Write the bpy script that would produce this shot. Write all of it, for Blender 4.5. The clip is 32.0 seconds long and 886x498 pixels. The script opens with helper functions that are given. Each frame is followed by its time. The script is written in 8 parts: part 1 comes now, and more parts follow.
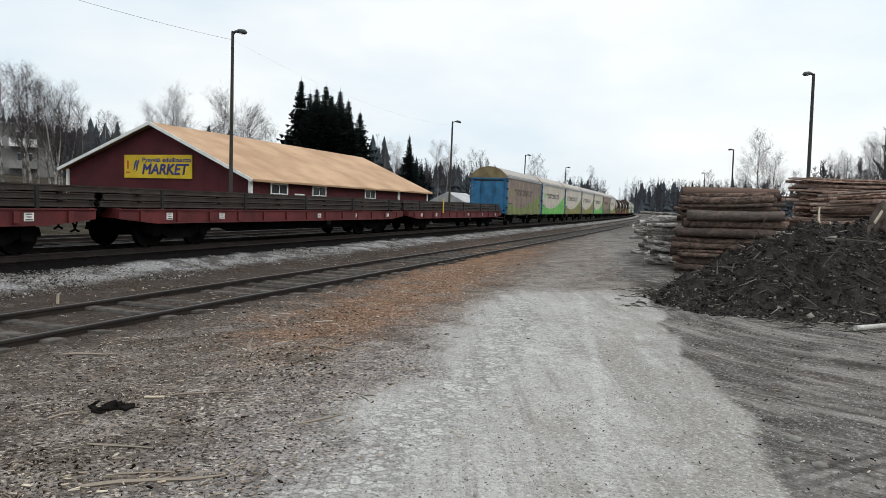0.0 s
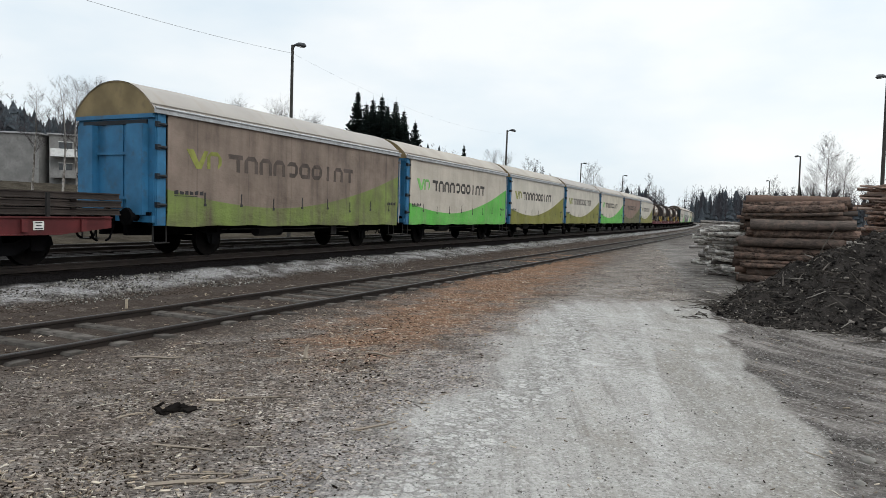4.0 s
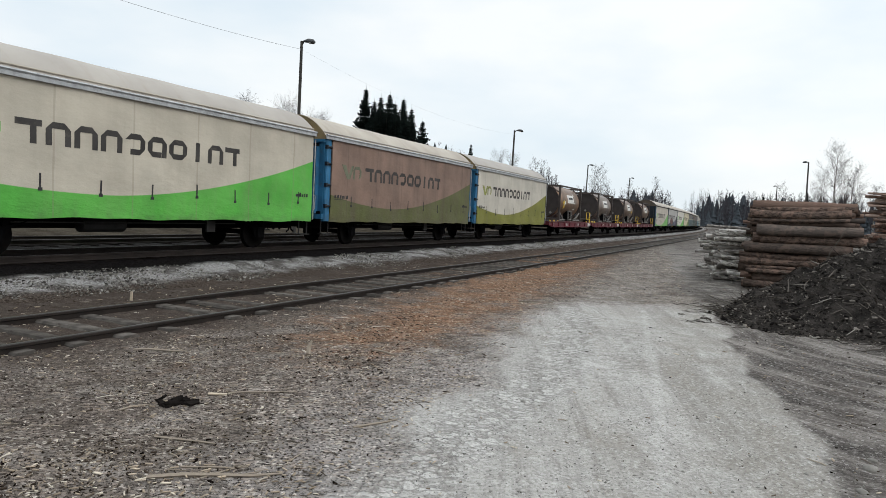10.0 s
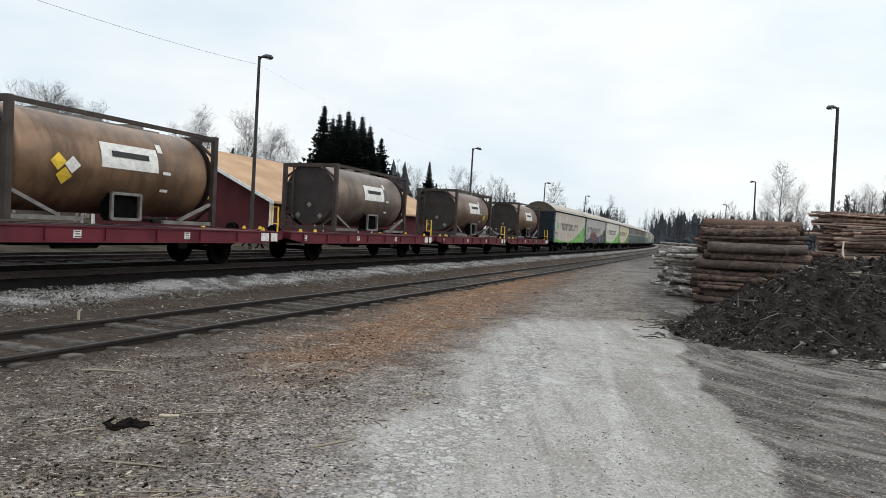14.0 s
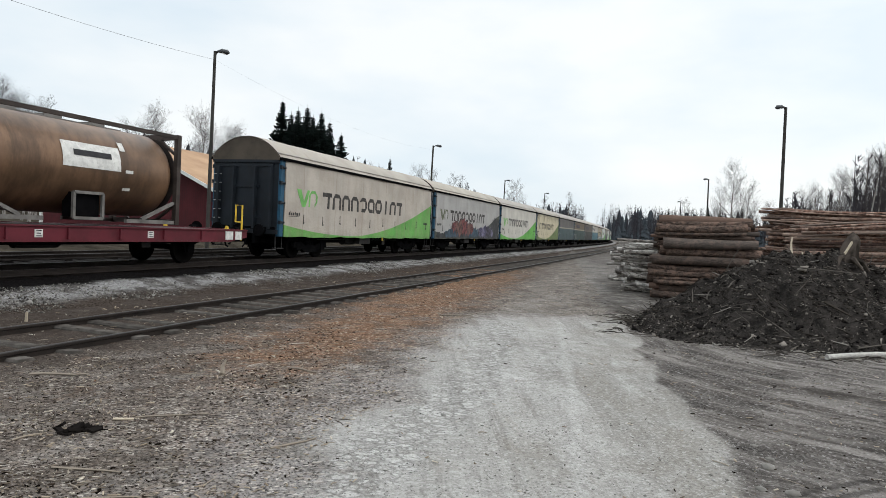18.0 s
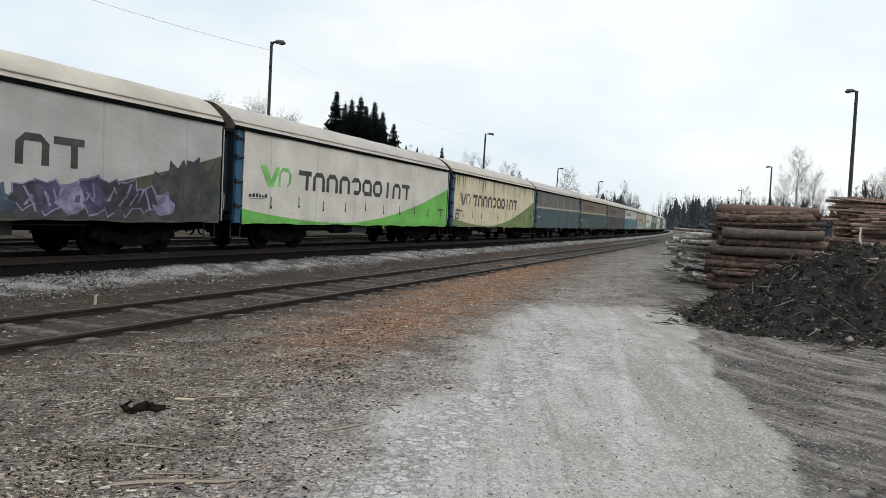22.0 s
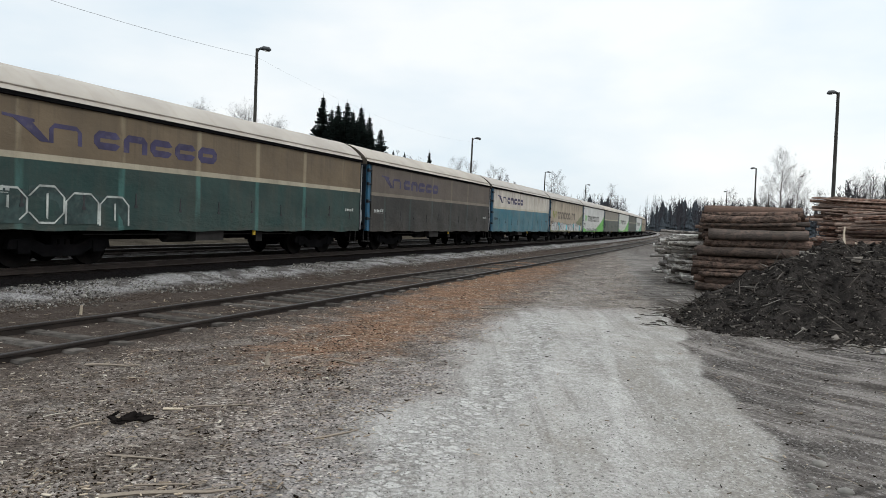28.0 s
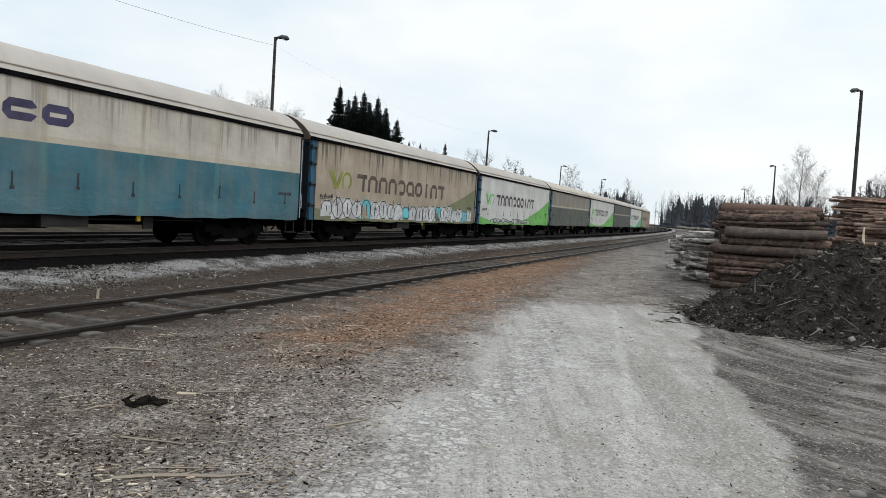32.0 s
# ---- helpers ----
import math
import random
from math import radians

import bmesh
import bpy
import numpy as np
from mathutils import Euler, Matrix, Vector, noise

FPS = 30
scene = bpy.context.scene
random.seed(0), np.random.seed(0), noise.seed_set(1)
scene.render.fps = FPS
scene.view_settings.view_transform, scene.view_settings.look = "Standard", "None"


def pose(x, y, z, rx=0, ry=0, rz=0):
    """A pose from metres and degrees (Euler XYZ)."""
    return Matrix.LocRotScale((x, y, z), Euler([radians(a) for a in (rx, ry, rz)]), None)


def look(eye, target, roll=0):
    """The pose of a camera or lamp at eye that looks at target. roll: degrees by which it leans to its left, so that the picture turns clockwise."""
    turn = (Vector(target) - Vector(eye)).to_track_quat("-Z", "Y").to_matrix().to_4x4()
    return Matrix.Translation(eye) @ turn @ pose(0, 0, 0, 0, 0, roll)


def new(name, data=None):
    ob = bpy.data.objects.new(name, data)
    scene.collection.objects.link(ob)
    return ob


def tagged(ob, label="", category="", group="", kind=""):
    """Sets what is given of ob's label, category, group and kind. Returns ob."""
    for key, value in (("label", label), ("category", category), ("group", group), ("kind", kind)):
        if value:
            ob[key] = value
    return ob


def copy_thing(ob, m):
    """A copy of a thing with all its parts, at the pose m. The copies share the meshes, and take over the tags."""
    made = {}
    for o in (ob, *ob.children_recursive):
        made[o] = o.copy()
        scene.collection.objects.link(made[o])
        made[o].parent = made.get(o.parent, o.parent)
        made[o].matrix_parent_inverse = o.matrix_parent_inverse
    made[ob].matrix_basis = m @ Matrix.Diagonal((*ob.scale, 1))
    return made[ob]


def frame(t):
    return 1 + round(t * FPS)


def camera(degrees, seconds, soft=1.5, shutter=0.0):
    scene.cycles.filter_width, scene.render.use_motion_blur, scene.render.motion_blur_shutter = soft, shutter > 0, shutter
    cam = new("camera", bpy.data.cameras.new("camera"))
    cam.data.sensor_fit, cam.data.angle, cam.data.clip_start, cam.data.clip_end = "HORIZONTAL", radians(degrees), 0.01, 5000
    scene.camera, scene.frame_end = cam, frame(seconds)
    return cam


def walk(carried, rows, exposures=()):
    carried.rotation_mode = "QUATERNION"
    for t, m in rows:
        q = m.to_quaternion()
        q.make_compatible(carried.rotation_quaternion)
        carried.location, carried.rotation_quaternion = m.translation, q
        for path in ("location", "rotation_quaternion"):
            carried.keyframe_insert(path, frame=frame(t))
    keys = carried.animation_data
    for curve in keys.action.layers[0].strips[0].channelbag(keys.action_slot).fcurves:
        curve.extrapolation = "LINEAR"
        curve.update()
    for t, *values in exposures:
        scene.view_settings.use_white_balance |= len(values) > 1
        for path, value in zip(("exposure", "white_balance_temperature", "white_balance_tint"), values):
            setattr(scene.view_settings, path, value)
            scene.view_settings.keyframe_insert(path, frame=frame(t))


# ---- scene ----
EYE = 1.70
cam = camera(67.8, 32.0, soft=0.8)
walk(cam, [
    (0.0, pose(0, 0, EYE, 86.22, -1.73, -0.01)),
    (0.5, pose(0, 0, EYE, 88.12, -2.04, 2.44)),
    (1.0, pose(0, 0, EYE, 87.34, -2.20, 3.43)),
    (1.5, pose(0, 0, EYE, 86.94, -1.96, 4.44)),
    (2.0, pose(0, 0, EYE, 86.39, -2.08, 4.99)),
    (2.5, pose(0, 0, EYE, 86.16, -2.05, 6.15)),
    (3.0, pose(0, 0, EYE, 86.25, -1.90, 6.19)),
    (3.5, pose(0, 0, EYE, 86.58, -1.66, 4.62)),
    (5.5, pose(0, 0, EYE, 87.16, -2.05, 5.12)),
    (6.0, pose(0, 0, EYE, 87.16, -2.01, 4.69)),
    (6.5, pose(0, 0, EYE, 87.53, -2.03, 4.85)),
    (7.0, pose(0, 0, EYE, 87.32, -1.73, 2.72)),
    (7.5, pose(0, 0, EYE, 87.42, -1.63, 1.51)),
    (8.0, pose(0, 0, EYE, 87.46, -1.46, 1.55)),
    (8.5, pose(0, 0, EYE, 87.51, -1.51, 1.49)),
    (9.0, pose(0, 0, EYE, 87.65, -1.65, 1.64)),
    (9.5, pose(0, 0, EYE, 86.82, -1.85, 0.23)),
    (10.0, pose(0, 0, EYE, 86.73, -2.87, 5.18)),
    (10.5, pose(0, 0, EYE, 86.13, -2.90, 7.60)),
    (11.0, pose(0, 0, EYE, 86.46, -2.87, 4.71)),
    (11.5, pose(0, 0, EYE, 87.10, -2.73, 0.57)),
    (12.0, pose(0, 0, EYE, 87.86, -2.89, -0.04)),
    (12.5, pose(0, 0, EYE, 88.13, -2.80, 0.36)),
    (13.0, pose(0, 0, EYE, 88.31, -2.88, 0.61)),
    (13.5, pose(0, 0, EYE, 88.36, -3.07, 1.57)),
    (15.5, pose(0, 0, EYE, 88.67, -2.64, 1.26)),
    (16.0, pose(0, 0, EYE, 88.94, -2.70, -0.16)),
    (16.5, pose(0, 0, EYE, 88.46, -2.74, -0.89)),
    (17.0, pose(0, 0, EYE, 88.10, -2.50, -1.20)),
    (17.5, pose(0, 0, EYE, 87.98, -2.74, -0.98)),
    (18.0, pose(0, 0, EYE, 88.33, -2.79, -1.81)),
    (18.5, pose(0, 0, EYE, 87.99, -2.65, -2.31)),
    (19.0, pose(0, 0, EYE, 88.21, -2.57, -4.01)),
    (19.5, pose(0, 0, EYE, 88.96, -3.44, -4.48)),
    (20.0, pose(0, 0, EYE, 88.15, -3.54, -3.09)),
    (20.5, pose(0, 0, EYE, 87.26, -3.74, 3.03)),
    (21.0, pose(0, 0, EYE, 86.93, -3.65, 2.81)),
    (21.5, pose(0, 0, EYE, 86.88, -3.44, 2.02)),
    (22.0, pose(0, 0, EYE, 87.10, -3.01, 2.68)),
    (22.5, pose(0, 0, EYE, 86.36, -2.31, 0.93)),
    (23.0, pose(0, 0, EYE, 87.24, -1.72, 0.54)),
    (23.5, pose(0, 0, EYE, 87.73, -1.76, 0.08)),
    (24.0, pose(0, 0, EYE, 87.52, -2.05, -0.38)),
    (24.5, pose(0, 0, EYE, 87.81, -1.97, -1.29)),
    (25.0, pose(0, 0, EYE, 87.58, -2.25, -0.65)),
    (25.5, pose(0, 0, EYE, 87.83, -2.38, 0.44)),
    (27.5, pose(0, 0, EYE, 87.22, -2.48, 1.86)),
    (28.0, pose(0, 0, EYE, 87.56, -2.30, 1.65)),
    (28.5, pose(0, 0, EYE, 87.74, -2.23, 1.57)),
    (29.0, pose(0, 0, EYE, 87.81, -2.27, 1.45)),
    (29.5, pose(0, 0, EYE, 88.08, -2.24, 1.94)),
    (30.0, pose(0, 0, EYE, 88.09, -1.97, -0.18)),
    (30.5, pose(0, 0, EYE, 88.13, -2.01, -0.35)),
    (31.0, pose(0, 0, EYE, 87.73, -2.05, -0.02)),
    (31.5, pose(0, 0, EYE, 87.88, -3.03, 1.44)),
    (32.0, pose(0, 0, EYE, 86.80, -3.44, 2.90)),
])

# ---- overcast spring daylight ----
world = bpy.data.worlds.new("overcast_sky")
scene.world = world
world.use_nodes = True
wn, wl = world.node_tree.nodes, world.node_tree.links
sky = wn.new("ShaderNodeTexSky")
sky.sky_type, sky.sun_disc = "NISHITA", False
sky.sun_elevation, sky.sun_rotation = radians(32), radians(60)
sky.air_density, sky.dust_density = 1.0, 3.0
tone = wn.new("ShaderNodeMix")
tone.data_type, tone.blend_type = "RGBA", "MULTIPLY"
tone.inputs["Factor"].default_value = 1.0
tone.inputs["B"].default_value = (0.10, 0.10, 0.10, 1)
wl.new(sky.outputs[0], tone.inputs["A"])
coord = wn.new("ShaderNodeTexCoord")
squash = wn.new("ShaderNodeMapping")
squash.inputs["Scale"].default_value = (1.0, 1.0, 2.6)
wl.new(coord.outputs["Generated"], squash.inputs["Vector"])
cloud = wn.new("ShaderNodeTexNoise")
cloud.inputs["Scale"].default_value, cloud.inputs["Detail"].default_value = 2.3, 5.0
wl.new(squash.outputs[0], cloud.inputs["Vector"])
ramp = wn.new("ShaderNodeValToRGB")
ramp.color_ramp.elements[0].position, ramp.color_ramp.elements[1].position = 0.35, 0.62
ramp.color_ramp.elements[0].color = (0.80, 0.92, 1.01, 1)
ramp.color_ramp.elements[1].color = (1.05, 1.085, 1.095, 1)
wl.new(cloud.outputs["Fac"], ramp.inputs[0])
deck = wn.new("ShaderNodeMix")
deck.data_type = "RGBA"
deck.inputs["Factor"].default_value = 0.88
wl.new(tone.outputs["Result"], deck.inputs["A"])
wl.new(ramp.outputs[0], deck.inputs["B"])
# an overcast sky is brighter overhead than near the horizon
height = wn.new("ShaderNodeSeparateXYZ")
wl.new(coord.outputs["Generated"], height.inputs[0])
lift = wn.new("ShaderNodeMapRange")
lift.interpolation_type = "SMOOTHSTEP"
lift.inputs["From Min"].default_value, lift.inputs["From Max"].default_value = 0.30, 1.0
lift.inputs["To Min"].default_value, lift.inputs["To Max"].default_value = 1.0, 2.1
wl.new(height.outputs["Z"], lift.inputs["Value"])
wl.new(lift.outputs[0], wn["Background"].inputs["Strength"])
wl.new(deck.outputs["Result"], wn["Background"].inputs["Color"])
sun = new("sun", bpy.data.lights.new("sun", "SUN"))
sun.data.energy, sun.data.angle, sun.data.color = 0.85, radians(25), (1.0, 0.96, 0.9)
sun.matrix_world = look((30, -10, 30), (0, 12, 0))
scene.view_settings.exposure = 0.0

# ---- mesh and material helpers ----
rng = np.random.default_rng(7)


class Geo:
    """Collects vertices and faces of one mesh."""

    def __init__(self):
        self.v, self.f, self.m = [], [], []

    def add(self, verts, faces, mi=0):
        b = len(self.v)
        self.v.extend(tuple(p) for p in verts)
        self.f.extend(tuple(b + i for i in q) for q in faces)
        self.m.extend([mi] * len(faces))
        return self

    def box(self, c, s, turn=None, mi=0, taper=1.0):
        x, y, z = s[0] / 2, s[1] / 2, s[2] / 2
        p = [Vector((sx * x * (taper if sz > 0 else 1), sy * y * (taper if sz > 0 else 1), sz * z))
             for sz in (-1, 1) for sx, sy in ((-1, -1), (1, -1), (1, 1), (-1, 1))]
        if turn is not None:
            p = [turn @ q for q in p]
        return self.add([q + Vector(c) for q in p],
                        [(3, 2, 1, 0), (4, 5, 6, 7), (0, 1, 5, 4), (1, 2, 6, 5), (2, 3, 7, 6), (3, 0, 4, 7)], mi)

    def bar(self, p0, p1, w, h, mi=0):
        """A square bar from p0 to p1."""
        p0, p1 = Vector(p0), Vector(p1)
        d = p1 - p0
        turn = d.to_track_quat("X", "Z").to_matrix()
        return self.box((p0 + p1) / 2, (d.length, w, h), turn, mi)

    def tube(self, pts, radii, n=8, caps=True, mi=0, phase=0.0):
        pts = [Vector(p) for p in pts]
        b, vs, fs = 0, [], []
        for i, p in enumerate(pts):
            d = (pts[min(i + 1, len(pts) - 1)] - pts[max(i - 1, 0)]).normalized()
            a = d.orthogonal().normalized() if abs(d.z) > 0.9 else d.cross(Vector((0, 0, 1))).normalized()
            c = d.cross(a)
            for k in range(n):
                w = phase + 2 * math.pi * k / n
                vs.append(p + radii[i] * (math.cos(w) * a + math.sin(w) * c))
        for i in range(len(pts) - 1):
            for k in range(n):
                fs.append((i * n + k, i * n + (k + 1) % n, (i + 1) * n + (k + 1) % n, (i + 1) * n + k))
        if caps:
            fs.append(tuple(reversed(range(n))))
            fs.append(tuple((len(pts) - 1) * n + k for k in range(n)))
        return self.add(vs, fs, mi)

    def cyl(self, p0, p1, r0, r1=None, n=10, mi=0):
        return self.tube([p0, p1], [r0, r0 if r1 is None else r1], n, True, mi)

    def prism(self, poly, y0, y1, mi=0, axis="y"):
        """A polygon in x, z (or y, z) pushed out along y (or x)."""
        n = len(poly)
        if axis == "y":
            vs = [(a, y0, c) for a, c in poly] + [(a, y1, c) for a, c in poly]
        else:
            vs = [(y0, a, c) for a, c in poly] + [(y1, a, c) for a, c in poly]
        fs = [tuple(range(n)), tuple(reversed(range(n, 2 * n)))]
        fs += [(i, i + n, (i + 1) % n + n, (i + 1) % n) for i in range(n)]
        return self.add(vs, fs, mi)

    def grid(self, nx, ny, fn, mi=0, flip=False):
        vs = [fn(i / nx, j / ny) for j in range(ny + 1) for i in range(nx + 1)]
        fs = []
        for j in range(ny):
            for i in range(nx):
                q = (j * (nx + 1) + i, j * (nx + 1) + i + 1, (j + 1) * (nx + 1) + i + 1, (j + 1) * (nx + 1) + i)
                fs.append(tuple(reversed(q)) if flip else q)
        return self.add(vs, fs, mi)

    def mesh(self, name, *mats, smooth=False, normals=True):
        me = bpy.data.meshes.new(name)
        me.from_pydata(self.v, [], self.f)
        for m in mats:
            me.materials.append(m)
        if len(mats) > 1:
            me.polygons.foreach_set("material_index", self.m)
        if normals:
            bm = bmesh.new()
            bm.from_mesh(me)
            bmesh.ops.recalc_face_normals(bm, faces=bm.faces)
            bm.to_mesh(me)
            bm.free()
        if smooth:
            me.polygons.foreach_set("use_smooth", [True] * len(me.polygons))
        me.update()
        return me


def part(name, data, parent=None, label="", at=None):
    """One mesh object, under a thing or a part where parent is given."""
    ob = new(name, data)
    if parent is not None:
        ob.parent = parent
    if at is not None:
        ob.matrix_basis = at
    return tagged(ob, label)


def thing(name, label, category, at=None, group="", kind="", data=None):
    ob = new(name, data)
    if at is not None:
        ob.matrix_basis = at
    return tagged(ob, label, category, group, kind)


def smoothed(me, angle=40):
    me.polygons.foreach_set("use_smooth", [True] * len(me.polygons))
    me.set_sharp_from_angle(angle=radians(angle))
    return me


class Nodes:
    """Short calls for building a node material."""

    def __init__(self, name):
        self.mat = bpy.data.materials.new(name)
        self.mat.use_nodes = True
        self.t = self.mat.node_tree
        self.bsdf = self.t.nodes["Principled BSDF"]
        self.pos = None

    def node(self, kind, **sockets):
        n = self.t.nodes.new(kind)
        for k, v in sockets.items():
            self.put(n.inputs[k.replace("_", " ")], v)
        return n

    def put(self, socket, v):
        if isinstance(v, bpy.types.NodeSocket):
            self.t.links.new(v, socket)
        elif isinstance(v, (tuple, list)) and len(v) == 3 and socket.type == "RGBA":
            socket.default_value = (*v, 1)
        else:
            socket.default_value = v

    def coords(self):
        if self.pos is None:
            self.pos = self.t.nodes.new("ShaderNodeTexCoord").outputs["Object"]
        return self.pos

    def scaled(self, s):
        m = self.node("ShaderNodeMapping", Vector=self.coords())
        m.inputs["Scale"].default_value = s
        return m.outputs[0]

    def noise(self, scale, detail=4.0, rough=0.55, vec=None, w=0.0):
        n = self.node("ShaderNodeTexNoise", Scale=scale, Detail=detail, Roughness=rough, Vector=vec or self.coords())
        return n.outputs["Fac"]

    def voronoi(self, scale, vec=None, feature="F1"):
        n = self.node("ShaderNodeTexVoronoi", Scale=scale, Vector=vec or self.coords())
        n.feature = feature
        return n

    def math(self, op, a, b=0.0, clamp=False):
        n = self.t.nodes.new("ShaderNodeMath")
        n.operation, n.use_clamp = op, clamp
        self.put(n.inputs[0], a)
        self.put(n.inputs[1], b)
        return n.outputs[0]

    def step(self, v, lo, hi):
        n = self.node("ShaderNodeMapRange", Value=v)
        n.interpolation_type = "SMOOTHSTEP"
        n.inputs["From Min"].default_value, n.inputs["From Max"].default_value = lo, hi
        return n.outputs[0]

    def mix(self, f, a, b, blend="MIX"):
        n = self.t.nodes.new("ShaderNodeMix")
        n.data_type, n.blend_type = "RGBA", blend
        self.put(n.inputs["Factor"], f)
        self.put(n.inputs["A"], a)
        self.put(n.inputs["B"], b)
        return n.outputs["Result"]

    def xyz(self, vec=None):
        return self.node("ShaderNodeSeparateXYZ", Vector=vec or self.coords()).outputs

    def attr(self, name):
        n = self.t.nodes.new("ShaderNodeAttribute")
        n.attribute_name = name
        return n.outputs["Fac"]

    def rand(self):
        return self.t.nodes.new("ShaderNodeObjectInfo").outputs["Random"]

    def island(self):
        return self.t.nodes.new("ShaderNodeNewGeometry").outputs["Random Per Island"]

    def done(self, color, rough=0.8, bump=None, strength=0.3, dist=0.02, metal=0.0, spec=0.3):
        self.put(self.bsdf.inputs["Base Color"], color)
        self.put(self.bsdf.inputs["Roughness"], rough)
        self.put(self.bsdf.inputs["Metallic"], metal)
        self.put(self.bsdf.inputs["Specular IOR Level"], spec if spec > 0.2 else 0.0)
        if bump is not None:
            b = self.node("ShaderNodeBump", Height=bump, Strength=strength, Distance=dist)
            self.t.links.new(b.outputs[0], self.bsdf.inputs["Normal"])
        return self.mat


def scale3(c, k):
    return tuple(min(1.0, v * k) for v in c)


def worn(name, c, scale=1.0, var=0.35, dirt=(0.06, 0.05, 0.04), dirty=0.3, rough=0.75, metal=0.0, bump=0.15, fine=60, spec=0.3,
         by_piece=0.0):
    """A plain worn surface: two scales of tone, dirt patches and fine relief."""
    n = Nodes(name)
    big, small = n.noise(1.3 * scale, 5), n.noise(fine * scale, 3)
    col = n.mix(n.step(big, 0.3, 0.7), scale3(c, 1 - var), scale3(c, 1 + var))
    col = n.mix(n.math("MULTIPLY", n.step(small, 0.35, 0.75), 0.35), col, scale3(c, 0.6))
    col = n.mix(n.math("MULTIPLY", n.step(n.noise(3.1 * scale, 6, 0.65), 0.52, 0.72), dirty), col, dirt)
    if by_piece:
        col = n.mix(n.math("MULTIPLY", n.rand(), by_piece), col, scale3(c, 0.35))
    return n.done(col, rough, small, bump, 0.01, metal, spec)

# ---- materials ----
RUST_RAIL = worn("rail_steel", (0.020, 0.0145, 0.012), 2, 0.3, (0.014, 0.010, 0.008), 0.4, 0.7, 0.1, 0.2)
RAIL_TOP = worn("rail_head_dull", (0.026, 0.022, 0.020), 2, 0.2, (0.02, 0.016, 0.014), 0.5, 0.5, 0.4, 0.1)
SLEEPER = worn("weathered_sleeper_wood", (0.10, 0.09, 0.081), 3, 0.5, (0.03, 0.024, 0.02), 0.9, 0.9, 0, 0.5, 25, 0.2, 0.5)
SLEEPER_DARK = worn("tarred_sleeper", (0.014, 0.012, 0.011), 1.5, 0.35, (0.008, 0.007, 0.006), 0.5, 0.9, 0, 0.4, 25, 0.2, 0.3)
WHEEL = worn("oily_wheel_steel", (0.007, 0.0065, 0.0065), 2, 0.3, (0.014, 0.011, 0.009), 0.4, 0.85, 0.0, 0.15, 60, 0.0)
UNDER = worn("underframe_black", (0.0055, 0.0055, 0.006), 2, 0.3, (0.011, 0.009, 0.0075), 0.4, 0.9, 0.0, 0.15, 60, 0.0)
UNDER_GREY = worn("underframe_grime", (0.018, 0.0165, 0.016), 2, 0.3, (0.012, 0.010, 0.008), 0.5, 0.8)
BLUE = worn("wagon_blue_paint", (0.026, 0.128, 0.245), 1.2, 0.25, (0.05, 0.06, 0.07), 0.45, 0.55, 0, 0.08)
BLUE_OLD = worn("wagon_faded_blue_paint", (0.018, 0.075, 0.13), 1.2, 0.3, (0.03, 0.035, 0.04), 0.5, 0.6, 0, 0.08)
BLUE_DARK = worn("wagon_dark_shaded_paint", (0.009, 0.013, 0.018), 1.2, 0.3, (0.014, 0.012, 0.012), 0.5, 0.65)
STEEL = worn("galvanised_steel", (0.38, 0.39, 0.40), 3, 0.2, (0.12, 0.1, 0.09), 0.5, 0.5, 0.4)
RED_WAGON = worn("wagon_oxide_red", (0.095, 0.016, 0.017), 1.2, 0.3, (0.03, 0.012, 0.011), 0.6, 0.65)
WINE_WAGON = worn("wagon_wine_red", (0.105, 0.014, 0.022), 1.2, 0.25, (0.04, 0.012, 0.014), 0.45, 0.55)
WAGON_DECK = worn("wagon_deck", (0.055, 0.022, 0.022), 1.5, 0.3, (0.02, 0.014, 0.013), 0.6, 0.85)
YELLOW = worn("yellow_paint", (0.72, 0.48, 0.05), 3, 0.2, (0.2, 0.12, 0.03), 0.35, 0.55)
WHITE_MARK = worn("white_marking", (0.66, 0.65, 0.62), 5, 0.15, (0.25, 0.22, 0.2), 0.4, 0.7)
DARK_MARK = worn("dark_print", (0.03, 0.03, 0.032), 5, 0.2, (0.09, 0.085, 0.08), 0.3, 0.75)
POLE_WOOD = worn("tarred_pole_wood", (0.045, 0.042, 0.038), 1, 0.3, (0.02, 0.018, 0.016), 0.5, 0.9, 0, 0.4, 30)
LAMP_GREY = worn("lamp_housing", (0.06, 0.062, 0.065), 4, 0.2, (0.05, 0.05, 0.05), 0.3, 0.5, 0.3)
GLASS_DARK = worn("window_glass_dark", (0.03, 0.035, 0.04), 2, 0.3, (0.06, 0.06, 0.06), 0.3, 0.12, 0, 0.0, 20, 0.6)
WHITE_TRIM = worn("white_trim_paint", (0.70, 0.70, 0.68), 2, 0.1, (0.35, 0.33, 0.3), 0.35, 0.6)
CONCRETE = worn("grey_concrete", (0.20, 0.195, 0.188), 0.4, 0.2, (0.09, 0.086, 0.082), 0.5, 0.9, 0, 0.2, 8)
GREY_ROOF = worn("grey_sheet_roof", (0.34, 0.34, 0.345), 0.6, 0.12, (0.2, 0.19, 0.18), 0.4, 0.6)
STONE = worn("loose_stone", (0.19, 0.178, 0.16), 6, 0.3, (0.15, 0.14, 0.13), 0.5, 0.9, 0, 0.3)


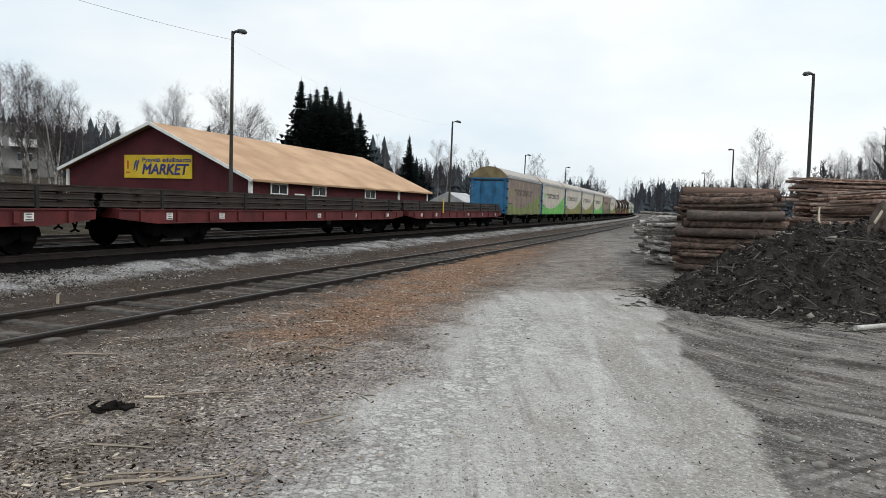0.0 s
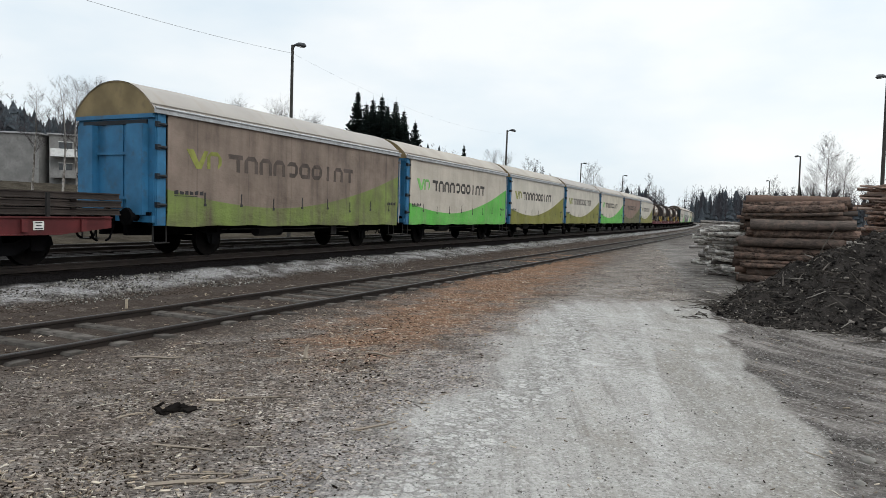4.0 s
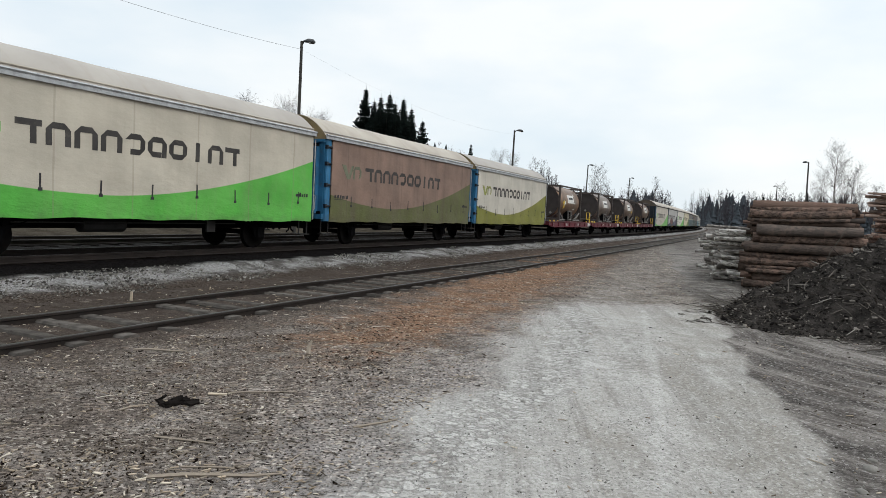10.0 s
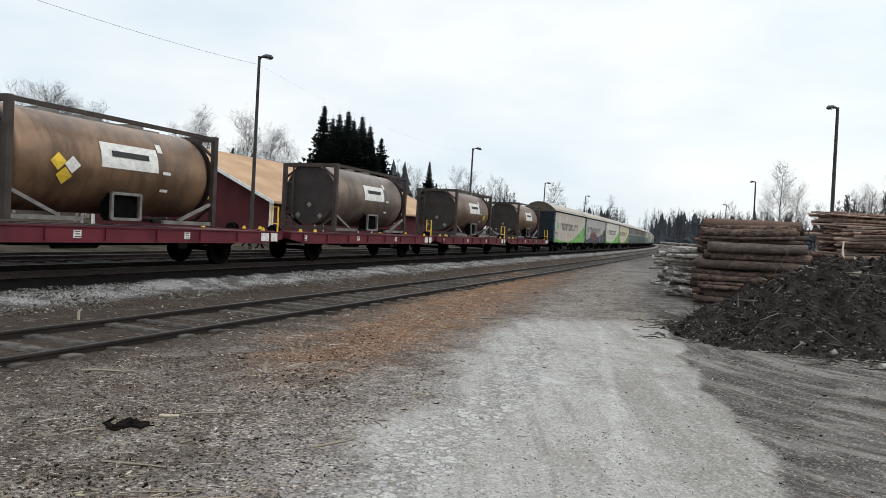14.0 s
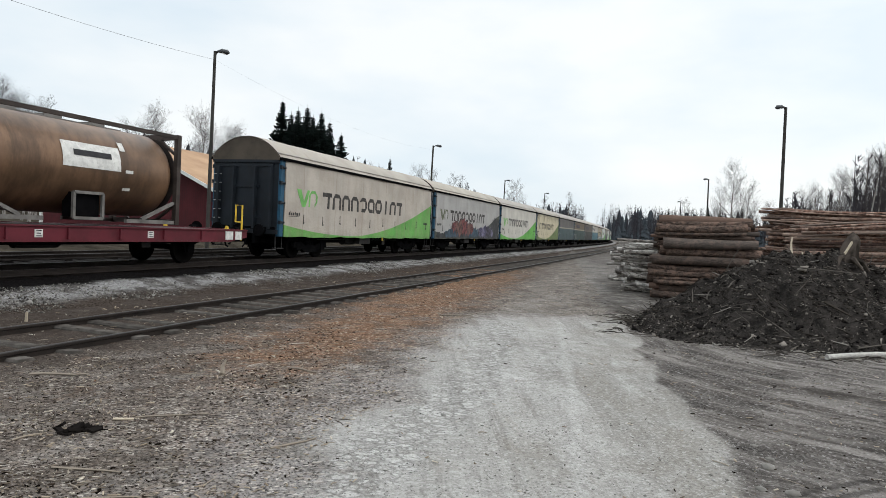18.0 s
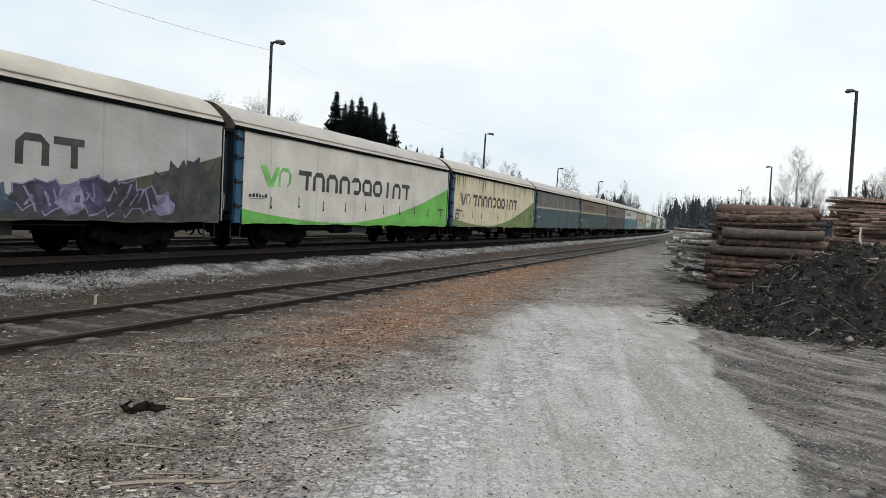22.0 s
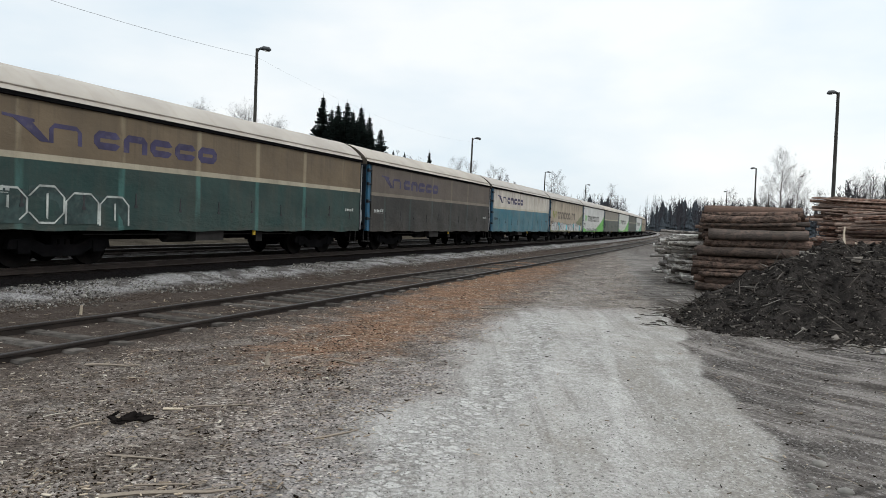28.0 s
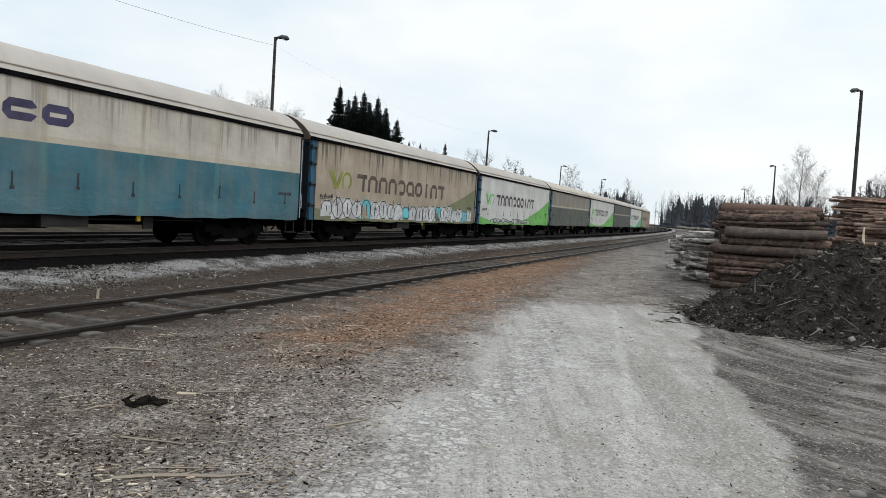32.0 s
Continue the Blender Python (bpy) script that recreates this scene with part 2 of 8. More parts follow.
def boards_red():
    n = Nodes("red_painted_boards")
    x, y, z = n.xyz()
    lane = n.math("FRACT", n.math("MULTIPLY", n.math("ADD", x, y), 6.5))
    gap = n.math("LESS_THAN", lane, 0.12)
    tone = n.noise(0.7, 5)
    col = n.mix(n.step(tone, 0.3, 0.7), (0.050, 0.008, 0.011), (0.080, 0.013, 0.016))
    streak = n.noise(1.0, 4, 0.6, n.scaled((5, 5, 0.3)))
    col = n.mix(n.math("MULTIPLY", n.step(streak, 0.5, 0.8), 0.45), col, (0.026, 0.008, 0.009))
    col = n.mix(n.math("MULTIPLY", gap, 0.55), col, (0.02, 0.006, 0.007))
    return n.done(col, 0.85, n.math("SUBTRACT", 1.0, gap), 0.5, 0.02)


def roof_tan():
    n = Nodes("tan_felt_roof")
    tone = n.noise(0.35, 6, 0.6)
    streak = n.noise(1.0, 5, 0.6, n.scaled((0.4, 2.2, 1.5)))
    col = n.mix(n.step(tone, 0.3, 0.7), (0.31, 0.187, 0.108), (0.44, 0.285, 0.172))
    col = n.mix(n.math("MULTIPLY", n.step(streak, 0.45, 0.75), 0.5), col, (0.33, 0.205, 0.11))
    col = n.mix(n.math("MULTIPLY", n.step(n.noise(2.4, 7, 0.7), 0.58, 0.74), 0.4), col, (0.2, 0.15, 0.1))
    return n.done(col, 0.85, n.noise(30, 3), 0.2, 0.02)


def bark(name, c, dark, scale=1.0, patches=0.5, pale=None, mottle=0.5):
    n = Nodes(name)
    furrow = n.noise(9 * scale, 6, 0.7, n.scaled((0.5, 2.0, 2.0)))
    col = n.mix(n.step(furrow, 0.38, 0.62), dark, c)
    col = n.mix(n.math("MULTIPLY", n.step(n.noise(2.6 * scale, 5, 0.65), 0.48, 0.62), patches), col, pale or scale3(c, 1.7))
    r = n.rand()
    col = n.mix(n.math("MULTIPLY", n.step(r, 0.45, 1.0), mottle), col, scale3(dark, 0.9))
    tint = n.math("FRACT", n.math("MULTIPLY", r, 7.31))
    col = n.mix(n.math("MULTIPLY", n.step(tint, 0.5, 1.0), 0.45), col, pale or scale3(c, 1.7))
    grey = n.math("FRACT", n.math("MULTIPLY", r, 13.7))
    col = n.mix(n.math("MULTIPLY", n.step(grey, 0.6, 1.0), 0.5), col, (0.12, 0.105, 0.095))
    return n.done(col, 0.9, furrow, 0.7, 0.025, 0, 0.15)


PINE_BARK = bark("pine_log_bark", (0.125, 0.092, 0.076), (0.028, 0.021, 0.018), 1.6, 0.5, (0.25, 0.165, 0.13), 0.85)
RED_BARK = bark("thin_pine_bark", (0.25, 0.145, 0.108), (0.04, 0.028, 0.025), 1.8, 0.5, (0.50, 0.38, 0.31), 0.85)
BIRCH_LOG = bark("birch_log_bark", (0.43, 0.40, 0.365), (0.05, 0.042, 0.038), 1.7, 0.5, (0.74, 0.715, 0.67), 0.9)
CUT_WOOD = worn("sawn_log_end", (0.34, 0.22, 0.13), 4, 0.25, (0.12, 0.085, 0.06), 0.5, 0.9, 0, 0.2, 40, 0.2, 0.4)


def tree_bark(name, c, dark):
    n = Nodes(name)
    col = n.mix(n.step(n.noise(3, 5, 0.6, n.scaled((1, 1, 0.4))), 0.4, 0.6), c, dark)
    return n.done(col, 0.9, n.noise(20, 3), 0.4, 0.02, 0, 0.15)


BIRCH_TRUNK = tree_bark("standing_birch_bark", (0.31, 0.29, 0.27), (0.09, 0.08, 0.07))
TWIG = worn("bare_twigs", (0.068, 0.059, 0.06), 1, 0.3, (0.055, 0.047, 0.047), 0.4, 0.9, 0, 0, 20, 0.1)
DARK_BARK = tree_bark("dark_bark", (0.075, 0.062, 0.055), (0.035, 0.03, 0.027))


def needles(name, c):
    n = Nodes(name)
    col = n.mix(n.step(n.noise(1.5, 4), 0.3, 0.7), scale3(c, 0.55), scale3(c, 1.4))
    col = n.mix(n.math("MULTIPLY", n.island(), 0.5), col, scale3(c, 0.5))
    return n.done(col, 0.85, None, spec=0.15)


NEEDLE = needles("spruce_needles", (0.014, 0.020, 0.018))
# far conifers paler and bluer: distance haze put into the needle colour
FAR_NEEDLE_HAZED = needles("far_conifer", (0.062, 0.071, 0.080))
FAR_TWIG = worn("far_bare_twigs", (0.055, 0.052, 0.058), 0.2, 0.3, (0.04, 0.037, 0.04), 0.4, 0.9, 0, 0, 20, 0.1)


def chips_mat(name, a, b, c):
    n = Nodes(name)
    r = n.island()
    col = n.mix(n.step(r, 0.1, 0.75), a, b)
    col = n.mix(n.step(r, 0.80, 0.93), col, c)
    col = n.mix(n.math("MULTIPLY", n.noise(40, 3), 0.4), col, scale3(a, 0.6))
    return n.done(col, 0.9, None, spec=0.15)


CHIP = chips_mat("bark_chips", (0.05, 0.038, 0.029), (0.26, 0.21, 0.162), (0.68, 0.61, 0.51))
CHIP_RUST = chips_mat("orange_bark_chips", (0.045, 0.026, 0.018), (0.19, 0.10, 0.058), (0.42, 0.31, 0.21))
STICK = chips_mat("dry_sticks", (0.09, 0.075, 0.062), (0.36, 0.305, 0.245), (0.62, 0.56, 0.48))
SPLINTER = chips_mat("pale_splinters", (0.26, 0.205, 0.15), (0.46, 0.38, 0.29), (0.62, 0.54, 0.44))
SHOULDER = chips_mat("shoulder_stones", (0.05, 0.046, 0.042), (0.225, 0.21, 0.19), (0.38, 0.36, 0.33))
PEBBLE = chips_mat("pebbles", (0.13, 0.122, 0.11), (0.30, 0.288, 0.268), (0.48, 0.465, 0.44))


def ground_mat():
    n = Nodes("yard_ground")
    road, rust, dark, grass, tread, fan = (n.attr(k) for k in ("road", "rust", "dark", "grass", "tread", "fan"))
    mul, add, sub = (lambda a, b: n.math("MULTIPLY", a, b)), (lambda a, b: n.math("ADD", a, b)), (lambda a, b: n.math("SUBTRACT", a, b))
    cell = lambda v, k=0: n.node("ShaderNodeSeparateColor", Color=v.outputs["Color"]).outputs[k]
    wob, wob2 = sub(n.noise(1.3, 7, 0.68), 0.5), sub(n.noise(9.0, 6, 0.72), 0.5)
    fine, mid, big = n.noise(34, 5, 0.75), n.noise(5.0, 7, 0.72), n.noise(0.55, 5, 0.6)
    grain, grit_v = cell(n.voronoi(95)), cell(n.voronoi(48))
    grit_w = cell(n.voronoi(21, n.scaled((1.0, 1.7, 1.0))), 1)
    # litter of bark and soil
    patch = n.noise(1.7, 6, 0.7)
    soil = n.mix(n.step(mid, 0.32, 0.68), (0.05122, 0.042, 0.03655), (0.2216, 0.187, 0.1634))
    soil = n.mix(mul(n.step(patch, 0.48, 0.64), 0.8), soil, (0.3743, 0.34, 0.3117))
    soil = n.mix(mul(n.step(add(n.attr("dust"), wob), 0.2, 1.0), 0.75), soil, (0.3448, 0.325, 0.3171))
    soil = n.mix(mul(n.step(grit_v, 0.91, 0.97), 0.9), soil, (0.6501, 0.59, 0.5267))
    soil = n.mix(mul(grain, 0.6), soil, n.mix(grit_v, (0.01182, 0.009, 0.007525), (0.4137, 0.355, 0.3117)))
    soil = n.mix(mul(n.step(grit_w, 0.7, 0.9), 0.6), soil, (0.3054, 0.25, 0.2096))
    soil = n.mix(mul(n.step(fine, 0.515, 0.58), 0.95), soil, (0.01182, 0.009, 0.007525))
    flake = n.voronoi(30, n.scaled((1.0, 2.3, 1.0)))
    soil = n.mix(mul(n.step(cell(flake, 2), 0.86, 0.90), mul(n.step(n.noise(1.2, 5, 0.7), 0.42, 0.6), 0.85)), soil, (0.5, 0.455, 0.4))
    soil = n.mix(mul(n.step(n.noise(3.4, 6, 0.75), 0.53, 0.62), 0.6), soil, (0.03, 0.024, 0.02))
    soil = n.mix(mul(n.step(n.noise(0.8, 6, 0.7), 0.50, 0.60), 0.5), soil, n.mix(grit_v, (0.02, 0.016, 0.013), (0.14, 0.115, 0.095)))
    wet = n.attr("wet")
    soil = n.mix(mul(mul(wet, n.step(n.noise(2.1, 6, 0.7), 0.20, 0.44)), 0.88), soil, n.mix(mid, (0.01182, 0.009, 0.007525), (0.08373, 0.066, 0.0559)))
    rusty = n.mix(n.step(mid, 0.3, 0.7), (0.05618, 0.03255, 0.02207), (0.256, 0.1441, 0.09439))
    rusty = n.mix(mul(grain, 0.65), rusty, n.mix(grit_v, (0.06244, 0.03505, 0.02207), (0.4121, 0.2379, 0.1226)))
    rusty = n.mix(mul(n.step(grit_w, 0.6, 0.9), 0.5), rusty, (0.3497, 0.1814, 0.1079))
    rusty = n.mix(mul(n.step(fine, 0.53, 0.64), 0.85), rusty, (0.04371, 0.02755, 0.01961))
    rusty = n.mix(mul(n.step(grit_v, 0.9, 0.97), 0.7), rusty, (0.6244, 0.5008, 0.3555))
    blend = add(rust, add(mul(wob, 2.4), mul(wob2, 1.8)))
    col = n.mix(mul(n.step(blend, 0.25, 1.1), 0.75), soil, rusty)
    # churned soil beside the log stacks, with tyre streaks that swing round
    ring = n.node("ShaderNodeCombineXYZ", X=mul(n.attr("arc"), 4.2), Y=mul(n.attr("turn"), 0.7)).outputs[0]
    ring2 = n.node("ShaderNodeCombineXYZ", X=mul(n.attr("arc"), 1.6), Y=mul(n.attr("turn"), 0.22)).outputs[0]
    streak, bands = n.noise(1.0, 8, 0.74, ring), n.noise(1.0, 4, 0.6, ring2)
    churn = n.mix(n.step(streak, 0.40, 0.60), (0.07529, 0.06567, 0.05933), (0.276, 0.2517, 0.2332))
    churn = n.mix(mul(mul(n.step(bands, 0.45, 0.56), n.step(n.noise(0.9, 4), 0.38, 0.58)), 0.9), churn, (0.03613, 0.03284, 0.03122))
    churn = n.mix(mul(n.step(mid, 0.45, 0.7), 0.4), churn, (0.2107, 0.192, 0.1769))
    churn = n.mix(mul(grain, 0.5), churn, n.mix(grit_v, (0.03012, 0.02587, 0.02291), (0.3314, 0.3035, 0.281)))
    churn = n.mix(mul(n.step(fine, 0.54, 0.7), 0.5), churn, (0.03513, 0.03184, 0.02914))
    churn = n.mix(mul(n.step(grit_v, 0.88, 0.99), 0.5), churn, (0.4015, 0.3781, 0.3642))
    churn = n.mix(mul(mul(wet, n.step(n.noise(3.0, 6, 0.7), 0.30, 0.55)), 0.85), churn, n.mix(mid, (0.01204, 0.01045, 0.009368), (0.07529, 0.06567, 0.05828)))
    ridge = n.math("PINGPONG", mul(add(n.attr("rake"), mul(wob2, 0.07)), 14.0), 1.0)
    churn = n.mix(mul(mul(fan, 0.6), n.step(ridge, 0.25, 0.8)), churn, (0.02955, 0.027, 0.0258))
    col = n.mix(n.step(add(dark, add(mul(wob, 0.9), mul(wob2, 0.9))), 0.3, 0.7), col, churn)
    # pale packed gravel
    pack = n.mix(n.step(mid, 0.28, 0.72), (0.3581, 0.342, 0.3206), (0.4974, 0.478, 0.4513))
    pack = n.mix(mul(n.step(big, 0.42, 0.62), 0.5), pack, (0.3134, 0.296, 0.2707))
    lanes = n.noise(1.0, 6, 0.68, n.scaled((4.6, 0.22, 1)))
    pack = n.mix(mul(n.step(lanes, 0.47, 0.60), 0.85), pack, (0.2587, 0.244, 0.2247))
    pack = n.mix(mul(n.step(n.noise(1.0, 6, 0.7, n.scaled((1.6, 0.6, 1))), 0.5, 0.68), 0.45), pack, (0.2487, 0.215, 0.1736))
    pack = n.mix(mul(n.step(n.noise(1.0, 5, 0.65, n.scaled((9.0, 0.5, 1))), 0.55, 0.7), 0.5), pack, (0.4576, 0.445, 0.4238))
    pack = n.mix(mul(n.attr("lane"), n.step(mid, 0.3, 0.6)), pack, (0.5969, 0.58, 0.5566))
    pack = n.mix(mul(n.attr("worn"), n.step(n.noise(1.1, 6, 0.7), 0.36, 0.6)), pack, (0.2487, 0.228, 0.1991))
    warp = n.node("ShaderNodeVectorMath")
    warp.operation = "ADD"
    n.t.links.new(n.scaled((0.85, 1.35, 1.0)), warp.inputs[0])
    jig = n.node("ShaderNodeTexNoise", Scale=6.0, Detail=3.0, Vector=n.coords())
    mulv = n.node("ShaderNodeVectorMath")
    mulv.operation = "SCALE"
    n.t.links.new(jig.outputs["Color"], mulv.inputs[0])
    mulv.inputs["Scale"].default_value = 0.16
    n.t.links.new(mulv.outputs[0], warp.inputs[1])
    blocks = n.voronoi(10.5, warp.outputs[0])
    blocks.distance = "CHEBYCHEV"
    gaps = n.voronoi(10.5, warp.outputs[0], "DISTANCE_TO_EDGE").outputs["Distance"]
    shown = mul(tread, n.step(add(n.noise(2.3, 4), mul(tread, 0.2)), 0.36, 0.58))
    lugs = sub(1.0, n.step(add(gaps, mul(wob2, 0.14)), 0.015, 0.15))
    pack = n.mix(mul(shown, mul(n.step(cell(blocks), 0.15, 0.9), 0.7)), pack, (0.6765, 0.66, 0.6332))
    pack = n.mix(mul(mul(shown, lugs), 0.7), pack, (0.1891, 0.177, 0.1614))
    pack = n.mix(mul(grain, 0.6), pack, n.mix(grit_v, (0.1194, 0.112, 0.1021), (0.4974, 0.482, 0.4596)))
    pack = n.mix(mul(n.step(fine, 0.54, 0.66), 0.6), pack, (0.1393, 0.13, 0.1185))
    pack = n.mix(mul(n.step(grit_v, 0.86, 0.99), 0.4), pack, (0.5173, 0.5, 0.4799))
    edge = add(road, add(mul(wob, 0.8), mul(wob2, 0.9)))
    col = n.mix(n.step(edge, 0.10, 0.90), col, pack)
    meadow = n.mix(n.step(n.noise(0.6, 6, 0.65), 0.35, 0.65), (0.018, 0.0155, 0.0115), (0.056, 0.048, 0.036))
    col = n.mix(grass, col, meadow)
    height = add(mul(fine, 0.55), add(mid, add(mul(grit_w, 0.35), mul(grain, 0.25))))
    height = sub(height, mul(mul(shown, lugs), 0.5))
    height = add(height, mul(mul(n.step(streak, 0.3, 0.7), dark), 0.7))
    height = sub(height, mul(fan, ridge))
    return n.done(col, 0.95, height, 0.85, 0.035, 0, 0.12)


def ballast_mat():
    n = Nodes("track_ballast")
    u = n.attr("off")
    cell = n.voronoi(34)
    v = n.node("ShaderNodeSeparateColor", Color=cell.outputs["Color"]).outputs[0]
    mid = n.noise(1.4, 6, 0.65)
    wob = n.math("MULTIPLY", n.math("SUBTRACT", n.noise(0.9, 5, 0.65), 0.5), 1.3)
    pale = n.mix(v, (0.1477, 0.141, 0.1376), (0.394, 0.38, 0.3741))
    pale = n.mix(n.math("MULTIPLY", n.step(mid, 0.45, 0.6), 0.8), pale, (0.05418, 0.046, 0.04192))
    # oily stone by the rails, blackened further with the train's shade
    black = n.mix(v, (0.004925, 0.0045, 0.0043), (0.01674, 0.015, 0.01505))
    soil = n.mix(v, (0.02, 0.0155, 0.013), (0.105, 0.084, 0.07))
    w = n.math("ADD", u, wob)
    col = n.mix(n.step(w, 2.25, 2.7), black, pale)
    col = n.mix(n.step(w, 3.3, 3.9), col, soil)
    # strip behind darkened: shade under and beyond the train, in the colour
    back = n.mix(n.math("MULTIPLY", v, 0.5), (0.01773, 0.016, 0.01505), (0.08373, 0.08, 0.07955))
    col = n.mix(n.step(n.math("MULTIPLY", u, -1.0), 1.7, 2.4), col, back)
    return n.done(col, 0.95, cell.outputs["Distance"], 0.9, 0.05, 0, 0.2)


def mound_mat():
    n = Nodes("dark_bark_soil")
    mid, fine = n.noise(5, 6, 0.7), n.noise(45, 4, 0.7)
    col = n.mix(n.step(mid, 0.3, 0.7), (0.012, 0.011, 0.0105), (0.05, 0.044, 0.040))
    col = n.mix(n.math("MULTIPLY", n.step(fine, 0.55, 0.75), 0.5), col, (0.11, 0.094, 0.08))
    return n.done(col, 0.95, n.math("ADD", mid, n.math("MULTIPLY", fine, 0.6)), 0.8, 0.05, 0, 0.15)


RED_BOARD, ROOF_TAN, GROUND, BALLAST, MOUND = boards_red(), roof_tan(), ground_mat(), ballast_mat(), mound_mat()

# ---- the railway line in plan: s runs along the centre of the main track, u to its right ----
SIDE_A, SIDE_B, SIDE_C, HALF = -14.3, 0.3979, -2.06e-4, 1.45
RAIL_Z, SIDING_U, SIDING_Z = 0.33, 6.65, 0.03


def slope(y):
    return SIDE_B + 2 * SIDE_C * y


def offset_of(x, y):
    k = np.sqrt(1 + slope(y) ** 2)
    return (x - (SIDE_A + SIDE_B * y + SIDE_C * y * y)) / k + HALF


_y = np.arange(-420, 520, 0.5)
_k = np.sqrt(1 + slope(_y) ** 2)
_cx, _cy = SIDE_A + SIDE_B * _y + SIDE_C * _y * _y - HALF / _k, _y + HALF * slope(_y) / _k
_s = np.concatenate([[0], np.cumsum(np.hypot(np.diff(_cx), np.diff(_cy)))])
_s -= np.interp(0, _y, _s)


def along(s, u=0.0):
    """The point at s and u, and the heading there."""
    x, y, yy = np.interp(s, _s, _cx), np.interp(s, _s, _cy), np.interp(s, _s, _y)
    m = slope(yy)
    k = np.sqrt(1 + m * m)
    return x + u / k, y - u * m / k, np.degrees(np.arctan2(1, m))


def lattice(px, py, seed, size):
    """Smooth value noise in the plan, 0 to 1."""
    r = np.random.default_rng(seed).random((256, 256))
    gx, gy = px / size, py / size
    ix, iy = np.floor(gx).astype(int), np.floor(gy).astype(int)
    fx, fy = gx - ix, gy - iy
    fx, fy = fx * fx * (3 - 2 * fx), fy * fy * (3 - 2 * fy)
    a, b = r[ix % 256, iy % 256], r[(ix + 1) % 256, iy % 256]
    c, d = r[ix % 256, (iy + 1) % 256], r[(ix + 1) % 256, (iy + 1) % 256]
    return (a * (1 - fx) + b * fx) * (1 - fy) + (c * (1 - fx) + d * fx) * fy


def ease(v, a, b):
    t = np.clip((v - a) / (b - a), 0, 1)
    return t * t * (3 - 2 * t)


def ground_z(x, y):
    x, y = np.asarray(x, float), np.asarray(y, float)
    u = offset_of(x, y)
    z = -0.082 * ease(u, 3.0, 4.6) * (1 - ease(u, 8.5, 11.0))
    z = z - 0.07 * ease(u, -8.5, -7.5) * (1 - ease(u, 3.0, 3.8))
    z = z + 0.25 * ease(-u, 9, 13) + 3.9 * ease(-u, 33, 75) + 16 * ease(-u, 85, 330)
    z = z + 2.5 * ease(u, 60, 200)
    near = 1 - ease(np.hypot(x, y), 25, 60)
    z = z + near * (0.05 * (lattice(x, y, 3, 2.3) - 0.5) + 0.022 * (lattice(x, y, 4, 0.5) - 0.5) + 0.014 * (lattice(x, y, 5, 0.17) - 0.5)) * ease(u, 4.6, 5.6)
    # wheel ruts along the road
    for a, b, w in ((0.05, 0.17, 0.22), (0.62, 0.19, 0.3), (1.35, 0.2, 0.25)):
        d = (x - (a - 1.1 + (b + 0.06) * y))
        z = z - near * 0.018 * np.exp(-(d / w) ** 2)
    # ruts curving off to the right
    for c in (4.55, 5.6, 6.35, 7.5, 8.2):
        d = np.hypot(x - 8.5, y - 11.5) - c + 0.05 * np.sin(x * 2 + c)
        z = z - near * 0.035 * np.exp(-(d / 0.15) ** 2) * ease(x - 1.25 - 0.205 * y, 0.0, 0.8) * (1 - ease(x, 7, 9))
    return z


def graded(dense, lo, hi, end):
    """Even steps in the middle, growing outward."""
    mid = np.arange(lo, hi + 1e-6, dense)
    out, step, v = [], dense, hi
    while v < end:
        step *= 1.13
        v += step
        out.append(v)
    left, step, v = [], dense, lo
    while v > -end:
        step *= 1.13
        v -= step
        left.append(v)
    return np.concatenate([left[::-1], mid, out])


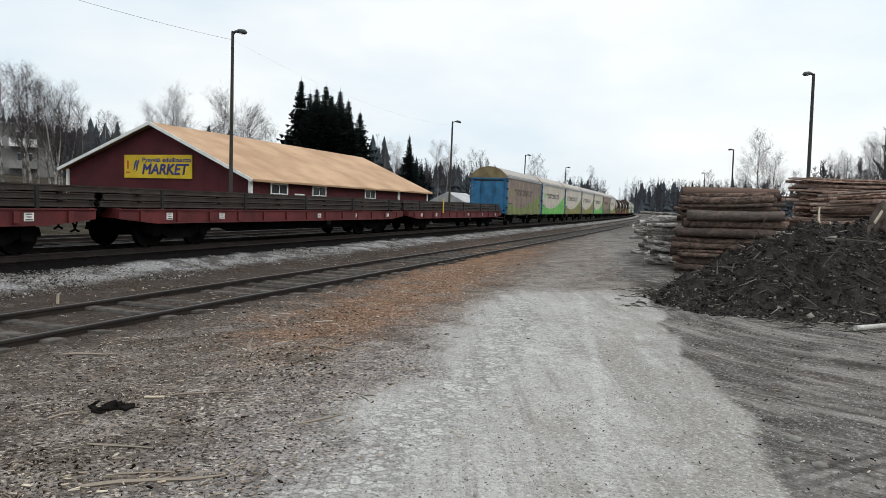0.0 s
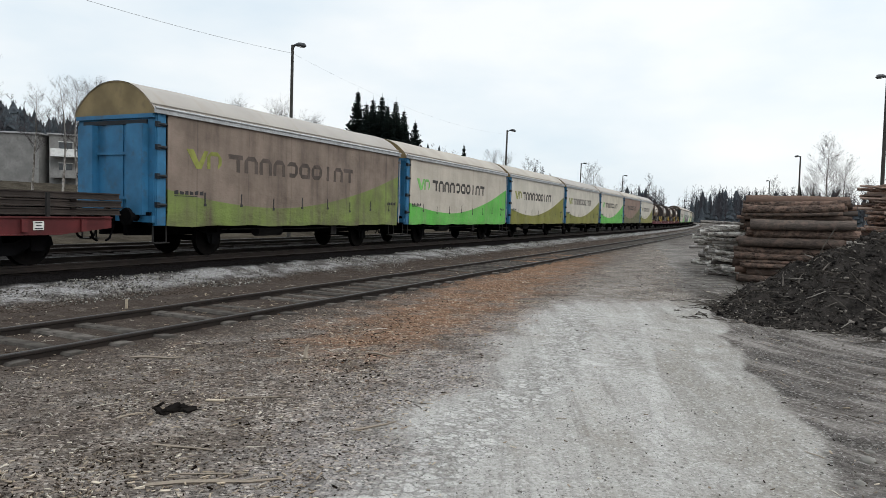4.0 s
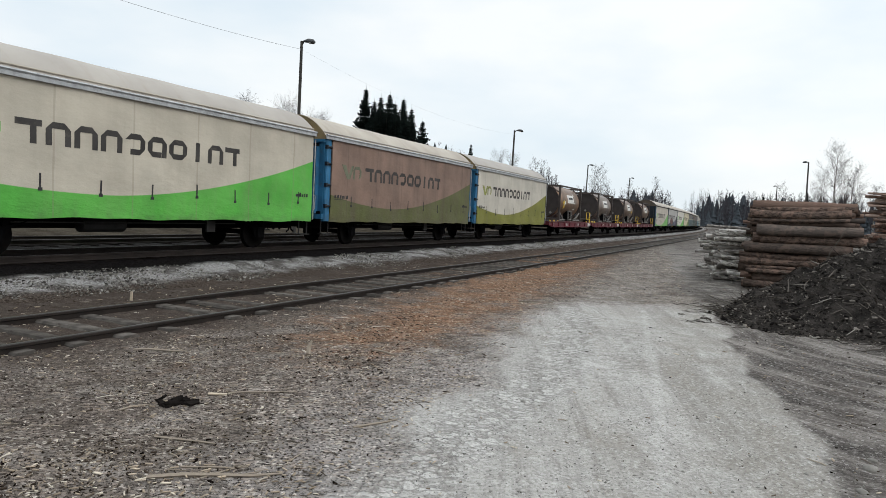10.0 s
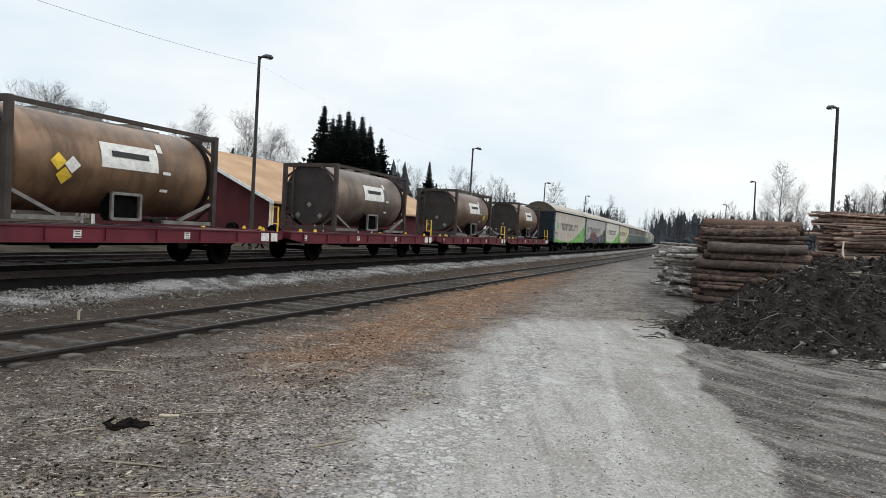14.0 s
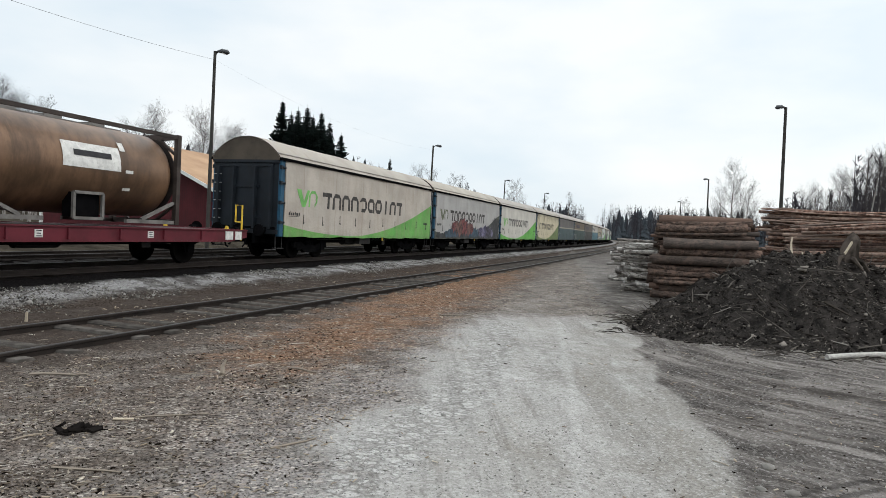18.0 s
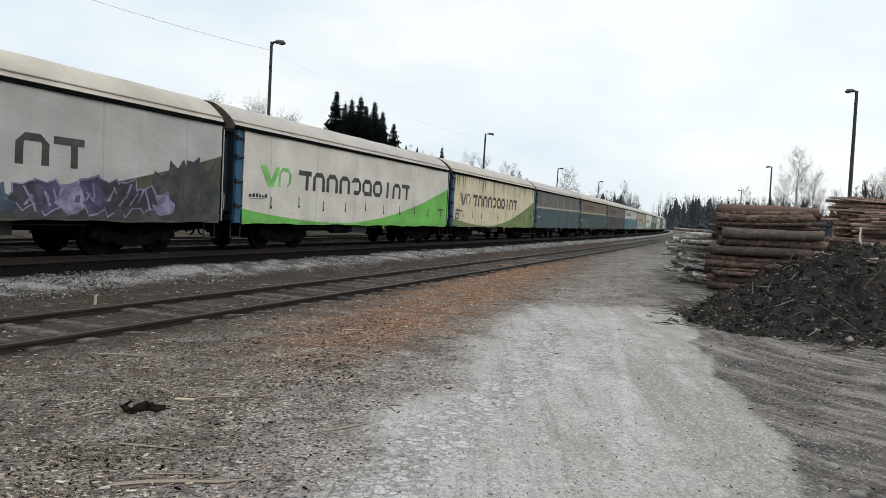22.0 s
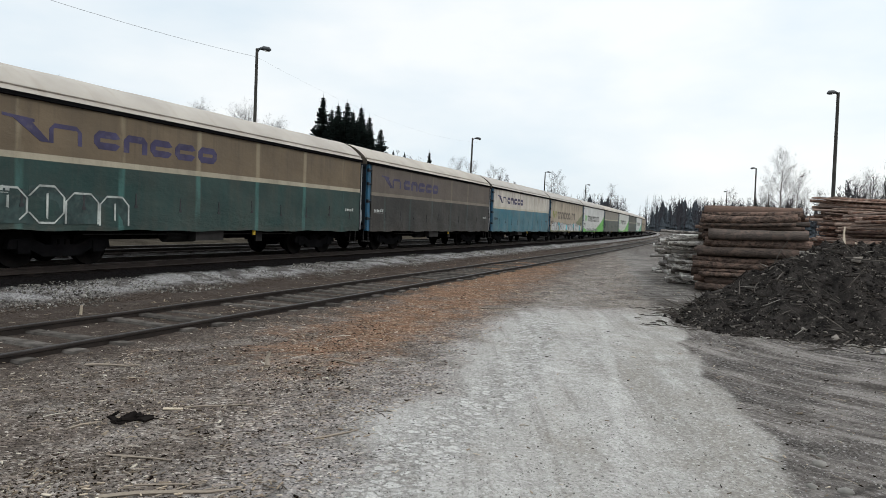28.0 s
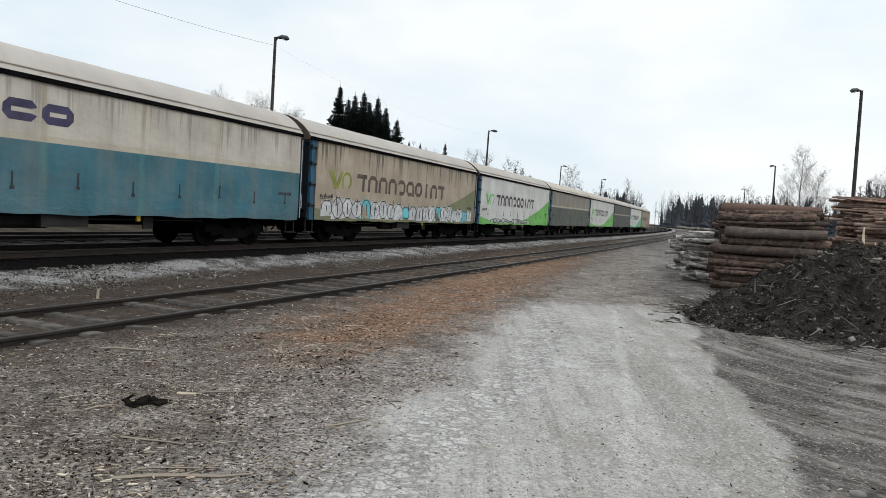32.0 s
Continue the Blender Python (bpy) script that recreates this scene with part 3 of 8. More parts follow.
def make_ground():
    gx = graded(0.07, -9, 9, 3500)
    gy = graded(0.07, 2.8, 14, 3500)
    X, Y = np.meshgrid(gx, gy)
    Z = ground_z(X, Y)
    nx, ny = len(gx), len(gy)
    i, j = np.meshgrid(np.arange(nx - 1), np.arange(ny - 1))
    a = (j * nx + i).ravel()
    me = bpy.data.meshes.new("ground")
    me.from_pydata(np.stack([X.ravel(), Y.ravel(), Z.ravel()], 1).tolist(), [], np.stack([a, a + 1, a + nx + 1, a + nx], 1).tolist())
    u = offset_of(X, Y)
    left, right = -1.75 + 0.23 * Y, 1.42 + 0.208 * Y
    dust = np.clip(1.0 - (left - X) / 2.0, 0, 1) * (1 - 0.8 * ease(Y, 9, 16))
    wob = 0.5 * (lattice(X, Y, 11, 1.1) - 0.5) + 0.25 * (lattice(X, Y, 12, 0.35) - 0.5)
    road = ease(X - left + wob, -0.7, 0.6) * (1 - ease(X - right + 0.6 * wob, -0.10, 0.12))
    road = road * (1 - 0.68 * ease(Y, 12.3, 14.5)) * (1 - 0.3 * ease(Y, 20, 40))
    road = np.maximum(road, 0.30 * ease(X - left, -0.6, 1.5) * (1 - ease(X, 0.2 * Y + 2.5, 0.2 * Y + 3.6)) * ease(Y, 12, 18))
    wide = 0.16 * ease(Y, 24, 40) * ease(u, 9, 10.5)
    road = np.maximum(road, wide)
    cx = -3.6 + 0.23 * Y
    rust = np.exp(-((X - cx) / (0.95 + 0.055 * Y)) ** 2) * ease(Y, 4.5, 10) * (1 - ease(Y, 22, 45)) * 0.95
    dark = ease(X - right + 0.6 * wob, -0.22, 0.05)
    dark = np.maximum(dark, 0.75 * ease(X - 0.26 * Y + 0.6 * wob, -0.1, 0.9) * ease(Y, 12, 14) * (1 - ease(Y, 22, 30)))
    path = np.interp(Y, (3.5, 4.4, 5.25, 6.9, 9, 11, 13), (-0.75, -0.42, -0.12, 0.52, 1.0, 1.35, 1.7))
    tread = np.exp(-((X - path) / 0.40) ** 4) * (1 - ease(Y, 11.5, 14.0)) + 0.7 * np.exp(-((X - path - 0.75) / 0.24) ** 4) * ease(Y, 6, 8) * (1 - ease(Y, 10, 13))
    tread = tread + 0.45 * np.exp(-((X - (0.3 + 0.19 * Y)) / 0.08) ** 2) * (1 - ease(Y, 12, 15))
    wet = ease(u, 2.5, 4.0) * (1 - 0.6 * ease(u, 7.2, 8.6) - 0.4 * ease(u, 9.0, 12.0))
    arc = np.hypot(X - 8.5, Y - 11.5)
    wet = np.maximum(wet, np.exp(-((arc - 5.4 + 0.3 * wob) / 0.24) ** 2) * ease(X, 4.1, 4.9) * (1 - ease(X, 7.5, 9)))
    wet = np.maximum(wet, 0.8 * np.exp(-((arc - 7.5 + 0.3 * wob) / 0.10) ** 2) * ease(X, 2.8, 3.3))
    wet = np.maximum(wet, 0.7 * np.exp(-((arc - 6.5 + 0.3 * wob) / 0.08) ** 2) * ease(X, 3.0, 3.6))
    wet = np.maximum(wet, 0.9 * ease(X - 0.27 * Y + 0.8 * wob, -0.05, 0.5) * ease(Y, 12.5, 14) * (1 - ease(Y, 26, 34)))
    # ground darker in a patch left of the log stacks
    stack_patch = np.exp(-((X - 0.05 * (Y - 17) - 5.3) / 0.9) ** 2 - ((Y - 17) / 3.2) ** 2)
    dark, wet = np.maximum(dark, 0.9 * stack_patch), np.maximum(wet, 0.95 * stack_patch)
    lane = np.exp(-((X - (0.35 + 0.19 * Y) - 0.03 * np.sin(Y)) / 0.035) ** 2) * (1 - ease(Y, 11, 14)) * 0.8
    lane = np.maximum(lane, 0.6 * np.exp(-((X - (0.98 + 0.195 * Y)) / 0.05) ** 2) * (1 - ease(Y, 10, 13)) * ease(Y, 5, 7))
    patch_x, patch_y = 1.15, 7.7
    lane = np.maximum(lane, 0.9 * np.exp(-((X - patch_x) / 0.22) ** 2 - ((Y - patch_y) / 0.5) ** 2))
    worn_road = 0.85 * ease(X - (0.35 + 0.19 * Y), 0.0, 0.4) * (1 - ease(Y, 4.5, 5.5) * 0.25) + 0.5 * np.exp(-((X - (0.1 + 0.19 * Y)) / 0.25) ** 2)
    grass = np.maximum(ease(-u, 7.5, 9.0) * 0.9, ease(np.hypot(X, Y), 70, 120) * ease(np.abs(u), 12, 24))
    turn = np.arctan2(Y - 11.5, X - 8.5) * arc
    rake = (Y - 4.5) * 0.9 - (X - 3.0) * 0.42
    fan = np.exp(-((X - 3.1) / 0.75) ** 4 - (rake / 0.19) ** 4)
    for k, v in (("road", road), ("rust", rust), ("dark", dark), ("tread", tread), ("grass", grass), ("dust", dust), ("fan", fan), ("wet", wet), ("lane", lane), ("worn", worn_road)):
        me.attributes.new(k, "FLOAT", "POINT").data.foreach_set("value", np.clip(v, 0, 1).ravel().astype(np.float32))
    for k, v in (("arc", arc), ("turn", turn), ("rake", rake)):
        me.attributes.new(k, "FLOAT", "POINT").data.foreach_set("value", np.clip(v, -500, 500).ravel().astype(np.float32))
    me.polygons.foreach_set("use_smooth", [True] * len(me.polygons))
    me.materials.append(GROUND)
    thing("ground", "grey gravel yard with bark litter and tyre tracks", "ground", kind="structure", data=me)


make_ground()


def line_steps(lo, hi, mid=(-15, 75)):
    return np.concatenate([np.arange(lo, mid[0], 4.0), np.arange(mid[0], mid[1], 0.4), np.arange(mid[1], hi, 2.5)])


def make_ballast():
    ss = line_steps(-380, 480)
    us = np.array([4.9, 4.3, 3.8, 3.3, 2.8, 2.4, 2.0, 1.6, 1.2, 0.6, 0.0, -0.6, -1.2, -1.8, -2.4, -3.4, -4.6, -5.8, -6.6, -7.4, -8.4])
    zs = np.array([-0.16, -0.075, -0.02, 0.03, 0.09, 0.135, 0.165, 0.175, 0.17, 0.16, 0.16, 0.16, 0.17, 0.17, 0.16, 0.165, 0.16, 0.17, 0.165, 0.06, -0.12])
    S, U = np.meshgrid(ss, us, indexing="ij")
    X, Y, _ = along(S, U)
    Z = zs[None, :] + 0.05 * (lattice(S * 1.0, U, 21, 0.8) - 0.5) + 0.03 * (lattice(S, U, 22, 0.4) - 0.5)
    n = len(us)
    i, j = np.meshgrid(np.arange(len(ss) - 1), np.arange(n - 1), indexing="ij")
    a = (i * n + j).ravel()
    me = bpy.data.meshes.new("ballast")
    me.from_pydata(np.stack([X.ravel(), Y.ravel(), Z.ravel()], 1).tolist(), [], np.stack([a, a + n, a + n + 1, a + 1], 1).tolist())
    me.attributes.new("off", "FLOAT", "POINT").data.foreach_set("value", U.ravel().astype(np.float32))
    me.polygons.foreach_set("use_smooth", [True] * len(me.polygons))
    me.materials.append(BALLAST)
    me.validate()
    thing("ballast_bed", "pale crushed-stone ballast bed, oil and painted shade near the rails", "ballast", kind="structure", data=me)


make_ballast()

RAIL_SHAPE = [(-0.07, 0), (0.07, 0), (0.07, 0.014), (0.012, 0.03), (0.012, 0.10), (0.035, 0.112), (0.035, 0.142), (0.026, 0.15),
              (-0.026, 0.15), (-0.035, 0.142), (-0.035, 0.112), (-0.012, 0.10), (-0.012, 0.03), (-0.07, 0.014)]


def rail_mesh(name, u, top, ss, waver=0.0):
    g, n = Geo(), len(RAIL_SHAPE)
    vs = []
    for s in ss:
        w = waver * (math.sin(s * 0.9 + u) + 0.6 * math.sin(s * 2.3))
        for du, dz in RAIL_SHAPE:
            x, y, _ = along(s, u + du + w)
            vs.append((x, y, top - 0.15 + dz + w * 0.6))
    fs, mi = [], []
    for i in range(len(ss) - 1):
        for k in range(n):
            fs.append((i * n + k, i * n + (k + 1) % n, (i + 1) * n + (k + 1) % n, (i + 1) * n + k))
            mi.append(1 if k in (6, 7, 8) else 0)
    g.v, g.f, g.m = vs, fs, mi
    return g.mesh(name, RUST_RAIL, RAIL_TOP, normals=False)


def sleeper_mesh(mat, seed, half=1.32):
    r = np.random.default_rng(seed)
    g = Geo()
    prof = [(-0.12, -0.12), (0.12, -0.12), (0.12, 0.0), (0.095, 0.03), (-0.095, 0.03), (-0.12, 0.0)]
    n, vs, fs = len(prof), [], []
    for y in (-half, -0.6 * half, 0.0, 0.6 * half, half):
        for a, c in prof:
            vs.append((a + r.normal(0, 0.006), y, c + r.normal(0, 0.004)))
    for i in range(4):
        for k in range(n):
            fs.append((i * n + k, i * n + (k + 1) % n, (i + 1) * n + (k + 1) % n, (i + 1) * n + k))
    fs += [tuple(range(n)), tuple(reversed(range(4 * n, 5 * n)))]
    return g.add(vs, fs).mesh("sleeper", mat)


def make_tracks():
    for name, label, u, top, mat, z, lo, hi in (
            ("main_track", "main railway track with tarred wooden sleepers", 0.0, RAIL_Z, SLEEPER_DARK, 0.155, 2, 100),
            ("back_track", "second railway track behind the train", -4.6, RAIL_Z, SLEEPER_DARK, 0.155, 4, 70),
            ("siding_track", "rusty siding track half sunk in bark litter", SIDING_U, SIDING_Z, SLEEPER, -0.078, 2, 95)):
        root = thing(name, label, "track", kind="structure")
        for side in (-0.78, 0.78):
            part("rail", rail_mesh("rail", u + side, top, line_steps(-40 if name == "siding_track" else -380, 430 if u < 1 else 220),
                                   0.006 if name == "siding_track" else 0.0), root)
        shapes = [sleeper_mesh(mat, k, 0.90 + 0.04 * k if u > 5 else 1.32) for k in range(4)]
        s, k = float(lo), 0
        while s < hi:
            x, y, head = along(s, u + rng.normal(0, 0.02))
            if not (name == "siding_track" and rng.random() < 0.10):
                part("sleeper", shapes[k % 4], root, at=pose(x, y, z + rng.normal(0, 0.007) - (0.012 * (rng.random() < 0.4) if u > 5 else 0),
                                                          0, 0, head + rng.normal(0, 1.2)))
            s += 0.64 + rng.normal(0, 0.02)
            k += 1


make_tracks()

# ---- the freight train; x along the line away from the viewer, the seen side is -y, z from the rail head ----
GREEN, OLIVE, WHITE = (0.10, 0.46, 0.06), (0.20, 0.20, 0.028), (0.56, 0.52, 0.45)


def tarp_mat(name, length, top, low, style, film=0.15, film_c=(0.12, 0.10, 0.08), drip=0.0, seam=0.3):
    """Lorry-cloth side: a sweep or a band of a second colour, dust, streaks and run-off stains."""
    n = Nodes(name)
    x, y, z = n.xyz()
    xf = n.math("DIVIDE", n.math("ADD", x, length / 2), length)
    zf = n.math("DIVIDE", n.math("SUBTRACT", z, 0.83), 2.75)
    if style == "band":
        edge = n.math("ADD", 0.535, n.math("MULTIPLY", xf, 0.02))
    else:
        turn, a, m, b = (0.36, 0.33, 0.19, 0.70) if style == "short_wave" else (0.36, 0.16, 0.025, 0.68)
        l = n.math("DIVIDE", n.math("MAXIMUM", n.math("SUBTRACT", turn, xf), 0.0), turn)
        r = n.math("DIVIDE", n.math("MAXIMUM", n.math("SUBTRACT", xf, turn), 0.0), 1 - turn)
        edge = n.math("ADD", m, n.math("ADD", n.math("MULTIPLY", n.math("MULTIPLY", l, l), a - m), n.math("MULTIPLY", n.math("POWER", r, 1.7), b - m)))
    soot = 0.3 if max(low) < 0.036 else 1.0
    top, low = scale3(top, 0.89), scale3(low, 0.84)
    below = n.step(n.math("SUBTRACT", edge, zf), -0.004, 0.004)
    big = n.noise(0.8, 5)
    up = n.mix(n.step(big, 0.3, 0.7), scale3(top, 0.85), scale3(top, 1.08))
    dn = n.mix(n.step(big, 0.3, 0.7), scale3(low, 0.8), scale3(low, 1.12))
    col = n.mix(below, up, dn)
    if style == "band":
        line = n.math("MULTIPLY", n.step(n.math("SUBTRACT", zf, edge), -0.002, 0.002), n.math("SUBTRACT", 1.0, n.step(n.math("SUBTRACT", zf, edge), 0.045, 0.052)))
        col = n.mix(n.math("MULTIPLY", line, 0.75 * soot), col, (0.42, 0.38, 0.29))
    run = n.noise(1.0, 5, 0.62, n.scaled((3.2, 1.0, 0.22)))
    dust = n.noise(1.0, 6, 0.65, n.scaled((0.9, 1.0, 0.7)))
    k = n.math("ADD", n.math("MULTIPLY", n.step(run, 0.42, 0.72), 0.5), n.math("MULTIPLY", n.step(dust, 0.35, 0.7), 0.7))
    col = n.mix(n.math("MULTIPLY", k, film, True), col, film_c)
    if drip:
        comb = n.noise(1.0, 3, 0.6, n.scaled((7.0, 1.0, 0.05)))
        d = n.math("SUBTRACT", n.math("MULTIPLY", n.step(comb, 0.46, 0.74), 0.40), n.math("SUBTRACT", 1.0, zf))
        col = n.mix(n.math("MULTIPLY", n.step(d, -0.12, 0.15), drip), col, (0.05, 0.042, 0.032))
    # cloth seams and the ribs behind
    rib = n.math("ABSOLUTE", n.math("SUBTRACT", n.math("FRACT", n.math("MULTIPLY", xf, 6.0)), 0.5))
    if style == "band":
        pale = n.math("MULTIPLY", n.step(n.noise(1.0, 4, 0.6, n.scaled((1.3, 1.0, 0.35))), 0.42, 0.62), n.math("SUBTRACT", 1.0, n.step(rib, 0.015, 0.05)))
        col = n.mix(n.math("MULTIPLY", pale, 0.45 * soot), col, n.mix(below, (0.33, 0.28, 0.19), (0.07, 0.19, 0.17)))
    else:
        col = n.mix(n.math("MULTIPLY", n.math("LESS_THAN", rib, 0.012), seam), col, scale3(film_c, 0.8))
    grime = n.math("MULTIPLY", n.math("SUBTRACT", 1.0, n.step(zf, 0.0, 0.10)), n.step(n.noise(4, 5), 0.35, 0.7))
    col = n.mix(n.math("MULTIPLY", grime, 0.4), col, (0.07, 0.06, 0.05))
    low_part = n.math("SUBTRACT", 1.0, n.step(zf, 0.0, 0.35))
    crumple = n.math("MULTIPLY", n.noise(1.0, 6, 0.6, n.scaled((2.6, 1.0, 6.0))), n.math("ADD", 0.12, low_part))
    wrinkle = n.math("ADD", n.noise(1.0, 5, 0.6, n.scaled((1.6, 1.0, 3.0))), n.math("MULTIPLY", crumple, 1.3))
    return n.done(col, 0.62, n.math("ADD", wrinkle, n.math("MULTIPLY", n.noise(60, 2), 0.06)), 0.4, 0.05, 0, 0.35)


def roof_mat():
    n = Nodes("wagon_roof_sheet")
    base = n.mix(n.step(n.noise(0.5, 5), 0.3, 0.7), (0.29, 0.25, 0.20), (0.42, 0.375, 0.31))
    base = n.mix(n.math("MULTIPLY", n.rand(), 0.7), base, (0.27, 0.255, 0.245))
    col = n.mix(n.math("MULTIPLY", n.step(n.noise(1.0, 6, 0.65, n.scaled((2.5, 0.5, 0.5))), 0.5, 0.72), 0.4), base, (0.25, 0.21, 0.165))
    return n.done(col, 0.65, n.noise(2.5, 4), 0.15, 0.03, 0, 0.35)


WAGON_ROOF = roof_mat()
ROOF_END = worn("roof_end_tan", (0.20, 0.15, 0.075), 1, 0.25, (0.09, 0.07, 0.05), 0.5, 0.75)
ROOF_END_DARK = worn("roof_end_brown", (0.075, 0.06, 0.045), 1, 0.25, (0.03, 0.026, 0.022), 0.5, 0.8)


def billow(x, z, seed):
    """How far the cloth bellies out at a point of the side."""
    f = (z - 0.83) / 2.75
    return 0.012 * math.sin(x * 2.1 + seed) * f + 0.016 * math.sin(x * 3.7 + 1.7 * seed + 2 * z) * max(0.0, 0.35 - f) * 2.5 + 0.006 * math.sin(5 * z + x)


def tarp_mesh(length, seed, mat, side):
    g = Geo()
    nx = int(length * 5)

    def at(a, b):
        x, z = (a - 0.5) * length, 0.83 + 2.75 * b
        bottom = 0.012 * math.sin(x * 4.3 + seed) * (1 - b) ** 6 + 0.014 * math.sin(x * 1.7 + 2 * seed) * (1 - b) ** 6
        return (x, side * (HALF - 0.02 + billow(x, z, seed)), z + bottom)

    g.grid(nx, 12, at)
    g.grid(nx, 12, lambda a, b: (at(a, b)[0], at(a, b)[1] - side * 0.03, at(a, b)[2]))
    return smoothed(g.mesh("cover", mat, normals=False))


def plate(g, poly, seed, mi=0, lift=0.006):
    """A flat print on the seen side, from points in x, z."""
    ys = [-(HALF - 0.02 + billow(x, z, seed) + lift) for x, z in poly]
    n = len(poly)
    g.add([(x, y, z) for (x, z), y in zip(poly, ys)] + [(x, y + 0.004, z) for (x, z), y in zip(poly, ys)],
          [tuple(range(n))] + [(i, i + n, (i + 1) % n + n, (i + 1) % n) for i in range(n)], mi)


def ring(g, x0, x1, z0, z1, w, seed, mi=0, gap=None, lift=0.006):
    """A plain box outline with cut corners, print of one block of a logo."""
    c = min(0.3 * (z1 - z0), 0.35 * (x1 - x0))
    bars = [("top", [(x0 + c, z1), (x1 - c, z1), (x1 - c, z1 - w), (x0 + c, z1 - w)]),
            ("left", [(x0, z0 + c), (x0, z1 - c), (x0 + w, z1 - c), (x0 + w, z0 + c)]),
            ("right", [(x1 - w, z0 + c), (x1 - w, z1 - c), (x1, z1 - c), (x1, z0 + c)]),
            ("bottom", [(x0 + c, z0 + w), (x1 - c, z0 + w), (x1 - c, z0), (x0 + c, z0)]),
            ("tl", [(x0, z1 - c), (x0 + c, z1), (x0 + c, z1 - w), (x0 + w, z1 - c)]),
            ("tr", [(x1 - c, z1), (x1, z1 - c), (x1 - w, z1 - c), (x1 - c, z1 - w)]),
            ("bl", [(x0, z0 + c), (x0 + w, z0 + c), (x0 + c, z0 + w), (x0 + c, z0)]),
            ("br", [(x1 - w, z0 + c), (x1, z0 + c), (x1 - c, z0), (x1 - c, z0 + w)])]
    if gap:
        if "bl" in gap and "left" not in gap:
            bars[1] = ("left", [(x0, z0), (x0, z1 - c), (x0 + w, z1 - c), (x0 + w, z0)])
        if "br" in gap and "right" not in gap:
            bars[2] = ("right", [(x1 - w, z0), (x1 - w, z1 - c), (x1, z1 - c), (x1, z0)])
    for k, b in bars:
        if gap is None or k not in gap:
            plate(g, b, seed, mi, lift)


def logo_blocks(parent, length, seed, mark, ink, big, style):
    """The maker's mark and its row of blocks, as plain shapes, each a print of its own."""
    lx = lambda f: (f - 0.5) * length
    z = lambda f: 0.83 + 2.75 * f

    def put(name, draw, mat):
        g = Geo()
        draw(g)
        part(name, g.mesh(name, mat, normals=False), parent)

    if style == "cargo":
        z0, z1, x0, x1, plan = z(0.68), z(0.835), lx(0.195), lx(0.465), "CACCO"
        put("logo_mark", lambda g: (plate(g, [(lx(0.072), z1), (lx(0.097), z1), (lx(0.128), z0), (lx(0.113), z0)], seed),
                                    plate(g, [(lx(0.058), z1 + 0.06), (lx(0.104), z1 + 0.02), (lx(0.104), z1 - 0.05), (lx(0.058), z1)], seed)), mark)
        put("logo_mark", lambda g: ring(g, lx(0.126), lx(0.178), z0, z1, 0.10, seed, 0, ("bottom", "bl", "br")), mark)
    else:
        z0, z1 = (z(0.415), z(0.65)) if big else (z(0.54), z(0.715))
        x0, x1, plan = (lx(0.175), lx(0.722), "BAAASPOIAB") if big else (lx(0.178), lx(0.717), "BAAASPOIAB")
        v0, v1 = (lx(0.05), lx(0.152)) if big else (lx(0.05), lx(0.158))
        w = v1 - v0
        put("logo_mark", lambda g: (plate(g, [(v0, z1), (v0 + 0.2 * w, z1), (v0 + 0.42 * w, z0), (v0 + 0.27 * w, z0)], seed),
                                    plate(g, [(v0 + 0.27 * w, z0), (v0 + 0.42 * w, z0), (v0 + 0.62 * w, z1), (v0 + 0.5 * w, z1)], seed)), mark)
        put("logo_mark", lambda g: ring(g, v0 + 0.58 * w, v1, z0 + 0.02, z1, 0.11, seed, 0, ("bottom", "bl")), mark)
    step = (x1 - x0) / len(plan)
    stroke = 0.165 if big else 0.13
    h = z1 - z0
    gaps = {"A": ("bottom", "bl", "br"), "O": (), "C": ("right",), "P": ("br",), "S": ("left", "bl")}
    for k, c in enumerate(plan):
        a, b = x0 + k * step + 0.06 * step, x0 + (k + 1) * step - 0.06 * step
        m = (a + b) / 2
        if c == "I":
            put("logo_block", lambda g: plate(g, [(m - stroke / 2, z0), (m + stroke / 2, z0), (m + stroke / 2, z1), (m - stroke / 2, z1)], seed), ink)
        elif c == "B":
            put("logo_block", lambda g: (plate(g, [(a, z1 - stroke), (b, z1 - stroke), (b, z1), (a, z1)], seed),
                                         plate(g, [(a + 0.55 * (b - a), z0), (a + 0.55 * (b - a) + stroke, z0), (a + 0.55 * (b - a) + stroke, z1 - stroke), (a + 0.55 * (b - a), z1 - stroke)], seed)), ink)
        else:
            put("logo_block", lambda g: ring(g, a, b, z0, z1, stroke, seed, 0, gaps[c]), ink)


def straps(parent, length, seed, count):
    for k in range(count):
        g = Geo()
        x = (-0.5 + (k + 0.9) / (count + 0.4)) * length
        z = 1.52 + 0.05 * math.sin(k * 2.1 + seed)
        plate(g, [(x - 0.02, z - 0.17), (x + 0.02, z - 0.17), (x + 0.02, z + 0.17), (x - 0.02, z + 0.17)], seed, 0, 0.01)
        plate(g, [(x - 0.045, z - 0.19), (x + 0.045, z - 0.19), (x + 0.045, z - 0.12), (x - 0.045, z - 0.12)], seed, 0, 0.014)
        part("strap", g.mesh("strap", DARK_MARK, normals=False), parent)


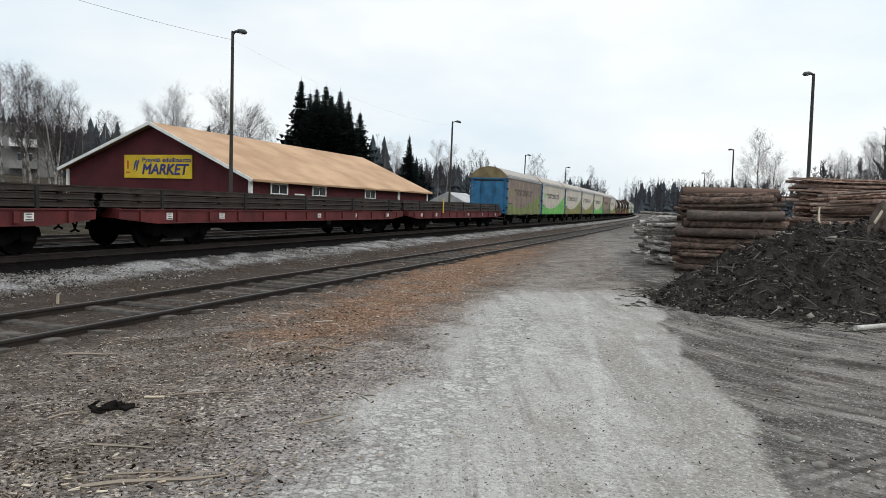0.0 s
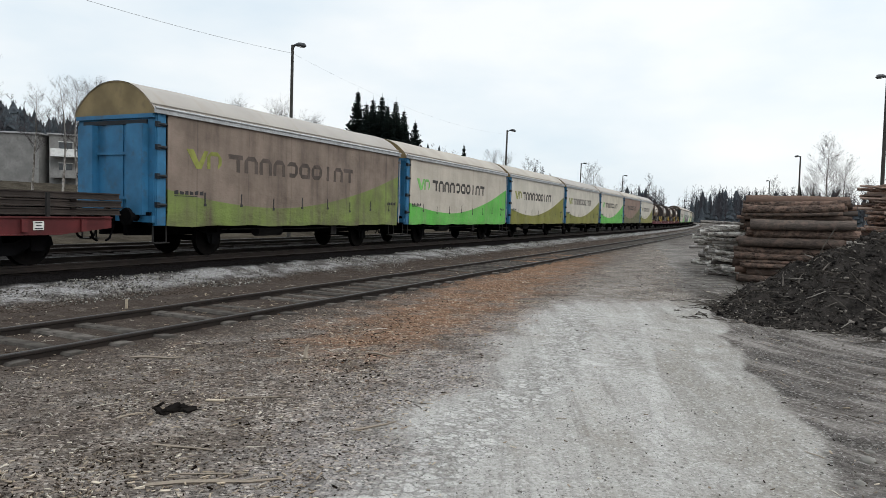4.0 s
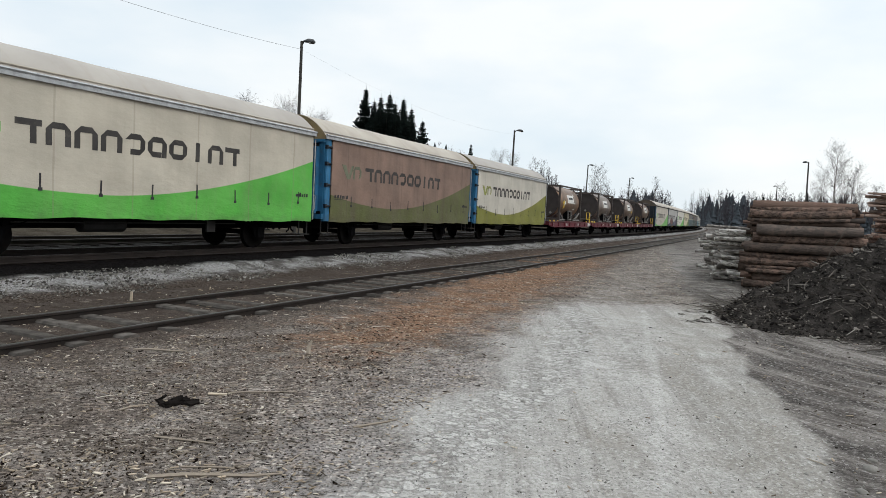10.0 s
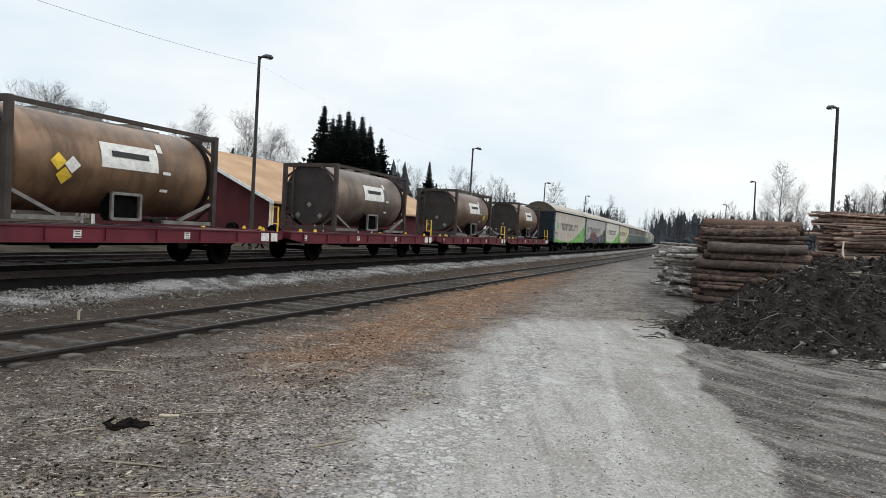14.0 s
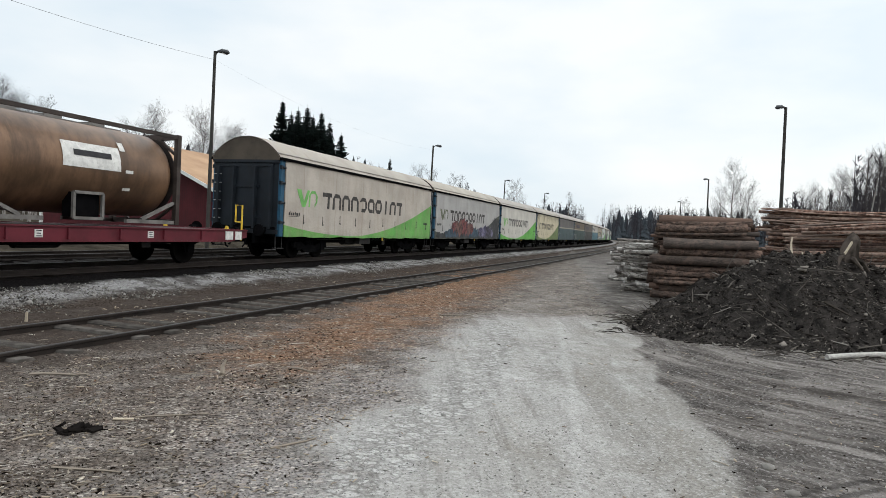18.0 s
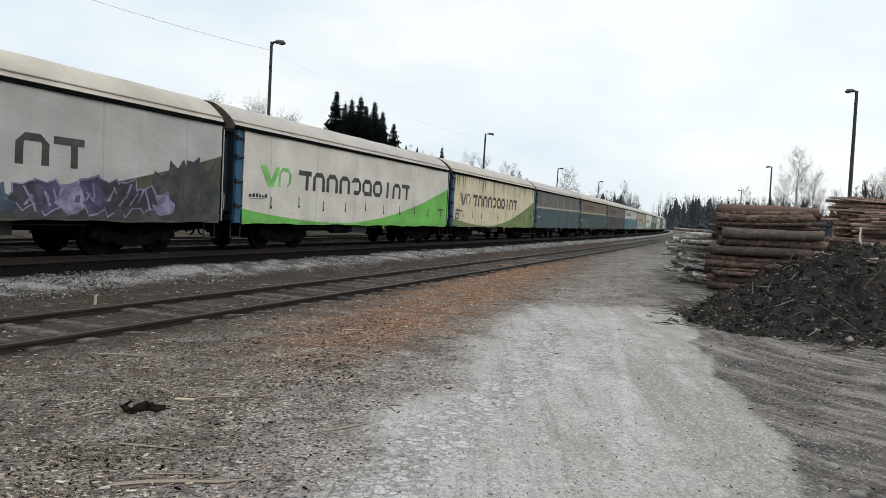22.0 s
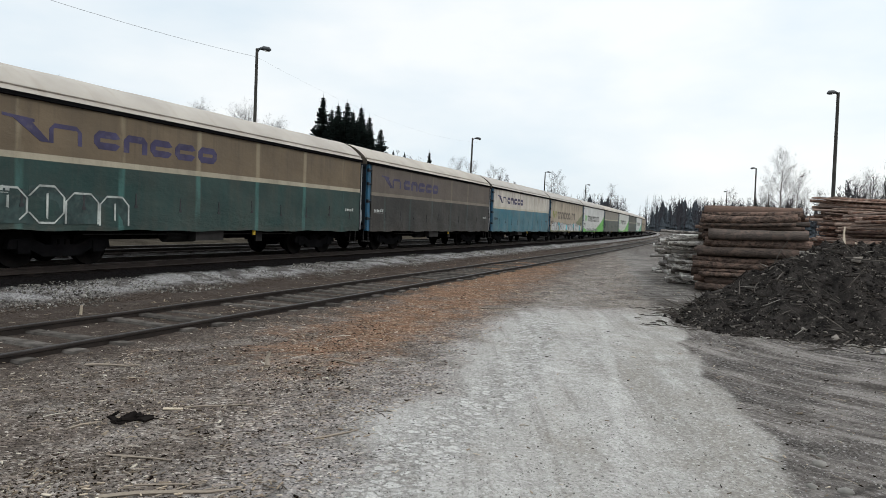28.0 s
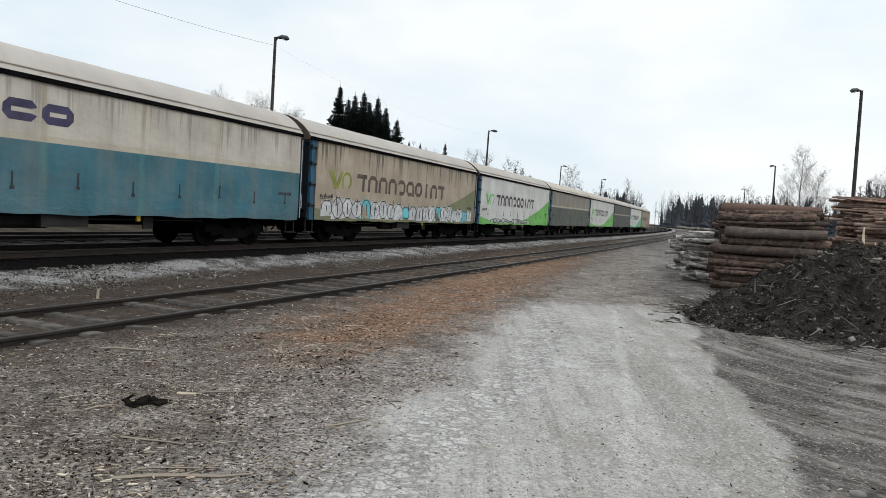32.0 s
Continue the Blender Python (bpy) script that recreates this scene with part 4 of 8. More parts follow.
def small_print(length, seed, mat):
    g = Geo()
    r = np.random.default_rng(int(seed * 10))
    x = (0.018 - 0.5) * length
    for k in range(6):
        w = r.uniform(0.05, 0.13)
        plate(g, [(x, 1.63), (x + w, 1.63), (x + w, 1.63 + r.uniform(0.06, 0.16)), (x, 1.72)], seed, 0)
        x += w + 0.05
    a = (0.018 - 0.5) * length
    plate(g, [(a, 1.585), (a + 0.75, 1.585), (a + 0.75, 1.60), (a, 1.60)], seed, 0)
    x = (0.93 - 0.5) * length
    for k in range(5):
        w = r.uniform(0.05, 0.11)
        plate(g, [(x, 1.6), (x + w, 1.6), (x + w, 1.6 + r.uniform(0.07, 0.14)), (x, 1.69)], seed, 0)
        x += w + 0.04
    return g.mesh("small_print", mat, normals=False)


def arch(y):
    """Height of the curved roof over its width."""
    f = min(1.0, abs(y) / 1.47)
    return 3.63 + 0.77 * (1 - f ** 2.2) ** 0.9


def roof_mesh(half):
    g = Geo()

    def at(a, b):
        y = (b - 0.5) * 2 * 1.47
        x = (a - 0.5) * 2 * half
        return (x, y, arch(y) + 0.006 * math.sin(x * 2.6))

    g.grid(36, 16, at)
    g.grid(36, 16, lambda a, b: (at(a, b)[0], at(a, b)[1] * 0.985, at(a, b)[2] - 0.035))
    return smoothed(g.mesh("roof", WAGON_ROOF, normals=False))


def eave_mesh(half, side, dark=False):
    g = Geo()
    y = side * 1.475
    # no rail here: a black strip stands in for the shaded gap
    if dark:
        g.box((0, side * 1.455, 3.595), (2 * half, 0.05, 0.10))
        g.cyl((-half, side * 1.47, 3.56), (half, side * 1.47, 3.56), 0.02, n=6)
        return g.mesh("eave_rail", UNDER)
    g.box((0, y, 3.60), (2 * half, 0.05, 0.09))
    g.cyl((-half, y + side * 0.015, 3.675), (half, y + side * 0.015, 3.675), 0.035, n=6)
    return g.mesh("eave_rail", STEEL)


def roof_end_mesh(x, mat):
    poly = [(-1.45, 3.55)] + [(y, arch(y) - 0.015) for y in np.linspace(-1.45, 1.45, 15)] + [(1.45, 3.55)]
    return Geo().prism(poly, x - 0.02, x + 0.02, 0, "x").mesh("roof_end", mat)


def end_wall(root, x, sgn, mat, ribs):
    wall = part("end_wall", Geo().box((x, 0, 2.25), (0.05, 2.72, 2.65)).mesh("end_wall", mat), root)
    for y, w in ribs:
        part("end_rib", Geo().box((x + sgn * 0.11, y, 2.2), (0.18, w, 2.2)).mesh("end_rib", mat), wall)
    part("end_door", Geo().box((x + sgn * 0.035, 0, 2.3), (0.03, 0.62, 2.1)).mesh("end_door", mat), wall)
    part("end_slot", Geo().box((x + sgn * 0.04, 0, 3.36), (0.05, 2.3, 0.10)).mesh("end_slot", BLUE_DARK), wall, "dark slot under the roof")
    for z in (1.5, 2.6):
        part("end_bar", Geo().box((x + sgn * 0.06, 0, z), (0.05, 1.2, 0.07)).mesh("end_bar", mat), wall)
    part("end_beam", Geo().box((x + sgn * 0.05, 0, 3.5), (0.08, 2.8, 0.1)).mesh("end_beam", mat), wall)
    part("end_beam", Geo().box((x + sgn * 0.05, 0, 1.0), (0.1, 2.8, 0.16)).mesh("end_beam", mat), wall)
    for z in np.arange(1.1, 3.1, 0.32):
        part("ladder_rung", Geo().cyl((x + sgn * 0.12, 0.98, z), (x + sgn * 0.12, 1.3, z), 0.014, n=5).mesh("ladder_rung", STEEL), wall)
    return wall


def post_mesh(x, side, mat):
    g = Geo()
    g.box((x, side * 1.35, 2.22), (0.30, 0.13, 2.75))
    g.box((x - 0.08, side * 1.41, 2.22), (0.09, 0.06, 2.7))
    return g.mesh("corner_post", mat)


def hinges(post, x, side, mat):
    for z in (1.35, 2.05, 2.75, 3.3):
        g = Geo()
        g.cyl((x - 0.15, side * 1.44, z), (x + 0.14, side * 1.44, z), 0.045, n=6)
        g.box((x - 0.11, side * 1.43, z), (0.09, 0.09, 0.13))
        part("hinge", g.mesh("hinge", mat), post)


def buffer_mesh(x, y, sgn):
    g = Geo()
    g.cyl((x, y, 1.04), (x + sgn * 0.28, y, 1.04), 0.10, n=10)
    g.cyl((x + sgn * 0.28, y, 1.04), (x + sgn * 0.34, y, 1.04), 0.23, 0.21, n=14)
    return g.mesh("buffer", UNDER)


def coupling_mesh(x, sgn):
    g = Geo()
    g.box((x + sgn * 0.16, 0, 0.98), (0.36, 0.12, 0.14))
    g.tube([(x + sgn * 0.2, 0.25, 0.85), (x + sgn * 0.34, 0.25, 0.55), (x + sgn * 0.44, 0.25, 0.5)], [0.028] * 3, 6)
    g.tube([(x + sgn * 0.2, -0.32, 0.85), (x + sgn * 0.34, -0.32, 0.5), (x + sgn * 0.44, -0.32, 0.45)], [0.028] * 3, 6)
    return g.mesh("coupling", UNDER)


def step_mesh(x, side, mat):
    g = Geo()
    g.bar((x - 0.2, side * 1.3, 0.9), (x - 0.2, side * 1.3, 0.42), 0.03, 0.03)
    g.bar((x + 0.2, side * 1.3, 0.9), (x + 0.2, side * 1.3, 0.42), 0.03, 0.03)
    g.box((x, side * 1.3, 0.42), (0.44, 0.2, 0.03))
    return g.mesh("footstep", mat)


def wheelset_mesh():
    g = Geo()
    g.cyl((0, -1.0, 0), (0, 1.0, 0), 0.08, n=10)
    for y in (-0.76, 0.76):
        o = 1 if y > 0 else -1
        g.tube([(0, y - o * 0.06, 0), (0, y - o * 0.035, 0), (0, y - o * 0.034, 0), (0, y + o * 0.075, 0), (0, y + o * 0.076, 0), (0, y + o * 0.05, 0), (0, y + o * 0.05, 0)],
               [0.40, 0.485, 0.46, 0.455, 0.40, 0.36, 0.14], 24)
        for k in range(5):
            w = 2 * math.pi * k / 5
            g.cyl((0.27 * math.cos(w), y + o * 0.045, 0.27 * math.sin(w)), (0.27 * math.cos(w), y + o * 0.075, 0.27 * math.sin(w)), 0.045, n=6)
    return smoothed(g.mesh("wheelset", WHEEL), 35)


WHEELS = wheelset_mesh()
SPIN = {}


def wheelset(parent, x, z=0.455):
    ob = part("wheelset", WHEELS, parent, at=pose(x, 0, z))
    SPIN.setdefault((round(x, 3), z), []).append(ob)
    return ob


def axle_gear(root, x, y):
    """Guard plates, leaf spring and box at one end of a single axle."""
    part("axle_box", Geo().box((x, y, 0.46), (0.26, 0.2, 0.26), None, 0, 0.85).mesh("axle_box", UNDER), root)
    for o in (-1, 1):
        part("axle_guard", Geo().prism([(x + o * 0.33, 0.86), (x + o * 0.16, 0.34), (x + o * 0.12, 0.34), (x + o * 0.16, 0.86)], y - 0.02, y + 0.02).mesh("axle_guard", UNDER), root)
    top = [(x + f * 0.62, 0.74 - 0.10 * (1 - f * f)) for f in np.linspace(-1, 1, 9)]
    low = []
    for k in range(4, -1, -1):
        f = 0.25 + 0.18 * k
        low += [(x + f * 0.62, 0.725 - 0.10 * (1 - f * f) - 0.02 * (4 - k)), (x + (f - 0.17) * 0.62, 0.725 - 0.10 * (1 - (f - 0.17) ** 2) - 0.02 * (4 - k))]
    low += [(2 * x - a, c) for a, c in reversed(low)]
    part("leaf_spring", Geo().prism(top + low, y - 0.045, y + 0.045).mesh("leaf_spring", UNDER), root)


def bogie(parent, x):
    g = Geo()
    for y in (-1.02, 1.02):
        g.prism([(-1.25, 0.42), (-1.2, 0.62), (-0.75, 0.66), (-0.4, 0.50), (0.4, 0.50), (0.75, 0.66), (1.2, 0.62), (1.25, 0.42),
                 (0.75, 0.40), (0.45, 0.24), (-0.45, 0.24), (-0.75, 0.40)], y - 0.07, y + 0.07)
        for k in (-0.16, 0.0, 0.16):
            g.cyl((k, y, 0.3), (k, y, 0.62), 0.07, n=8)
        for k in (-0.9, 0.9):
            g.box((k, y, 0.46), (0.28, 0.2, 0.28))
    g.box((0, 0, 0.6), (0.4, 2.0, 0.2))
    ob = part("bogie", g.mesh("bogie", UNDER), parent, at=pose(x, 0, 0))
    for k in (-0.9, 0.9):
        wheelset(ob, k)
    return ob


def sill_mesh(half, side):
    g = Geo()
    g.box((0, side * 1.28, 0.95), (2 * half, 0.08, 0.20))
    return g.mesh("side_sill", UNDER)


def floor_mesh(half):
    g = Geo()
    g.box((0, 0, 1.12), (2 * half, 2.6, 0.1))
    for x in np.linspace(-half + 0.4, half - 0.4, 9):
        g.box((x, 0, 0.98), (0.1, 2.4, 0.18))
    for y in (-0.45, 0.45):
        g.box((0, y, 0.82), (2 * half, 0.12, 0.5))
    return g.mesh("floor_frame", UNDER)


def brake_mesh(half):
    g = Geo()
    g.cyl((-1.6, -0.75, 0.66), (-0.5, -0.75, 0.66), 0.17, n=12)
    g.cyl((0.6, 0.5, 0.68), (1.5, 0.5, 0.68), 0.15, n=12)
    g.bar((-half * 0.7, 0.1, 0.6), (half * 0.7, 0.1, 0.6), 0.04, 0.04)
    g.bar((-half * 0.55, -1.0, 0.72), (half * 0.5, -1.0, 0.72), 0.03, 0.03)
    g.bar((1.9, -1.15, 0.8), (1.9, -1.15, 0.5), 0.05, 0.3)
    return g.mesh("brake_gear", UNDER_GREY)


def covered_wagon(cloth, four_axle, end_mat, arch_mat):
    """The bare wagon without its cloth sides; the cloth reaches its far end, the near end shows blue posts."""
    lo, hi = -cloth / 2 - 0.42, cloth / 2 + 0.06
    mid, half = (lo + hi) / 2, (hi - lo) / 2
    root = thing("covered_wagon", "curtain-sided freight wagon", "freight wagon", group="freight train")
    put = pose(mid, 0, 0)
    part("floor_frame", floor_mesh(half), root, at=put)
    part("roof", roof_mesh(half), root, at=put)
    for side in (-1, 1):
        lip = Geo().tube([(-half, side * 1.36, arch(1.36) + 0.012), (half, side * 1.36, arch(1.36) + 0.012)], [0.026, 0.026], 6)
        part("roof_lip", lip.mesh("roof_lip", WAGON_ROOF), root, at=put)
        part("side_sill", sill_mesh(half, side), root, at=put)
        part("eave_rail", eave_mesh(half, side, four_axle), root, "dark strip for the shaded gap under the roof" if four_axle else "grey steel eave rail", put)
    tag = Geo().box((0, -1.325, 0.90), (0.07, 0.01, 0.1)).mesh("white_tag", WHITE_MARK)
    for k in range(7):
        part("white_tag", tag, root, "small white tag", pose(lo + (k + 0.7) * 2 * half / 7.4, 0, 0))
    for sgn, x in ((-1, lo), (1, hi)):
        part("roof_end", roof_end_mesh(x - sgn * 0.03, arch_mat), root, "curved tan roof end")
        ribs = ((-0.9, 0.55), (0.9, 0.55)) if not four_axle else ((-0.45, 0.07), (0.45, 0.07), (-1.1, 0.08), (1.1, 0.08))
        # far wall and far posts use the dark paint for shade between wagons
        end_wall(root, x - sgn * 0.09, sgn, end_mat if sgn < 0 else BLUE_DARK, ribs)
        for side in (-1, 1):
            if sgn < 0:
                post = part("corner_post", post_mesh(lo + 0.23, side, BLUE_OLD if four_axle else BLUE), root, "blue steel corner post")
                hinges(post, lo + 0.23, side, BLUE_DARK)
            else:
                part("corner_post", Geo().box((hi - 0.1, side * 1.36, 2.2), (0.14, 0.08, 2.7)).mesh("corner_post", BLUE_DARK), root)
                g = Geo()
                g.tube([(hi - 0.01, side * 1.46, 0.9), (hi - 0.01, side * 1.46, 3.45)], [0.018, 0.018], 6)
                g.tube([(hi - 0.01, side * 1.46, 1.2), (hi + 0.07, side * 1.46, 1.25), (hi + 0.07, side * 1.46, 1.65), (hi - 0.01, side * 1.46, 1.7)], [0.014] * 4, 5)
                part("tension_pole", g.mesh("tension_pole", STEEL), root, "bright steel tension pole")
            part("buffer", buffer_mesh(x, side * 0.875, sgn), root)
            part("footstep", step_mesh(x - sgn * 0.3, side, UNDER_GREY), root)
        part("coupling", coupling_mesh(x, sgn), root)
    part("brake_gear", brake_mesh(half), root, at=put)
    if four_axle:
        for x in (-5.0, 5.0):
            bogie(root, x)
        part("battery_box", Geo().box((-0.6, -1.15, 0.72), (1.1, 0.3, 0.34)).mesh("battery_box", UNDER_GREY), root)
        part("door_lever", Geo().box((1.3, -1.3, 0.78), (0.1, 0.05, 0.16)).mesh("door_lever", YELLOW), root, "yellow lever")
    else:
        for x in (-3.75, 3.75):
            for side in (-1.0, 1.0):
                axle_gear(root, x, side)
            wheelset(root, x)
    return root


def jagged_spray(seed, x0, x1, z0, z1, count, lift, mats, rim=True):
    """Spiky overlapping shapes in a row: dark edges, mixed fills, slanted strokes."""
    g = Geo()
    r = np.random.default_rng(int(seed * 10) + count)
    step = (x1 - x0) / count
    last = len(mats) - 1
    for k in range(count):
        cx, cz = x0 + (k + 0.5) * step, (z0 + z1) / 2 + r.normal(0, 0.05) * (z1 - z0)
        up = 0.55 + 0.45 * math.sin(math.pi * (k + 0.7) / (count + 0.4))
        shape = []
        m = 11
        for j in range(m):
            w = 2 * math.pi * j / m
            q = r.uniform(0.62, 1.05) if j % 2 else r.uniform(0.9, 1.3)
            shape.append((0.68 * step * q * math.cos(w), 0.52 * (z1 - z0) * up * q * math.sin(w)))
        if rim:
            plate(g, [(cx + 1.14 * a, max(0.865, cz + 1.12 * c)) for a, c in shape], seed, last, lift + 0.0008 * (k % 3))
        plate(g, [(cx + a, max(0.875, cz + c)) for a, c in shape], seed, int(r.integers(0, max(1, last))), lift + 0.004 + 0.0008 * (k % 3))
        if rim:
            for j in range(3):
                sx, sz, tilt = cx + r.uniform(-0.4, 0.4) * step, cz + r.uniform(-0.2, 0.2) * (z1 - z0), r.uniform(-0.12, 0.12)
                h = 0.2 * (z1 - z0) * r.uniform(0.6, 1.2)
                plate(g, [(sx - 0.03 - tilt, sz - h), (sx + 0.03 - tilt, sz - h), (sx + 0.025 + tilt, sz + h), (sx - 0.025 + tilt, sz + h)], seed, last, lift + 0.008)
    return g.mesh("spray_paint", *mats, normals=False)


def outline_spray(seed, x0, x1, z0, z1, count, mats):
    """Loose outlined bubbles in a row, one coat over another."""
    g = Geo()
    r = np.random.default_rng(int(seed * 10) + 3)
    step = (x1 - x0) / count
    for k in range(count):
        a, b = x0 + k * step - 0.04, x0 + (k + 1) * step + 0.02
        zb, zt = max(0.88, z0 + r.normal(0, 0.04)), z1 + r.normal(0, 0.06)
        plate(g, [(a, zb), (b, zb + 0.03), (b - 0.03, zt - 0.1), ((a + b) / 2, zt), (a + 0.05, zt - 0.08)], seed, 1 if k % 5 == 4 else 0, 0.006 + 0.001 * (k % 2))
        ring(g, a + 0.03, b - 0.03, zb + 0.02, zt - 0.03, 0.045, seed, 2, [("right",), (), ("bottom", "bl", "br"), ("left",)][r.integers(0, 4)], 0.012)
        if r.random() < 0.7:
            m = (a + b) / 2
            plate(g, [(m - 0.02, zb + 0.15), (m + 0.025, zb + 0.12), (m + 0.03, zt - 0.2), (m - 0.02, zt - 0.22)], seed, 2, 0.013)
    return g.mesh("spray_paint", *mats, normals=False)


S_RED = worn("spray_red", (0.16, 0.05, 0.048), 4, 0.6, (0.08, 0.04, 0.05), 0.6, 0.7)
S_BRICK = worn("spray_brick", (0.13, 0.07, 0.058), 3, 0.5, (0.33, 0.12, 0.1), 0.6, 0.7)
S_BLUE = worn("spray_blue_grey", (0.045, 0.072, 0.098), 2, 0.4, (0.03, 0.035, 0.04), 0.5, 0.75)
S_CLOUD = worn("spray_grey_cloud", (0.045, 0.046, 0.046), 2, 0.4, (0.08, 0.075, 0.07), 0.5, 0.75)
S_INDIGO = worn("spray_indigo", (0.05, 0.045, 0.085), 3, 0.4, (0.12, 0.1, 0.17), 0.5, 0.7)
S_DARK = worn("spray_black", (0.035, 0.03, 0.04), 3, 0.4, (0.09, 0.08, 0.1), 0.5, 0.7)
S_MAUVE = worn("spray_mauve", (0.17, 0.155, 0.23), 3, 0.5, (0.12, 0.1, 0.17), 0.5, 0.7)
S_SILVER = worn("spray_silver", (0.47, 0.48, 0.48), 3, 0.25, (0.25, 0.25, 0.24), 0.5, 0.6)
S_CYAN = worn("spray_cyan", (0.12, 0.42, 0.48), 3, 0.3, (0.1, 0.2, 0.22), 0.5, 0.7)
S_TEAL = worn("spray_dark_teal", (0.03, 0.05, 0.048), 3, 0.4, (0.07, 0.08, 0.075), 0.5, 0.8)
S_PALE = worn("spray_pale", (0.36, 0.38, 0.36), 3, 0.4, (0.14, 0.16, 0.15), 0.6, 0.8)
INK = worn("logo_dark_ink", (0.042, 0.038, 0.036), 1.5, 0.3, (0.14, 0.12, 0.1), 0.35, 0.7)
INK_FADED = worn("logo_faded_ink", (0.075, 0.059, 0.051), 1.5, 0.3, (0.17, 0.13, 0.11), 0.4, 0.75)
INK_NAVY = worn("logo_navy_ink", (0.045, 0.04, 0.085), 1.5, 0.3, (0.12, 0.1, 0.1), 0.35, 0.7)
MARK_GREEN = worn("logo_green_ink", (0.17, 0.44, 0.12), 1.5, 0.3, (0.22, 0.26, 0.16), 0.35, 0.7)
MARK_OLIVE = worn("logo_olive_ink", (0.22, 0.235, 0.055), 1.5, 0.3, (0.18, 0.16, 0.08), 0.35, 0.7)
MARK_GREY = worn("logo_grey_ink", (0.14, 0.15, 0.10), 1.5, 0.3, (0.2, 0.18, 0.12), 0.35, 0.7)

CLOTH_A, CLOTH_B = 11.36, 14.98
PITCH_A, PITCH_B, FIRST_A, FIRST_B = 12.37, 15.9, 52.97, 191.2
# cloth colour, sweep colour, style, dust, dust colour, run-off, mark, ink, words for the label
LIVERY = [
    ((0.26, 0.20, 0.162), (0.20, 0.27, 0.065), "short_wave", 0.8, (0.085, 0.062, 0.048), 0.0, MARK_OLIVE, INK_FADED, "brown-grimed cloth and a faded green sweep"),
    ((0.52, 0.47, 0.40), GREEN, "short_wave", 0.30, (0.26, 0.22, 0.18), 0.0, MARK_GREEN, INK, "beige cloth and a bright green sweep"),
    (WHITE, OLIVE, "short_wave", 0.18, (0.22, 0.19, 0.14), 0.0, MARK_OLIVE, INK, "off-white cloth and an olive sweep"),
    (WHITE, OLIVE, "short_wave", 0.16, (0.22, 0.19, 0.14), 0.0, MARK_OLIVE, INK, "off-white cloth and an olive sweep"),
    ((0.56, 0.51, 0.42), GREEN, "short_wave", 0.18, (0.25, 0.2, 0.15), 0.0, MARK_GREEN, INK, "cream cloth and a bright green sweep"),
    ((0.27, 0.175, 0.135), (0.115, 0.125, 0.04), "short_wave", 0.5, (0.085, 0.062, 0.05), 0.0, MARK_GREY, INK, "dark brown sooty cloth and an olive sweep"),
    (WHITE, OLIVE, "short_wave", 0.14, (0.22, 0.19, 0.14), 0.0, MARK_OLIVE, INK, "white cloth and an olive sweep"),
    ((0.52, 0.47, 0.41), (0.13, 0.44, 0.08), "long_wave", 0.40, (0.27, 0.21, 0.16), 0.0, MARK_GREEN, INK, "beige dusty cloth and a green sweep"),
    ((0.41, 0.40, 0.385), (0.035, 0.045, 0.022), "long_wave", 0.25, (0.25, 0.22, 0.19), 0.0, MARK_GREY, INK, "light grey cloth with spray paint low down"),
    ((0.60, 0.57, 0.51), (0.13, 0.46, 0.07), "long_wave", 0.14, (0.26, 0.22, 0.17), 0.0, MARK_GREEN, INK, "white cloth and a green sweep"),
    ((0.60, 0.53, 0.37), (0.13, 0.20, 0.055), "long_wave", 0.18, (0.30, 0.24, 0.15), 0.85, MARK_GREY, INK, "cream cloth stained by black run-off"),
    ((0.12, 0.11, 0.105), (0.035, 0.075, 0.082), "band", 0.45, (0.06, 0.055, 0.052), 0.3, None, None, "sooty grey and teal cloth"),
    ((0.145, 0.106, 0.065), (0.012, 0.043, 0.039), "band", 0.40, (0.06, 0.05, 0.038), 0.25, INK_NAVY, INK_NAVY, "stained tan and dark teal cloth"),
    ((0.105, 0.083, 0.067), (0.022, 0.022, 0.020), "band", 0.45, (0.06, 0.05, 0.042), 0.2, INK_NAVY, INK_NAVY, "dark brown sooty cloth"),
    ((0.54, 0.50, 0.44), (0.022, 0.135, 0.185), "band", 0.36, (0.20, 0.165, 0.13), 0.4, INK_NAVY, INK_NAVY, "white and petrol-blue cloth"),
    ((0.40, 0.34, 0.26), (0.16, 0.19, 0.09), "long_wave", 0.55, (0.18, 0.14, 0.10), 0.8, MARK_OLIVE, INK_FADED, "streaked beige cloth with silver spray paint"),
    ((0.56, 0.56, 0.54), (0.13, 0.44, 0.08), "long_wave", 0.16, (0.26, 0.24, 0.2), 0.0, MARK_GREEN, INK, "white cloth and a green sweep"),
    ((0.23, 0.21, 0.18), (0.06, 0.075, 0.065), "band", 0.45, (0.15, 0.13, 0.1), 0.3, None, None, "grey two-tone sooty cloth"),
    ((0.56, 0.56, 0.53), (0.16, 0.46, 0.10), "long_wave", 0.16, (0.26, 0.24, 0.2), 0.0, MARK_GREEN, INK, "white cloth and a green sweep"),
    ((0.06, 0.065, 0.055), (0.05, 0.058, 0.048), "band", 0.4, (0.08, 0.075, 0.065), 0.0, None, None, "dark green-grey cloth"),
    ((0.56, 0.57, 0.56), (0.12, 0.42, 0.24), "long_wave", 0.16, (0.26, 0.24, 0.2), 0.0, MARK_GREEN, INK, "white cloth and a green sweep"),
    ((0.30, 0.25, 0.18), (0.20, 0.15, 0.09), "long_wave", 0.5, (0.16, 0.12, 0.08), 0.3, MARK_OLIVE, INK_FADED, "dusty tan cloth"),
]

ROLLING = []          # (thing, s of its middle at the start, half distance of its axles)


